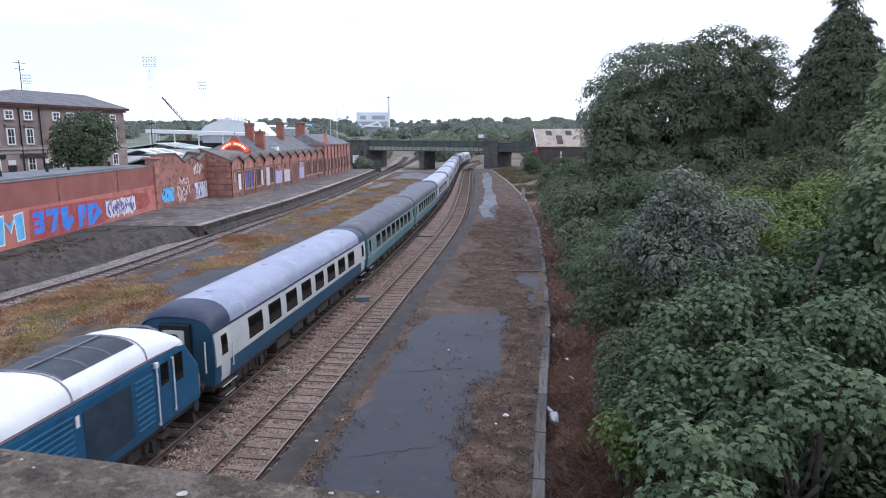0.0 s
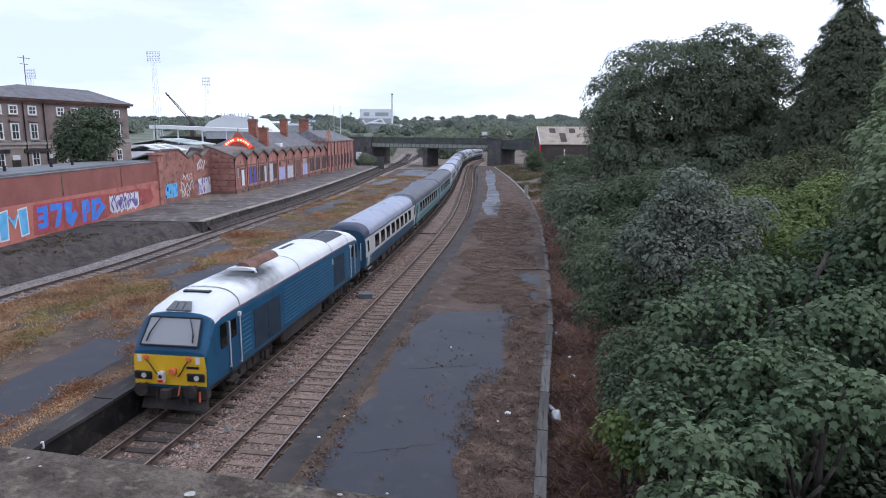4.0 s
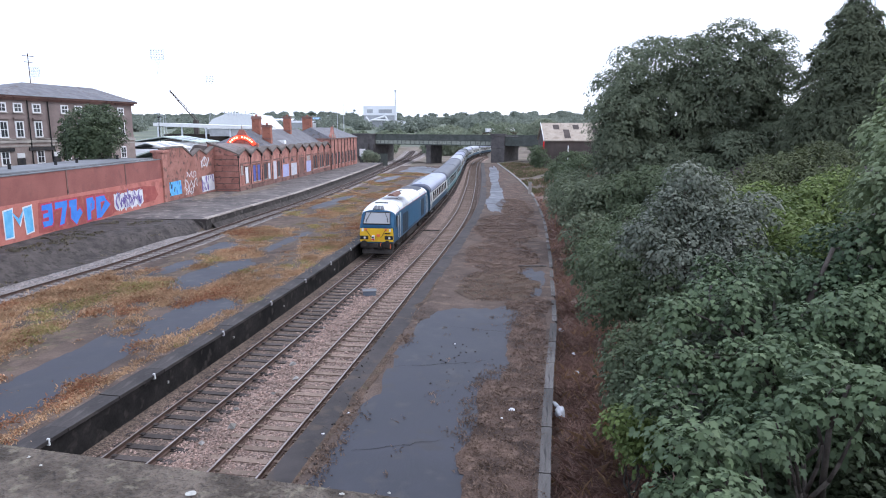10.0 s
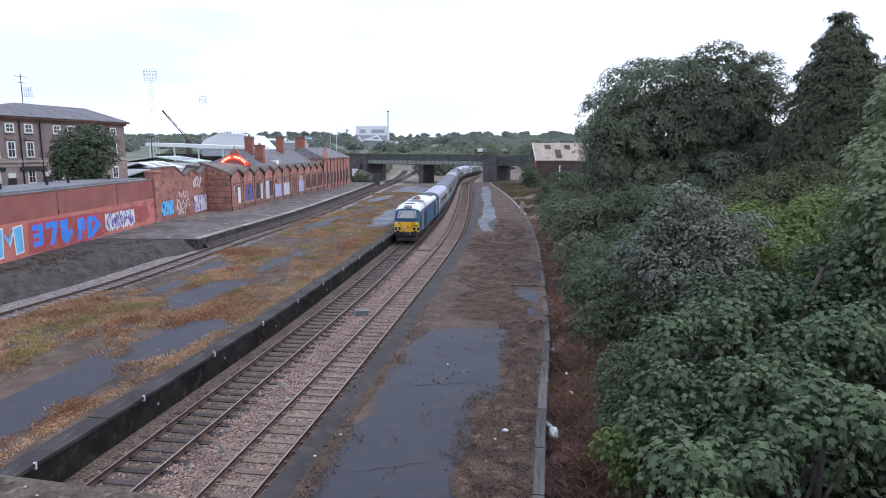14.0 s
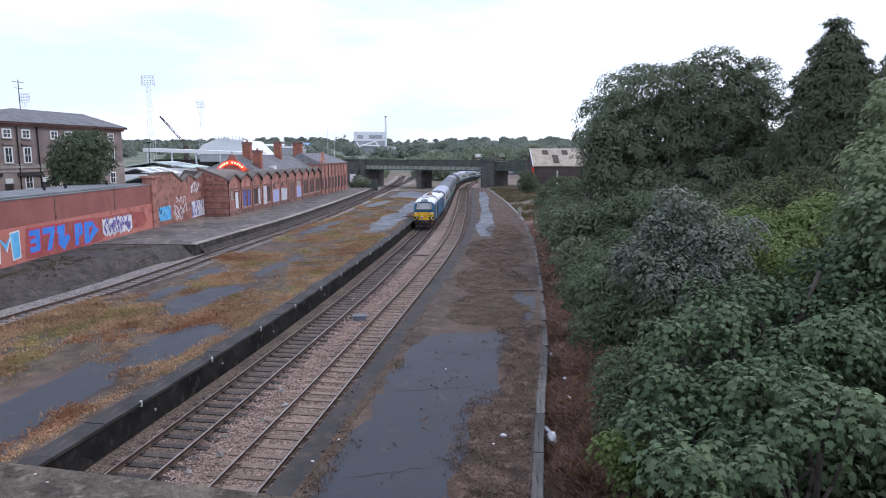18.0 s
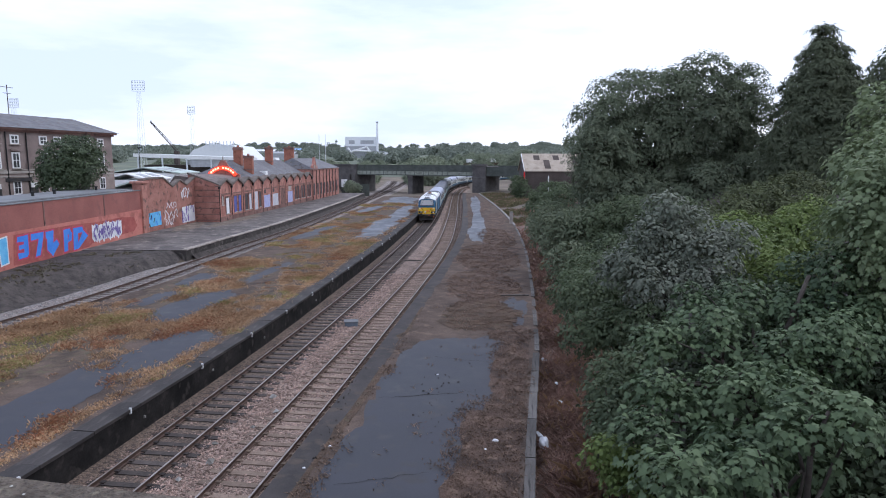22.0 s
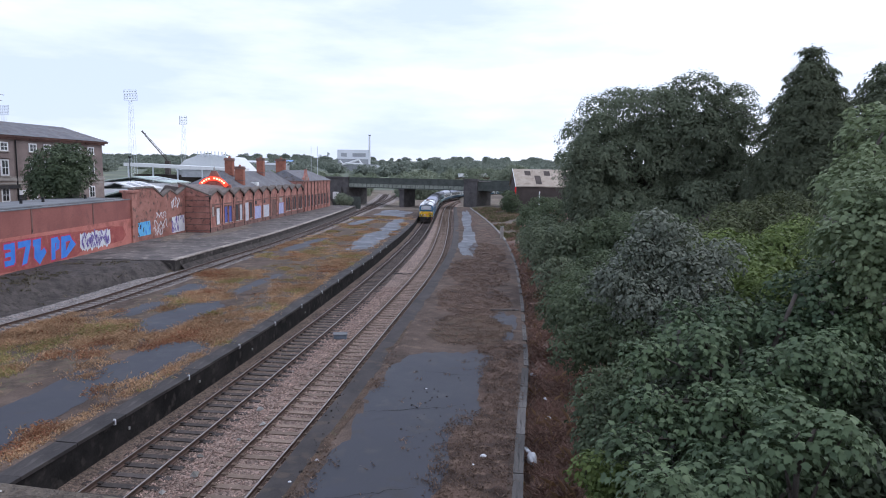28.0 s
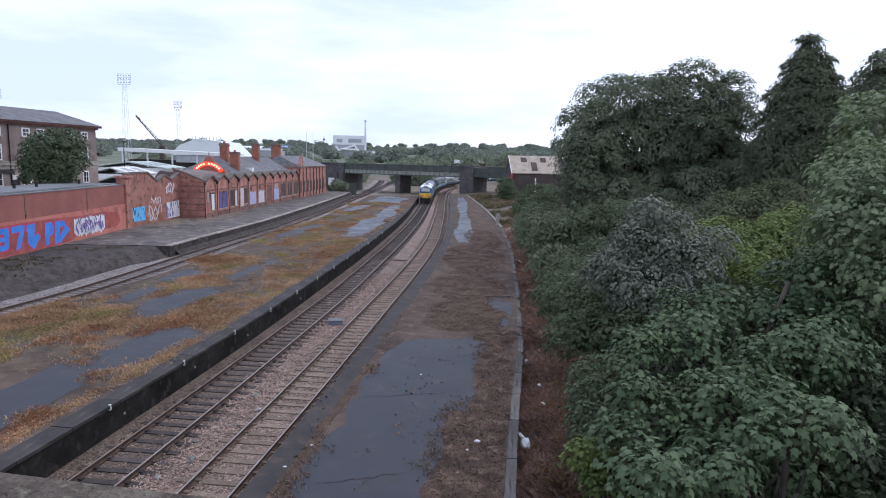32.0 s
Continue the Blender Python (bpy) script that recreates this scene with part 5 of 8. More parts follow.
part("exhaust_recess", boxes((0.2, 0.65, -4.2, -3.7, 3.72, 3.89)), M_black, loco, "black exhaust opening")
bm = tube(bmesh.new(), (0.0, -3.75, 3.80), (0.0, -0.85, 3.80), 0.36, None, 16)
part("silencer", bm, M_rust, loco, "brown rusty silencer drum", smooth=False)
part("exhaust_cowl", loft(bmesh.new(), [[(0.7 * math.cos(a) + 0.05 - 0.1 * k, -4.1 + 0.35 * k, 3.82 + 0.2 * math.sin(a) - 0.03 * k) for a in [math.pi * i / 8 for i in range(9)]] for k in (0, 1, 1.6)]), M_loco_roof, loco, "white cowl at the exhaust", smooth=False)
part("roof_vent", boxes((-0.5, 0.5, -7.5, -7.3, 3.80, 3.87)), M_black, loco)
part("roof_slot", boxes((-0.35, -0.15, 0.9, 2.4, 3.86, 3.905)), M_black, loco)
# cab front and its mirror at the rear
for e in (-1, 1):
    pl = part("nose_panel", loft(bmesh.new(), [[(x, e * 9.42 + e * d, z) for x, z in ((-1.27, 1.12), (1.27, 1.12), (1.29, 1.7), (1.25, 2.14), (-1.25, 2.14), (-1.29, 1.7))] for d in (-0.1, 0.03)]), M_yellow, loco, "yellow warning panel")
    bm = bmesh.new()
    v = [bm.verts.new(p) for p in ((-1.0, e * 9.385, 2.5), (1.0, e * 9.385, 2.5), (0.9, e * 8.86, 3.26), (-0.9, e * 8.86, 3.26))]
    bm.faces.new(v)
    bmesh.ops.recalc_face_normals(bm, faces=bm.faces[:])
    r_ = bmesh.ops.extrude_face_region(bm, geom=bm.faces[:])
    bmesh.ops.translate(bm, vec=(0, -e * 0.06, -0.05), verts=[q for q in r_["geom"] if isinstance(q, bmesh.types.BMVert)])
    ws = part("windscreen", bm, M_screen, loco, "large windscreen with the sky's reflection painted in as grey")
    bm = bmesh.new()
    for x in (-1.03, 1.03):
        tube(bm, (x, e * 9.41, 2.46), (x * 0.9, e * 8.86, 3.29), 0.03, None, 6)
    tube(bm, (-1.03, e * 9.41, 2.46), (1.03, e * 9.41, 2.46), 0.03, None, 6)
    tube(bm, (-0.93, e * 8.86, 3.29), (0.93, e * 8.86, 3.29), 0.03, None, 6)
    part("seal", bm, M_black, ws)
    for x in (-0.5, 0.55):
        bm = tube(bmesh.new(), (x, e * 8.93, 3.3), (x - 0.25 if x < 0 else x + 0.25, e * 9.24, 2.85), 0.02, None, 5)
        tube(bm, (x - 0.25 if x < 0 else x + 0.25, e * 9.24, 2.85), (x - 0.3 if x < 0 else x + 0.3, e * 9.4, 2.6), 0.03, None, 5)
        part("wiper", bm, M_black, ws)
    for x0, x1 in ((-0.40, -0.15), (-0.115, 0.115), (0.15, 0.40)):
        bm = bmesh.new()
        a = 0.08 if x0 > -0.2 and x0 < 0 else 0
        v = [bm.verts.new(p) for p in ((x0 - (0.06 if x0 < -0.3 else 0), e * 8.66, 3.45), (x1 + (0.06 if x1 > 0.3 else 0), e * 8.66, 3.45), (x1 - (0.08 if x1 > 0.3 else 0), e * 8.34, 3.68), (x0 + (0.08 if x0 < -0.3 else 0), e * 8.34, 3.68))]
        bm.faces.new(v)
        r_ = bmesh.ops.extrude_face_region(bm, geom=bm.faces[:])
        bmesh.ops.translate(bm, vec=(0, e * 0.02, 0.05), verts=[q for q in r_["geom"] if isinstance(q, bmesh.types.BMVert)])
        bmesh.ops.recalc_face_normals(bm, faces=bm.faces[:])
        part("marker_light", bm, M_felt, loco, "small grey brow window")
    for x in (-0.94, 0.94):
        hl = part("headlight_cluster", boxes((x - 0.31, x + 0.31, e * 9.5 - 0.04, e * 9.5 + 0.04, 1.3, 1.58), bevel=0.03), M_black, loco, "black headlight housing")
        part("lens", tube(bmesh.new(), (x + 0.05, e * 9.5, 1.44), (x + 0.05, e * 9.56, 1.44), 0.09, None, 12), M_lamp, hl)
    part("plate", boxes((-1.13, -0.98, e * 9.44 - 0.04, e * 9.44 + 0.04, 1.9, 2.12), (0.95, 1.1, e * 9.44 - 0.04, e * 9.44 + 0.04, 1.9, 2.12)), M_white, loco, "small white plates")
    part("number_bar", boxes((0.62, 1.05, e * 9.44 - 0.035, e * 9.44 + 0.035, 1.72, 1.8)), M_black, loco)
    for x in (-0.8, 0.72):
        part("lifting_hook", tube(bmesh.new(), (x, e * 9.44, 2.05), (x, e * 9.52, 2.05), 0.09, None, 10), M_orange, loco, "orange cable end")
        bm = bmesh.new()
        prev = (x, e * 9.52, 2.0)
        for k in range(1, 7):
            q = (x * (1 - k * 0.09), e * 9.52, 2.0 - 0.09 * k + 0.03 * math.sin(k))
            tube(bm, prev, q, 0.022, None, 5)
            prev = q
        part("cable", bm, M_black, loco)
    part("socket", boxes((0.02, 0.26, e * 9.5 - 0.07, e * 9.5 + 0.07, 1.5, 1.72), bevel=0.03), M_orange, loco, "orange jumper socket")
    part("buffer_beam", boxes((-1.25, 1.25, e * 9.25 - 0.15, e * 9.25 + 0.15, 0.62, 1.06), bevel=0.03), M_under, loco)
    buffers(loco, e * 9.38, e)
    part("snowplough", loft(bmesh.new(), [[(x, e * y, z) for y, z in ((9.15, 0.2), (9.42, 0.22), (9.2, 0.62), (9.1, 0.62))] for x in (-1.15, 1.15)]), M_under, loco)
    bm = tube(bmesh.new(), (0, e * 9.4, 0.95), (0, e * 9.75, 0.95), 0.08, None, 8)
    box(bm, -0.14, 0.14, e * 9.78 - 0.1, e * 9.78 + 0.1, 0.8, 1.08)
    for x in (-0.5, -0.3, 0.35, 0.55):
        tube(bm, (x, e * 9.42, 0.95), (x, e * 9.52, 0.72), 0.03, None, 6)
        tube(bm, (x, e * 9.52, 0.72), (x + 0.08, e * 9.48, 0.45), 0.03, None, 6)
    part("coupling", bm, M_under, loco)
    part("brake_hose", tube(bmesh.new(), (1.05, e * 9.5, 0.95), (1.05, e * 9.52, 0.6), 0.032, None, 8), M_orange, loco, "orange brake hose")
    part("brake_hose", tube(bmesh.new(), (0.35, e * 9.5, 1.1), (0.3, e * 9.54, 0.8), 0.028, None, 8), M_orange, loco, "orange brake hose")
bm = boxes((-0.33, -0.13, -9.66, -9.48, 1.25, 1.62), bevel=0.02)
tl = part("tail_lamp", bm, M_white, loco, "white portable tail lamp")
part("lens", tube(bmesh.new(), (-0.23, -9.68, 1.47), (-0.23, -9.64, 1.47), 0.07, None, 12), M_black, tl)
part("red_panel", boxes((-0.32, -0.14, -9.675, -9.655, 1.27, 1.36)), M_red, tl)
# sides
for s in (-1, 1):
    X = s * W

    def side(y0, y1, z0, z1, d=0.012):
        return (min(X, X + s * d), max(X, X + s * d), y0, y1, z0, z1)
    for e in (-1, 1):
        a, b = sorted((e * 8.45, e * 7.95))
        part("cab_side_window", boxes(side(a, b, 2.1, 2.95)), M_window, loco, "dark cab side window")
        a, b = sorted((e * 7.8, e * 7.17))
        dr = part("cab_door", boxes(side(a, b, 1.1, 3.0)), M_loco_blue, loco, "blue cab door")
        part("door_window", boxes(side(a + 0.12, b - 0.12, 2.25, 2.9, 0.022)), M_window, dr)
        bm = bmesh.new()
        handrail(bm, X, e * 7.88, 1.25, 2.95)
        part("handrail", bm, M_white, loco, "white grab rail")
        bm = bmesh.new()
        handrail(bm, X, e * 7.06, 1.15, 3.0)
        box(bm, *side(e * 7.06 - 0.07, e * 7.06 + 0.07, 2.9, 3.05, 0.09))
        part("handrail", bm, M_white, loco, "white grab rail")
        part("step", boxes(side(min(e * 7.8, e * 7.15), max(e * 7.8, e * 7.15), 0.62, 0.68, -0.25), side(e * 7.48 - 0.3, e * 7.48 + 0.3, 0.98, 1.03, 0.03)), M_under, loco)
        for k in range(9):
            a, b = sorted((e * 6.9, e * 6.1))
            part("louvre", boxes(side(a, b, 1.35 + k * 0.175, 1.40 + k * 0.175, 0.035)), M_loco_rib, loco)
    for a, b in ((-5.8, -4.55), (-4.5, -3.25)):
        part("side_grille", boxes(side(a, b, 1.2, 2.75)), M_sidemesh, loco, "dark side grille")
    part("side_grille", boxes(side(4.1, 5.95, 1.3, 2.85)), M_sidemesh, loco, "dark side grille")
    for k in range(11):
        part("side_rib", boxes(side(-2.9, 3.75, 1.32 + k * 0.155, 1.36 + k * 0.155, 0.035)), M_loco_rib, loco)
    part("cantrail_stripe", boxes(side(-8.4, 8.4, 3.19, 3.205, 0.004)), M_orange, loco, "thin orange line under the roof")
    part("data_panel", boxes(side(3.85, 3.97, 2.55, 2.85)), M_white, loco, "small white label")
part("fuel_tank", boxes((-1.15, 1.15, -2.6, 2.6, 0.28, 1.0), bevel=0.1), M_under, loco)
part("underframe", boxes((-1.2, 1.2, -9.1, 9.1, 0.85, 1.04)), M_under, loco)
WHEELS = []
for y in (-5.7, 5.7):
    b, w = bogie(loco, y, 2.8, 0.48)
    WHEELS += [(q, 0.48) for q in w]

# -- coaches --
COACHES = []
CW = 1.37


def coach_ring(y, w=CW, top=3.72, drop=0.0):
    half = [(w * 0.955, 1.0), (w * 0.99, 1.3), (w, 1.7), (w * 0.99, 2.3), (w * 0.955, 2.86)] + half_arc(w * 0.93, 2.93, top - drop, 6, 0.7)
    return [(x, y, z) for x, z in half] + [(-x, y, z) for x, z in half[-2::-1]]


def coach_x(z):
    return CW * float(np.interp(z, [1.0, 1.3, 1.7, 2.3, 2.86], [0.955, 0.99, 1.0, 0.99, 0.955]))


def side_panel(bm, s, y0, y1, z0, z1, d):
    """A panel that follows the curve of the coach side."""
    zs = np.unique(np.concatenate([[z0], [z for z in (1.3, 1.7, 2.3) if z0 < z < z1], [z1]]))
    rows = [[bm.verts.new((s * (coach_x(z) + dd), y, z)) for z in zs for y in (y0, y1)] for dd in (d, -0.02)]
    a = rows[0]
    for i in range(len(zs) - 1):
        f = (a[2 * i], a[2 * i + 1], a[2 * i + 3], a[2 * i + 2])
        bm.faces.new(f if s > 0 else f[::-1])
    b = rows[1]
    n = 2 * (len(zs) - 1)
    for p, q in ((0, 1), (1, n + 1), (n + 1, n), (n, 0)):
        bm.faces.new((a[p], b[p], b[q], a[q]))
    return bm


def coach(label, roof_m, body_m, band_m, stripe_m, ribs=False, dome_m=None):
    t = thing("railway_coach", label, "railway coach", group="coaches of the train")
    part("body", loft(bmesh.new(), [coach_ring(y, CW - (0.03 if abs(y) > 9.8 else 0), drop=d) for y, d in ((-9.95, 0.32), (-9.6, 0.1), (-8.6, 0.03), (8.6, 0.03), (9.6, 0.1), (9.95, 0.32))]), body_m, t)

    def rring(y, top, g=0.014):
        half = half_arc(CW * 0.938 + g, 2.93, top + g, 6, 0.7)
        return [(x, y, z) for x, z in half] + [(-x, y, z) for x, z in half[-2::-1]]
    part("roof", loft(bmesh.new(), [rring(-8.6, 3.72), rring(8.6, 3.72)], caps=False), roof_m, t, smooth=True)
    for e in (-1, 1):
        part("roof_dome", loft(bmesh.new(), [rring(e * 8.6, 3.72), rring(e * 9.1, 3.72), rring(e * 9.6, 3.69), rring(e * 9.9, 3.58), rring(e * 10.0, 3.45, -0.02)], caps=False), dome_m or roof_m, t, smooth=True)
        bm = boxes((-0.56, 0.56, e * 10.02 - 0.1, e * 10.02 + 0.1, 1.25, 3.2), bevel=0.03)
        gw = part("gangway", bm, M_black, t, "black corridor connection")
        part("gangway_door", boxes((-0.38, 0.38, e * 10.13 - 0.015, e * 10.13 + 0.015, 1.35, 3.0)), M_cgrey, gw, "pale corridor door")
        bm = bmesh.new()
        for x in (-1.05, 1.05):
            tube(bm, (x, e * 10.03, 1.5), (x, e * 10.03, 2.6), 0.025, None, 6)
        part("end_rails", bm, M_white, t, "white end grab rails")
        buffers(t, e * 9.98, e)
        part("headstock", boxes((-1.2, 1.2, e * 9.85 - 0.1, e * 9.85 + 0.1, 0.8, 1.05)), M_under, t)
        part("coupler", boxes((-0.15, 0.15, e * 10.1 - 0.25, e * 10.1 + 0.25, 0.82, 1.05)), M_under, t)
    for s in (-1, 1):
        if band_m:
            part("window_band", side_panel(bmesh.new(), s, -9.9, 9.9, 1.66, 2.85, 0.006), band_m, t, "pale window band")
        if stripe_m:
            part("waist_line", side_panel(bmesh.new(), s, -9.9, 9.9, 1.62, 1.72, 0.006), stripe_m, t, "white waist line")
            part("upper_line", side_panel(bmesh.new(), s, -9.9, 9.9, 2.72, 2.78, 0.006), stripe_m, t)
        part("gutter", side_panel(bmesh.new(), s, -9.9, 9.9, 2.86, 2.93, 0.022), M_cend, t, "dark rain gutter")
        for k in range(8):
            y = -6.65 + k * 1.9
            w = part("window", side_panel(bmesh.new(), s, y - 0.64, y + 0.64, 1.85, 2.68, 0.014), M_window, t, "dark coach window")
        for e in (-1, 1):
            d = part("door", side_panel(bmesh.new(), s, e * 9.25 - 0.33, e * 9.25 + 0.33, 1.05, 2.8, 0.009), band_m or body_m, t, "coach door")
            part("door_window", side_panel(bmesh.new(), s, e * 9.25 - 0.22, e * 9.25 + 0.22, 1.95, 2.65, 0.016), M_window, d)
            bm = bmesh.new()
            handrail(bm, s * CW * 0.985, e * 8.72, 1.35, 2.2, 0.05, 0.018)
            part("door_rail", bm, M_white, d)
            part("footboard", boxes((min(s * 1.1, s * 1.4), max(s * 1.1, s * 1.4), e * 9.1 - 0.55, e * 9.1 + 0.55, 0.82, 0.87), (min(s * 1.1, s * 1.4), max(s * 1.1, s * 1.4), e * 9.1 - 0.4, e * 9.1 + 0.4, 0.45, 0.49)), M_under, t)
            part("step_edge", boxes((min(s * 1.4, s * 1.42), max(s * 1.4, s * 1.42), e * 9.1 - 0.55, e * 9.1 + 0.55, 0.85, 0.875), (min(s * 1.4, s * 1.42), max(s * 1.4, s * 1.42), e * 9.1 - 0.4, e * 9.1 + 0.4, 0.475, 0.495)), M_cgrey, t, "white step edge")
        for y0, y1, z0 in ((-4.4, -2.9, 0.4), (-2.5, -1.2, 0.5), (-0.6, 0.5, 0.42), (0.9, 2.6, 0.48), (3.0, 4.5, 0.42)):
            part("equipment_box", boxes((min(s * 0.6, s * 1.22), max(s * 0.6, s * 1.22), y0, y1, z0, 0.95), bevel=0.03), M_under, t)
    part("solebar", boxes((-1.22, 1.22, -9.8, 9.8, 0.82, 1.02)), M_under, t)
    if ribs:
        for k in range(19):
            y = -8.8 + k * 0.98
            part("roof_rib", loft(bmesh.new(), [rring(y - 0.03, 3.72, 0.035), rring(y + 0.03, 3.72, 0.035)], caps=False), roof_m, t)
    else:
        for y in (-7.5, -2.5, 2.5, 7.5):
            part("roof_vent", boxes((-0.12, 0.12, y - 0.14, y + 0.14, 3.7, 3.765), bevel=0.03), roof_m, t)
    for y in (-7.1, 7.1):
        b, w = bogie(t, y, 2.6)
    COACHES.append(t)
    return t


c_blue = coach("blue and pale grey railway coach with a blue-grey roof", M_croof, M_cblue, M_cgrey, None, dome_m=M_cend)
c_teal = coach("teal railway coach with a dark ribbed roof and white lines", M_troof, M_teal, M_teal_band, M_cgrey, ribs=True)
COACHES.append(copy_thing(c_teal, Matrix()))
c_silver = coach("blue and grey railway coach with a silver-grey roof", M_sroof, M_cblue, M_cgrey, None, dome_m=M_cend)
for k in range(6):
    COACHES.append(copy_thing(c_silver if k % 2 else c_blue, Matrix()))
for c in COACHES[:3]:
    for b in c.children:
        if b.name.startswith("bogie"):
            WHEELS += [(w, 0.46) for w in b.children]


# ---- plants ----
def quad_mesh(name, verts, k, material):
    """A mesh of separate k-cornered faces from an array of corners."""
    n = len(verts) // k
    me = bpy.data.meshes.new(name)
    me.vertices.add(n * k)
    me.vertices.foreach_set("co", np.asarray(verts, np.float32).ravel())
    me.loops.add(n * k)
    me.loops.foreach_set("vertex_index", np.arange(n * k, dtype=np.int32))
    me.polygons.add(n)
    me.polygons.foreach_set("loop_start", np.arange(0, n * k, k, dtype=np.int32))
    me.polygons.foreach_set("loop_total", np.full(n, k, dtype=np.int32))
    me.materials.append(material)
    me.update()
    me.validate()
    return me


LEAF = np.array([(0, 0, 0), (0.33, 0.42, 0.05), (0, 1.0, -0.06), (-0.33, 0.42, 0.05)])
NEEDLE = np.array([(0, 0, 0), (0.15, 0.4, 0.03), (0, 1.0, -0.10), (-0.15, 0.4, 0.03)])
MAPLE = np.array([(0, 0, 0), (0.44, 0.10, -0.08), (0.32, 0.30, 0.03), (0.55, 0.66, -0.10), (0.27, 0.58, 0.03), (0.0, 1.05, -0.12),
                  (-0.27, 0.58, 0.03), (-0.55, 0.66, -0.10), (-0.32, 0.30, 0.03), (-0.44, 0.10, -0.08)])


def leaves(centres, normals, size, shape, rng, droop=0.5, vary=0.35, heading=None):
    """Leaf faces at the centres, facing roughly along the normals, each at its own turn and size."""
    n = len(centres)
    nr = normals + rng.normal(0, 0.24, (n, 3))
    nr /= np.linalg.norm(nr, axis=1)[:, None] + 1e-9
    d = rng.normal(0, 1, (n, 3)) + normals * 0.6 if heading is None else heading + rng.normal(0, 0.45, (n, 3))
    d[:, 2] -= droop
    d -= nr * np.sum(d * nr, axis=1)[:, None]
    d /= np.linalg.norm(d, axis=1)[:, None] + 1e-9
    r = np.cross(d, nr)
    sz = size * rng.uniform(1 - vary, 1 + vary, n)
    v = (r[:, None, :] * shape[None, :, :1] + d[:, None, :] * shape[None, :, 1:2] + nr[:, None, :] * shape[None, :, 2:3]) * sz[:, None, None] + centres[:, None, :]
    return v.reshape(-1, 3)


def unit(v):
    return v / (np.linalg.norm(v, axis=-1, keepdims=True) + 1e-9)


def boughs(rng, masses, size, count, gap=1.15, rise=0.8, inner=0.18, dome=0.5):
    """Leaf places, normals and headings on many small umbrella-shaped boughs, spread over the masses (x, y, z, rx, ry, rz) of a crown."""
    cs, ns, hs = [], [], []
    for x, y, z, rx, ry, rz in masses:
        area = 4 * math.pi * ((rx * ry) ** 1.6 / 3 + (rx * rz) ** 1.6 / 3 + (ry * rz) ** 1.6 / 3) ** (1 / 1.6)
        k = max(5, int(area / (size * size * gap)))
        i = np.arange(k) + 0.5
        th, ph = np.arccos(1 - 2 * i / k), math.pi * (1 + 5 ** 0.5) * i + rng.uniform(0, 6)
        u = unit(np.stack([np.cos(ph) * np.sin(th), np.sin(ph) * np.sin(th), np.cos(th)], 1) + rng.normal(0, 0.35 / math.sqrt(k) + 0.06, (k, 3)))
        u = u[(u[:, 2] > -0.55) | (rng.random(k) < 0.5)]
        k = len(u)
        rad = np.where(rng.random(k) < inner, rng.uniform(0.3, 0.75, k), rng.uniform(0.78, 1.1, k))
        c = np.array((x, y, z)) + u * rad[:, None] * np.array((rx, ry, rz))
        ax = unit(u * 0.6 + np.array((0, 0, rise)) + rng.normal(0, 0.16, (k, 3)))
        e1 = unit(np.cross(ax, rng.normal(0, 1, (k, 3))))
        e2 = np.cross(ax, e1)
        r = size * rng.uniform(0.55, 1.35, k)
        rho, an = np.sqrt(rng.random((k, count))), rng.uniform(0, 2 * math.pi, (k, count))
        lobes = 1 + 0.32 * np.sin(an * rng.integers(2, 5, (k, 1)) + rng.uniform(0, 6, (k, 1)))
        out = e1[:, None, :] * np.cos(an)[:, :, None] + e2[:, None, :] * np.sin(an)[:, :, None]
        lift = -dome * rho * rho + rng.normal(0, 0.11, (k, count))
        p = c[:, None, :] + (out * (rho * lobes)[:, :, None] + ax[:, None, :] * lift[:, :, None]) * r[:, None, None]
        cs.append(p.reshape(-1, 3))
        ns.append(unit(ax[:, None, :] + out * (0.75 * rho)[:, :, None]).reshape(-1, 3))
        hs.append(out.reshape(-1, 3))
    return np.concatenate(cs), np.concatenate(ns), np.concatenate(hs)


def clump_points(rng, blobs, per_m2, clump=0.5, inner=0.25, squash=0.6):
    """Points on the outsides of many small clumps that together fill uneven blobs (x, y, z, rx, ry, rz)."""
    cs, ns = [], []
    for x, y, z, rx, ry, rz in blobs:
        area = 4 * math.pi * ((rx * ry) ** 1.6 / 3 + (rx * rz) ** 1.6 / 3 + (ry * rz) ** 1.6 / 3) ** (1 / 1.6)
        k = max(6, int(area / (clump * clump * 1.6)))
        u = rng.normal(0, 1, (k, 3))
        u /= np.linalg.norm(u, axis=1)[:, None]
        rad = np.where(rng.random(k) < inner, rng.uniform(0.35, 0.8, k), rng.uniform(0.8, 1.1, k))
        cc = np.array((x, y, z)) + u * rad[:, None] * np.array((rx, ry, rz))
        cr = clump * rng.uniform(0.6, 1.5, k)
        m = max(4, int(per_m2 * clump * clump * 4))
        w = rng.normal(0, 1, (k, m, 3))
        w /= np.linalg.norm(w, axis=2)[:, :, None]
        q = w * (cr[:, None] * rng.uniform(0.05, 1.0, (k, m)) ** 0.55)[:, :, None]
        q[:, :, 2] = q[:, :, 2] * squash - 0.55 * np.sum(q[:, :, :2] * u[:, None, :2], axis=2)
        p = cc[:, None, :] + q
        nn = w * 0.95 + u[:, None, :] * 0.4 + np.array((0, 0, 0.4))
        cs.append(p.reshape(-1, 3))
        ns.append(nn.reshape(-1, 3))
    c, n = np.concatenate(cs), np.concatenate(ns)
    return c, n / np.linalg.norm(n, axis=1)[:, None]


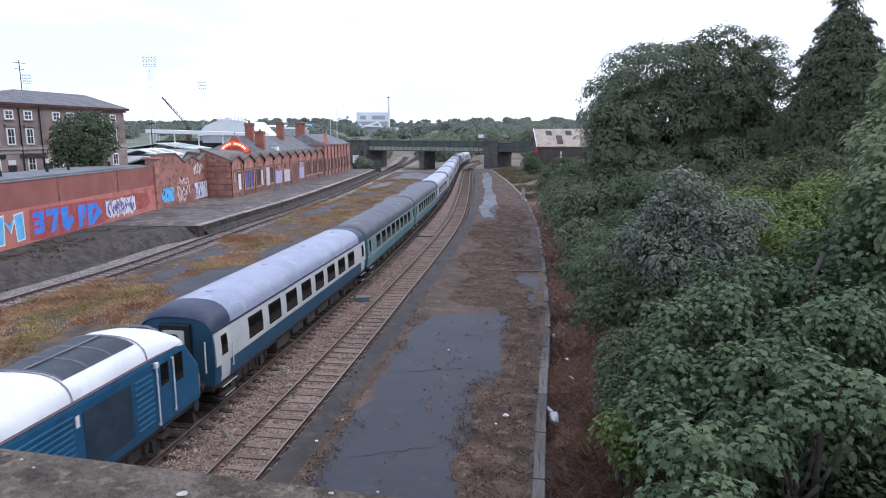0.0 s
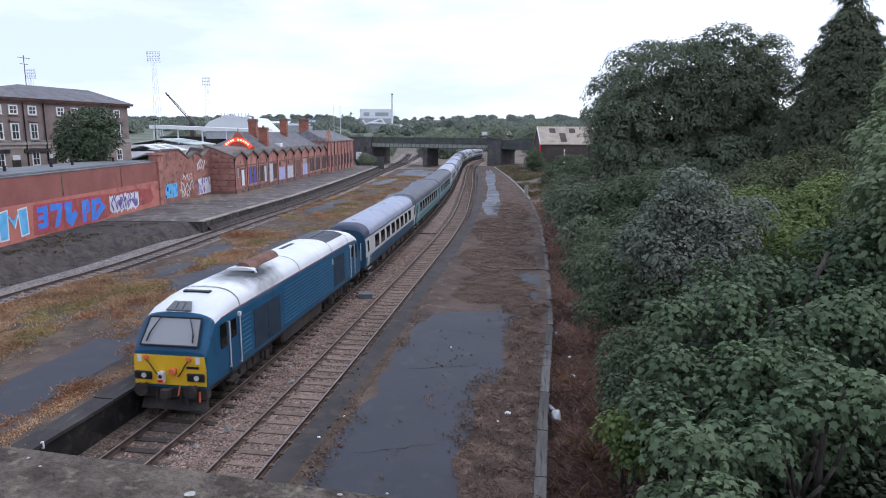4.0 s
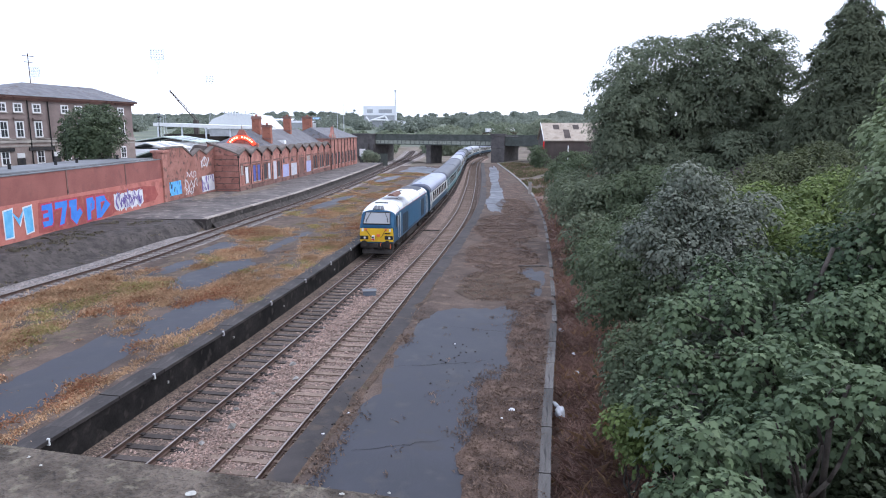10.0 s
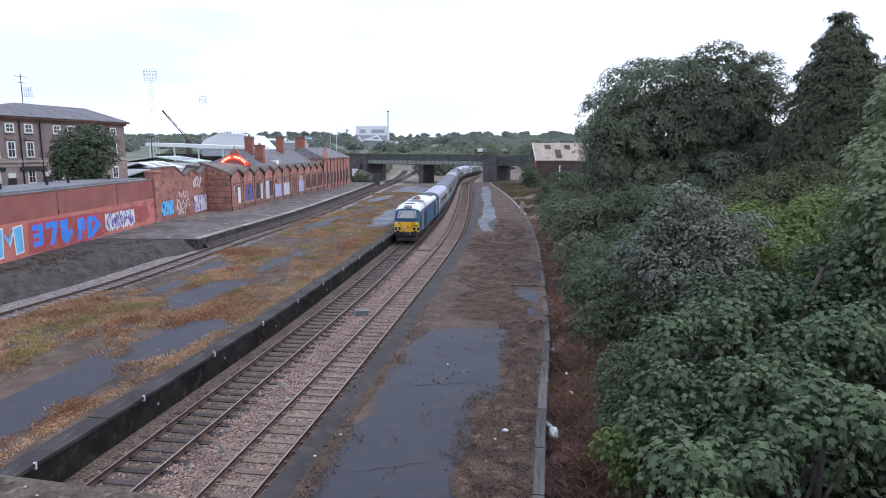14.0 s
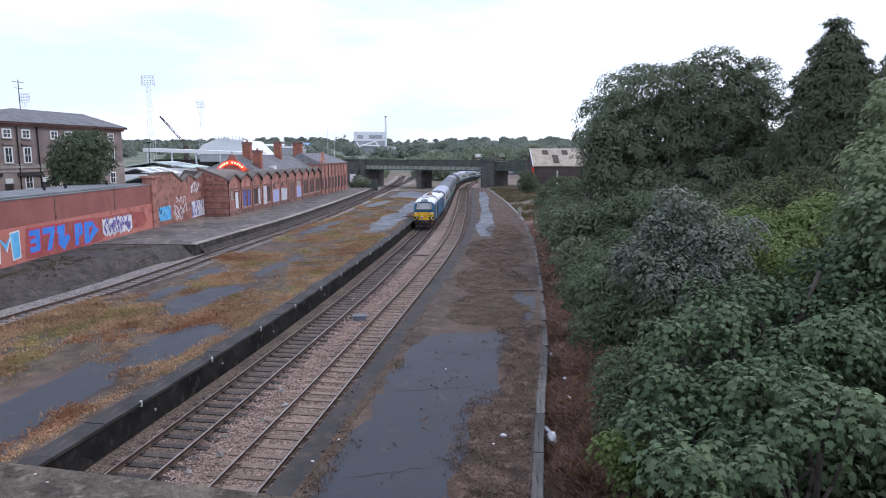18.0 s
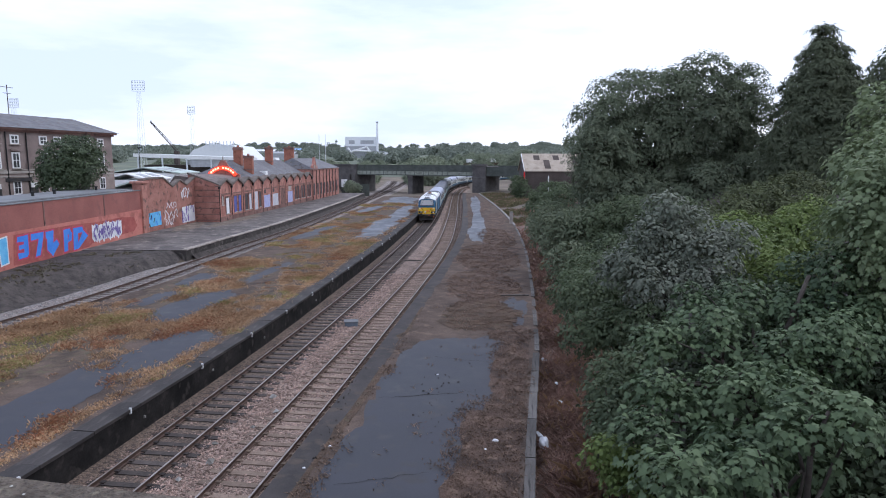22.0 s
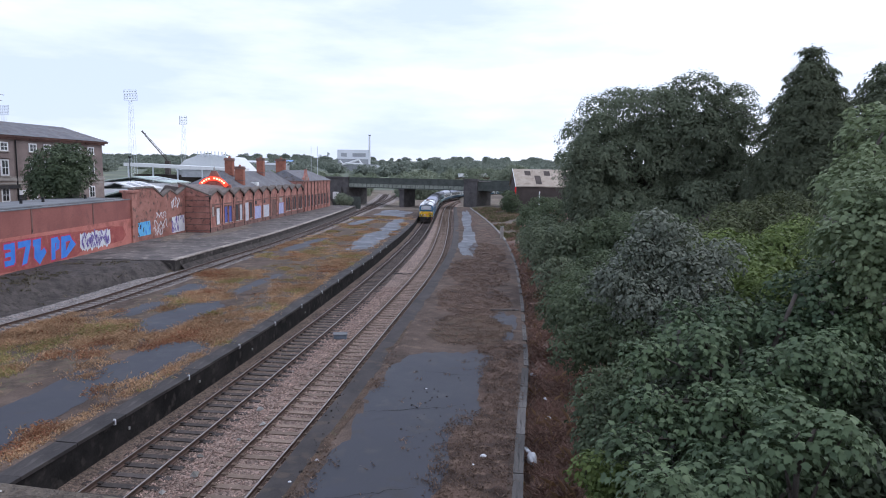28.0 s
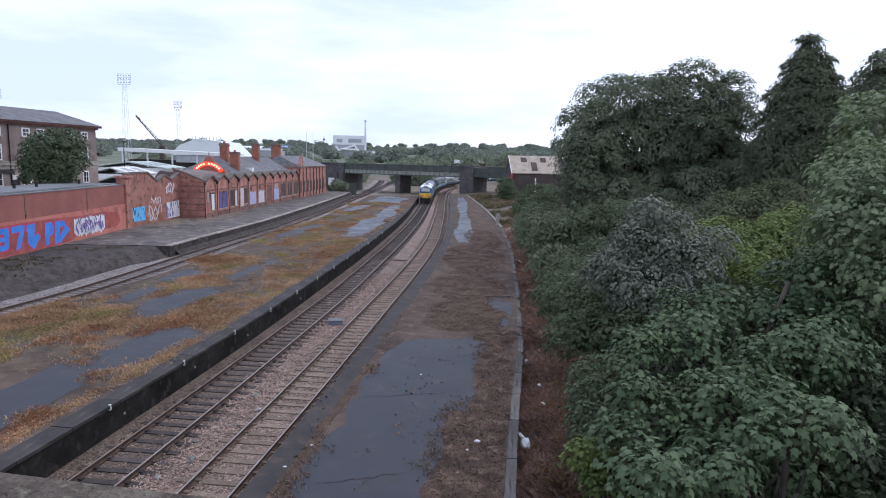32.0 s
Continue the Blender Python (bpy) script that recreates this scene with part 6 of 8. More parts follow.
def limb(bm, a, b, r0, r1, rng, n=5, wob=0.12):
    a, b = Vector(a), Vector(b)
    prev, pr = a, r0
    for i in range(1, n + 1):
        k = i / n
        q = a.lerp(b, k) + Vector(rng.normal(0, wob * (b - a).length / n, 3)) * (1 if i < n else 0)
        r = r0 + (r1 - r0) * k
        tube(bm, prev, q, pr, r, 7)
        prev, pr = q, r


def crown_tree(name, label, base, trunk_r, masses, leaf_size, material, seed, bough=0.5, count=30, shape=LEAF, limbs=7, category="tree", group="", gap=1.15, inner=0.18, droop=0.4, rise=0.8, dome=0.5, vary=0.35):
    """A tree or shrub: a tapered trunk, a limb towards each mass of the crown, and boughs of leaves."""
    rng = np.random.default_rng(seed)
    t = thing(name, label, category, group=group, at=pose(*base))
    o = np.array(base)
    bl = [(q[0] - o[0], q[1] - o[1], q[2] - o[2]) + (tuple(q[3:]) if len(q) == 6 else (q[3], q[3], q[3] * 0.82)) for q in masses]
    c, n, h = boughs(rng, bl, bough, count, gap, rise, inner, dome)
    cr = new("crown", quad_mesh("crown", leaves(c, n, leaf_size, shape, rng, droop, vary, h), len(shape), material))
    cr.parent = t
    bm = bmesh.new()
    top = max(bl, key=lambda q: q[2] + q[5])
    limb(bm, (0, 0, -0.3), (top[0] * 0.75, top[1] * 0.75, top[2]), trunk_r, trunk_r * 0.3, rng)
    for i in range(max(limbs, len(bl))):
        q = bl[i % len(bl)]
        u = unit(rng.normal(0, 1, 3))
        k = rng.uniform(0.2, 0.6)
        st = (top[0] * 0.75 * k, top[1] * 0.75 * k, top[2] * k)
        limb(bm, st, (q[0] + u[0] * q[3] * 0.7, q[1] + u[1] * q[4] * 0.7, q[2] + abs(u[2]) * q[5] * 0.7), trunk_r * 0.4, 0.012, rng, wob=0.2)
    part("trunk", bm, M_bark, t, smooth=True)
    return t


L_dark = leaf("dark_leaves", (0.112, 0.135, 0.088), (0.222, 0.252, 0.164), 0.8, 0.36)
L_mid = leaf("green_leaves", (0.062, 0.084, 0.046), (0.160, 0.195, 0.105), 0.65, 0.3)
L_pale = leaf("pale_green_leaves", (0.090, 0.112, 0.070), (0.215, 0.245, 0.150), 0.65, 0.3)
L_grey = leaf("grey_green_leaves", (0.090, 0.106, 0.078), (0.26, 0.282, 0.215), 0.5, 0.25)
L_maple = leaf("maple_leaves", (0.050, 0.080, 0.042), (0.155, 0.210, 0.104), 0.55, 0.2)
L_yellow = leaf("yellow_green_leaves", (0.092, 0.130, 0.038), (0.22, 0.28, 0.08), 0.6)
L_young = leaf("fresh_green_leaves", (0.115, 0.150, 0.078), (0.26, 0.315, 0.165), 0.6, 0.3)
L_olive = leaf("olive_leaves", (0.068, 0.082, 0.040), (0.150, 0.170, 0.080), 0.65, 0.3)
L_conifer = leaf("conifer_sprays", (0.084, 0.100, 0.064), (0.172, 0.194, 0.118), 0.8, 0.34)
# darkened leaves: the shade beneath the maples is put into their colour
L_shade = leaf("shade_dark_leaves", (0.030, 0.042, 0.024), (0.085, 0.108, 0.056), 0.6, 0.2)
BANK = "shrubs on the bank"


def gz(x, y):
    return ground_z(x, y) - 0.05


crown_tree("broadleaf_tree", "tall dark green broadleaf tree with a rounded crown", (19.5, 65, gz(19.5, 65)), 0.4,
           [(19.6, 65, 12.3, 6.5, 6, 6.4), (15.6, 62, 10.0, 3.1, 4, 5.4), (24, 63, 13.6, 4.8, 5, 5.6), (13.7, 60, 9.8, 1.7, 2.5, 3.0), (17, 60, 6, 4.5, 4, 3.5), (24, 60, 6.5, 4, 4, 3.5)], 0.25, L_dark, 1, bough=1.45, count=250, limbs=22, gap=1.2, inner=0.22, dome=0.6)
crown_tree("broadleaf_tree", "dark green broadleaf tree beside a tall conifer", (27.5, 61, gz(27.5, 61)), 0.3,
           [(28.0, 62, 14.3, 2.5, 3, 4.4), (28.5, 61, 8.5, 3.6, 3, 4)], 0.25, L_dark, 2, bough=1.15, count=170, limbs=12, gap=1.15, inner=0.25, dome=0.6)
crown_tree("conifer_tree", "tall dark conifer with a pointed feathery crown", (29.4, 52, gz(29.4, 52)), 0.34,
           [(29.7, 52, 18.9, 0.7, 0.7, 1.3), (29.8, 52, 17.2, 1.8, 1.7, 1.8), (29.9, 52, 15.2, 2.9, 2.7, 2.2), (29.9, 52, 12.8, 3.7, 3.3, 2.5), (29.8, 52, 10.0, 4.1, 3.7, 2.8), (29.8, 52, 7.2, 4.4, 4.0, 2.6)], 0.34, L_conifer, 3, bough=0.62, count=64, shape=NEEDLE, limbs=12, gap=1.0, inner=0.2, droop=0.1, rise=0.5, dome=0.35)

crown_tree("shrub", "pale green shrub at the foot of tall trees", (10.6, 57, gz(10.6, 57)), 0.1, [(10.8, 60, 4.2, 2.2), (10.2, 55, 2.6, 1.8), (11.8, 70.0, 2.4, 2.6)], 0.2, L_pale, 11, bough=0.5, count=26, category="shrub", group=BANK)
crown_tree("shrub", "pale green leafy shrub on the bank", (8.6, 46, gz(8.6, 46)), 0.1, [(8.6, 48.0, 4.2, 2.2), (8.3, 42, 2.9, 1.7), (10.3, 47, 4.4, 2.3)], 0.2, L_pale, 10, bough=0.5, count=26, category="shrub", group=BANK)
crown_tree("shrub", "dark green leafy shrub below tall trees", (12.5, 45, gz(12.5, 45)), 0.12, [(11.6, 46.0, 4.6, 2.4), (13.6, 45.0, 5.0, 2.8), (15.5, 42, 5.0, 2.6), (9.9, 37.5, 3.6, 2.0)], 0.2, L_mid, 12, bough=0.5, count=28, category="shrub", group=BANK)
crown_tree("shrub", "mid green leafy shrub on the bank", (6.9, 27, gz(6.9, 27)), 0.1, [(6.3, 28, 3.5, 1.15), (6.6, 26, 4.1, 1.25), (7.7, 26.5, 4.5, 1.4), (6.6, 31, 3.2, 1.4), (7.6, 33, 3.4, 1.6)], 0.15, L_mid, 13, bough=0.36, count=26, category="shrub", group=BANK)
crown_tree("shrub", "small-leaved green shrub spilling down the bank", (5.8, 21, gz(5.8, 21)), 0.08, [(5.2, 22, 3.6, 0.95), (6.2, 22, 3.8, 1.15), (7.0, 21, 3.9, 1.2), (5.0, 18, 3.4, 0.85), (5.6, 17.5, 3.6, 0.95)], 0.12, L_mid, 14, bough=0.28, count=26, category="shrub", group=BANK)
crown_tree("shrub", "low green shrub at the foot of the bank", (4.5, 15.2, gz(4.5, 15.2)), 0.06, [(4.3, 15.5, 3.1, 0.65), (4.6, 16.5, 3.3, 0.75), (4.4, 14.2, 3.2, 0.6)], 0.12, L_mid, 22, bough=0.26, count=24, category="shrub", group=BANK)
crown_tree("shrub", "tall grey-green leafed shrub on the bank", (8.0, 22.5, gz(8.0, 22.5)), 0.12, [(7.9, 23, 7.9, 0.75), (8.7, 23, 7.4, 0.8), (7.2, 22.5, 7.0, 0.75), (8.1, 22.5, 6.5, 1.1), (6.5, 22, 6.0, 0.9), (7.3, 21.5, 5.5, 1.1), (9.1, 22, 6.3, 1.1), (10.2, 23, 6.8, 0.9), (8.6, 21, 5.4, 1.0), (5.9, 22, 5.8, 0.6)], 0.14, L_grey, 15, bough=0.42, count=40, gap=1.3, category="shrub", group=BANK, droop=0.7)
crown_tree("shrub", "bright yellow-green shrub on the upper bank", (13.8, 27, gz(13.8, 27)), 0.1, [(13.7, 27, 5.6, 1.4), (15.1, 28, 6.2, 1.4), (12.1, 25, 5.5, 1.2), (13.9, 30, 6.0, 1.5), (11.7, 22, 5.6, 1.1), (16.6, 29, 6.8, 1.4)], 0.16, L_yellow, 16, bough=0.36, count=28, category="shrub", group=BANK)
crown_tree("shrub", "olive green shrub under the conifer", (20.5, 41, gz(20.5, 41)), 0.12, [(20.3, 42, 6.4, 2.4), (23.3, 43, 6.9, 2.3), (18.1, 40, 5.8, 2.1), (21.7, 38, 6.0, 1.9), (15.9, 37, 5.2, 2.0)], 0.2, L_olive, 17, bough=0.5, count=28, category="shrub", group=BANK)
crown_tree("young_tree", "leafy green tree on the upper bank beside the bridge", (11.5, 17, gz(11.5, 17)), 0.14, [(10.3, 15, 8.3, 1.1), (11.1, 15.5, 8.9, 1.4), (12.3, 18, 9.6, 1.2), (13.9, 20, 11.0, 1.3), (10.7, 15, 7.2, 1.3), (12.2, 18, 7.8, 1.4), (14.3, 21, 9.2, 1.5)], 0.14, L_young, 18, bough=0.5, count=36, shape=MAPLE, gap=1.3, limbs=9, dome=0.6)
crown_tree("maple_tree", "leafy green maple growing up beside the bridge", (6.4, 13.5, gz(6.4, 13.5)), 0.16,
           [(3.9, 11.7, 4.5, 0.5), (4.4, 12.5, 5.0, 0.6), (5.2, 12.7, 4.6, 0.75), (5.9, 12, 5.2, 0.75), (4.9, 14, 5.6, 0.55), (6.0, 14, 5.9, 0.75), (7.2, 13.3, 5.4, 0.85), (8.2, 13, 5.9, 0.9), (6.3, 16, 6.1, 0.55), (7.5, 16, 6.1, 0.75), (8.7, 15.6, 5.9, 0.9), (9.7, 16, 6.8, 1.0), (10.2, 15.2, 5.9, 1.0)],
           0.125, L_maple, 19, bough=0.5, count=42, shape=MAPLE, limbs=18, gap=1.25, droop=0.5, inner=0.3, dome=0.62, rise=1.0)
crown_tree("maple_sapling", "leafy green maple sapling below the parapet", (4.9, 9.6, gz(4.9, 9.6)), 0.1,
           [(3.1, 8.9, 4.2, 0.45), (3.8, 8.4, 4.5, 0.5), (3.7, 9.5, 4.8, 0.55), (4.2, 8.1, 4.2, 0.4), (4.7, 9.3, 5.0, 0.45), (5.6, 9.6, 5.5, 0.45), (6.4, 9.6, 5.7, 0.5), (6.0, 10.4, 5.7, 0.5), (4.4, 10.4, 4.3, 0.6), (5.3, 10.8, 4.4, 0.7), (6.5, 11.0, 4.6, 0.8)],
           0.125, L_maple, 20, bough=0.42, count=36, shape=MAPLE, limbs=16, gap=1.35, droop=0.5, inner=0.3, dome=0.62, rise=1.0)
# two shrubs added to fill the gaps under the maples with painted shade
crown_tree("undergrowth_shrub", "undergrowth added beneath the maples, shade put into its dark leaves", (6.0, 10.5, gz(6.0, 10.5)), 0.08,
           [(4.1, 9.5, 2.7, 0.8), (5.2, 8.6, 2.7, 1.0), (6.3, 8.6, 2.9, 1.1), (7.3, 9.6, 3.2, 1.2), (5.5, 10.5, 3.0, 1.0), (6.8, 11.5, 3.3, 1.2), (8.3, 11.5, 3.7, 1.3), (7.2, 7.4, 2.9, 1.2), (8.6, 9.2, 3.4, 1.3)], 0.15, L_shade, 23, bough=0.42, count=34, gap=0.95, inner=0.35, category="shrub", group=BANK)
crown_tree("undergrowth_shrub", "undergrowth added on the slope, shade put into its dark leaves", (7.4, 14.4, gz(7.4, 14.4)), 0.08,
           [(4.7, 13.0, 2.9, 0.8), (5.7, 13.2, 3.3, 1.0), (7.0, 14.2, 3.8, 1.2), (8.6, 14, 4.2, 1.3), (9.8, 13.5, 4.4, 1.4), (6.4, 16.2, 4.0, 1.1), (8.0, 16.8, 4.4, 1.3), (10.0, 17.5, 5.0, 1.6), (11.8, 16.5, 5.4, 1.6), (9.5, 19.5, 4.8, 1.5)], 0.15, L_shade, 24, bough=0.45, count=34, gap=0.95, inner=0.35, category="shrub", group=BANK)
crown_tree("sapling", "bright yellow-green sapling at the foot of the bank", (3.7, 12.5, gz(3.7, 12.5)), 0.04, [(3.35, 12.5, 3.7, 0.4), (3.65, 12.3, 3.6, 0.4), (3.6, 12.0, 3.3, 0.4), (3.9, 12.6, 3.2, 0.45)], 0.11, L_yellow, 21, bough=0.22, count=18, limbs=4)


# ---- the parapet of the bridge on which the camera stands ----
parapet = thing("bridge_parapet", "weathered stone parapet with pale lichen spots", "parapet", kind="structure", at=pose(0, 0.81, 0, 0, 0, -11.3))
part("coping", boxes((-6, 5, -0.42, 0.0, 8.96, 9.1), bevel=0.012), M_parapet, parapet)
part("wall", boxes((-14, 14, -0.38, -0.04, -0.4, 8.96)), M_bridge_brick, parapet)
part("deck", boxes((-14, 14, -8.0, -0.38, 7.2, 7.9)), M_coping, parapet)


# ---- surface patches, weeds, stones and litter ----
M_wet = mat("smooth_wet_asphalt", (0.032, 0.033, 0.042), (0.056, 0.057, 0.070), 0.6, 0.5, 50.0, 0.1, rough2=0.7, c=(0.055, 0.053, 0.058), spec=0.3)
M_puddle = mat("standing_water", (0.055, 0.06, 0.075), (0.085, 0.09, 0.108), 0.6, 0.33, 30.0, 0.03, rough2=0.6)
M_moss = mat("brown_moss", (0.052, 0.037, 0.029), (0.13, 0.086, 0.06), 1.2, 0.95, 18.0, 1.0, c=(0.10, 0.08, 0.05), dist=0.05)
M_weedbed = mat("brown_weed_bed", (0.070, 0.053, 0.043), (0.155, 0.112, 0.082), 1.1, 0.95, 18.0, 1.0, c=(0.115, 0.10, 0.062), dist=0.05)
M_sand = mat("dry_dirt", (0.14, 0.115, 0.095), (0.26, 0.21, 0.17), 0.9, 0.95, 16.0, 0.6, c=(0.10, 0.085, 0.075), dist=0.03)
M_debris = mat("brown_debris", (0.052, 0.035, 0.028), (0.140, 0.092, 0.070), 1.0, 0.95, 20.0, 1.0, c=(0.20, 0.138, 0.104), dist=0.05)


def patch(name, label, cx, cy, rx, ry, rot, material, seed, lift=0.006, power=2.6, rough=0.16, clip=None, base=bumpy):
    """An uneven patch of surfacing that follows the platform's top."""
    bm = bmesh.new()
    rings, n = 10, 120
    c, s = math.cos(radians(rot)), math.sin(radians(rot))
    prev, rows = None, []
    for i in range(1, rings + 1):
        row = []
        for k in range(n):
            a = 2 * math.pi * k / n
            ca, sa = math.cos(a), math.sin(a)
            r = (abs(ca) ** power + abs(sa) ** power) ** (-1 / power)
            r *= 1 + rough * noise.noise((ca * 2.0 + seed, sa * 2.0, seed * 1.7)) * 1.6 + rough * 0.6 * noise.noise((ca * 7 + seed, sa * 7, 2.0)) + rough * 0.5 * noise.noise((ca * 19 + seed, sa * 19, 4.0)) + rough * 0.35 * noise.noise((ca * 41 + seed, sa * 41, 9.0))
            u, v = ca * r * rx * i / rings, sa * r * ry * i / rings
            x, y = cx + u * c - v * s, cy + u * s + v * c
            if clip:
                x = max(clip[0](y), min(clip[1](y), x))
            row.append(bm.verts.new((x, y, base(x, y) + lift)))
        rows.append(row)
    mid = bm.verts.new((cx, cy, base(cx, cy) + lift))
    for k in range(n):
        bm.faces.new((mid, rows[0][k], rows[0][(k + 1) % n]))
    for a, b in zip(rows, rows[1:]):
        for k in range(n):
            j = (k + 1) % n
            bm.faces.new((a[k], b[k], b[j], a[j]))
    ob = part(name, bm, material)
    return tagged(ob, label, "ground patch", kind="structure")


def side_clip():
    return (lambda y: b_edge(y) + 0.7, lambda y: coping_x(y) - 0.4)


def isl_clip():
    return (lambda y: c_right(y) + 0.3, lambda y: a_edge(y) - 0.8)


AS = "smooth blue-grey wet asphalt"
# bare wet asphalt on the island platform: x, y, half width, half length, turn
BARE = [(-14.25, 21.6, 1.25, 4.6, -4), (-12.65, 28.6, 1.5, 3.9, -9), (-14.85, 37.4, 1.5, 4.5, -4), (-17.7, 46.2, 0.95, 2.4, -6), (-13.4, 49.4, 0.55, 4.4, -8), (-17.9, 39.5, 0.7, 2.2, -8), (-15.2, 77, 1.1, 7.5, -9), (-18.6, 62, 0.7, 5, -7)]
POOLS = [(-8.2, 83.5, 1.75, 12.5, -1.5), (-6.7, 106, 1.25, 17, -2), (-8.4, 138, 3.6, 11, -2), (-12.6, 112, 1.2, 9, -5)]
for k, (cx, cy, rx, ry, rot) in enumerate(BARE):
    patch("asphalt_patch", AS, cx, cy, rx, ry, rot, M_wet, 7.0 + k, 0.016 + 0.002 * (k % 3), 3.0, 0.2, clip=isl_clip())
for k, (cx, cy, rx, ry, rot) in enumerate(POOLS):
    patch("asphalt_patch", AS, cx, cy, rx, ry, rot, M_puddle, 17.0 + k, 0.016 + 0.002 * (k % 3), 2.6, 0.26, clip=isl_clip())
patch("asphalt_patch", AS, -1.1, 18.5, 2.25, 8.5, -9, M_wet, 1.0, clip=side_clip())
patch("asphalt_patch", AS, 0.75, 26.2, 2.8, 4.7, -14, M_wet, 2.0, 0.010, clip=side_clip())
patch("asphalt_patch", AS, 3.9, 36.0, 0.9, 3.6, -10, M_wet, 3.0, clip=side_clip())
patch("asphalt_patch", AS, 4.1, 77, 1.1, 8, -3, M_puddle, 4.0, 0.024, 2.6, 0.26, clip=side_clip())
patch("asphalt_patch", AS, 5.0, 92, 0.75, 13, -3, M_puddle, 5.0, 0.027, 2.6, 0.26, clip=side_clip())
patch("asphalt_patch", AS, 6.3, 124, 0.9, 26, -2.4, M_puddle, 6.0, 0.030, 2.6, 0.26, clip=side_clip())
for k, (cx, cy, rx, ry) in enumerate(((-3.5, 20, 0.35, 6.5), (-2.3, 31, 0.4, 6), (1.55, 17.0, 1.35, 5.2), (2.9, 26.5, 0.75, 6), (3.5, 31.4, 1.1, 1.5), (2.2, 35.5, 2.1, 3.4), (2.8, 44, 2.4, 5.5), (4.0, 57, 2.6, 8), (6.6, 72, 1.7, 9), (7.4, 92, 1.7, 14), (8.1, 122, 1.3, 20), (3.2, 98, 0.7, 16))):
    patch("debris_patch", "brown moss and dead leaf litter on asphalt", cx, cy, rx, ry, -9, M_moss if k in (0, 1, 5) else M_debris, 20.0 + k, 0.016 + 0.003 * (k % 3), 2.2, 0.2, side_clip())


for k, (cx, cy, rx, ry) in enumerate(((-17.8, 27, 2.4, 8), (-17.3, 39, 1.9, 7), (-15.6, 50, 3.4, 9), (-11.5, 42, 1.2, 9), (-12.5, 60, 3.4, 9), (-13.5, 74, 3.0, 10), (-10.5, 70, 2.4, 8), (-10.5, 96, 2.2, 12))):
    patch("moss_patch", "brown moss and dead weeds on a platform", cx, cy, rx, ry, -10, M_weedbed, 50.0 + k, 0.003 + 0.0014 * k, 2.2, 0.24, isl_clip())
patch("sand_patch", "dry sandy dirt at the foot of a brick wall", -32.6, 82.5, 1.5, 5.5, 4, M_sand, 61.0, 0.02, 2.2, 0.25)
patch("sand_patch", "dry brown dirt on a station platform", -29.2, 92, 1.3, 9, -3, M_sand, 62.0, 0.024, 2.2, 0.25)
dirt_strip = part("dirt_strip", sweep(bmesh.new(), EDGE_A, 5, 130, [(-1.5, -0.12), (-1.2, -0.15), (-0.9, -0.185)], 1.0, closed=False), M_ballast_dirty)
tagged(dirt_strip, "brown dead weeds along a platform wall", "ground strip", kind="structure")


def tufts(name, label, pts, height, material, seed, blades=9, spread=0.12, width=0.02, lean=0.5, category="weeds"):
    """Tufts of narrow bent blades at the points (x, y, z, scale); too many to count."""
    rng = np.random.default_rng(seed)
    pts = np.asarray(pts)
    n = len(pts)
    b = np.repeat(pts, blades, axis=0)
    m = len(b)
    a = rng.uniform(0, 2 * np.pi, m)
    h = height * b[:, 3] * rng.uniform(0.5, 1.25, m)
    root = b[:, :3] + np.stack([rng.normal(0, spread, m), rng.normal(0, spread, m), np.zeros(m)], 1) * b[:, 3:4]
    d = np.stack([np.cos(a), np.sin(a), np.zeros(m)], 1)
    w = np.stack([-np.sin(a), np.cos(a), np.zeros(m)], 1) * width
    k = lean * rng.uniform(0.2, 1.4, m)[:, None]
    up = np.array((0, 0, 1.0))
    mid = root + up * (h * 0.6)[:, None] + d * k * (h * 0.3)[:, None]
    tip = root + up * (h * 0.95)[:, None] + d * k * h[:, None]
    v = np.stack([root - w, root + w, mid + w * 0.8, tip, mid - w * 0.8], 1).reshape(-1, 3)
    ob = new(name, quad_mesh(name, v, 5, material))
    return tagged(ob, label, category, kind="stuff")


G_straw = leaf("straw_grass", (0.29, 0.185, 0.11), (0.72, 0.485, 0.295), 0.8, 0.35)
G_rust = leaf("rusty_weeds", (0.20, 0.09, 0.055), (0.54, 0.275, 0.155), 0.8, 0.35)
G_green = leaf("olive_weeds", (0.22, 0.20, 0.075), (0.46, 0.41, 0.17), 0.8, 0.35)
G_brown = leaf("dead_brambles", (0.27, 0.172, 0.138), (0.60, 0.40, 0.32), 0.9, 0.35)
G_yard = leaf("yard_weeds", (0.13, 0.13, 0.07), (0.30, 0.28, 0.16), 0.9, 0.35)
G_litter = leaf("leaf_litter", (0.12, 0.085, 0.066), (0.34, 0.245, 0.19), 0.9, 0.3)
rng = np.random.default_rng(31)
straw, rust, olive = [], [], []


def off_patch(x, y):
    """Is the point clear of the bare wet asphalt?"""
    for cx, cy, rx, ry, rot in BARE + POOLS:
        c, s = math.cos(radians(rot)), math.sin(radians(rot))
        dx, dy = x - cx, y - cy
        u, v = (dx * c + dy * s) / rx, (-dx * s + dy * c) / ry
        if abs(u) ** 2.4 + abs(v) ** 2.4 < 0.85:
            return False
    return True


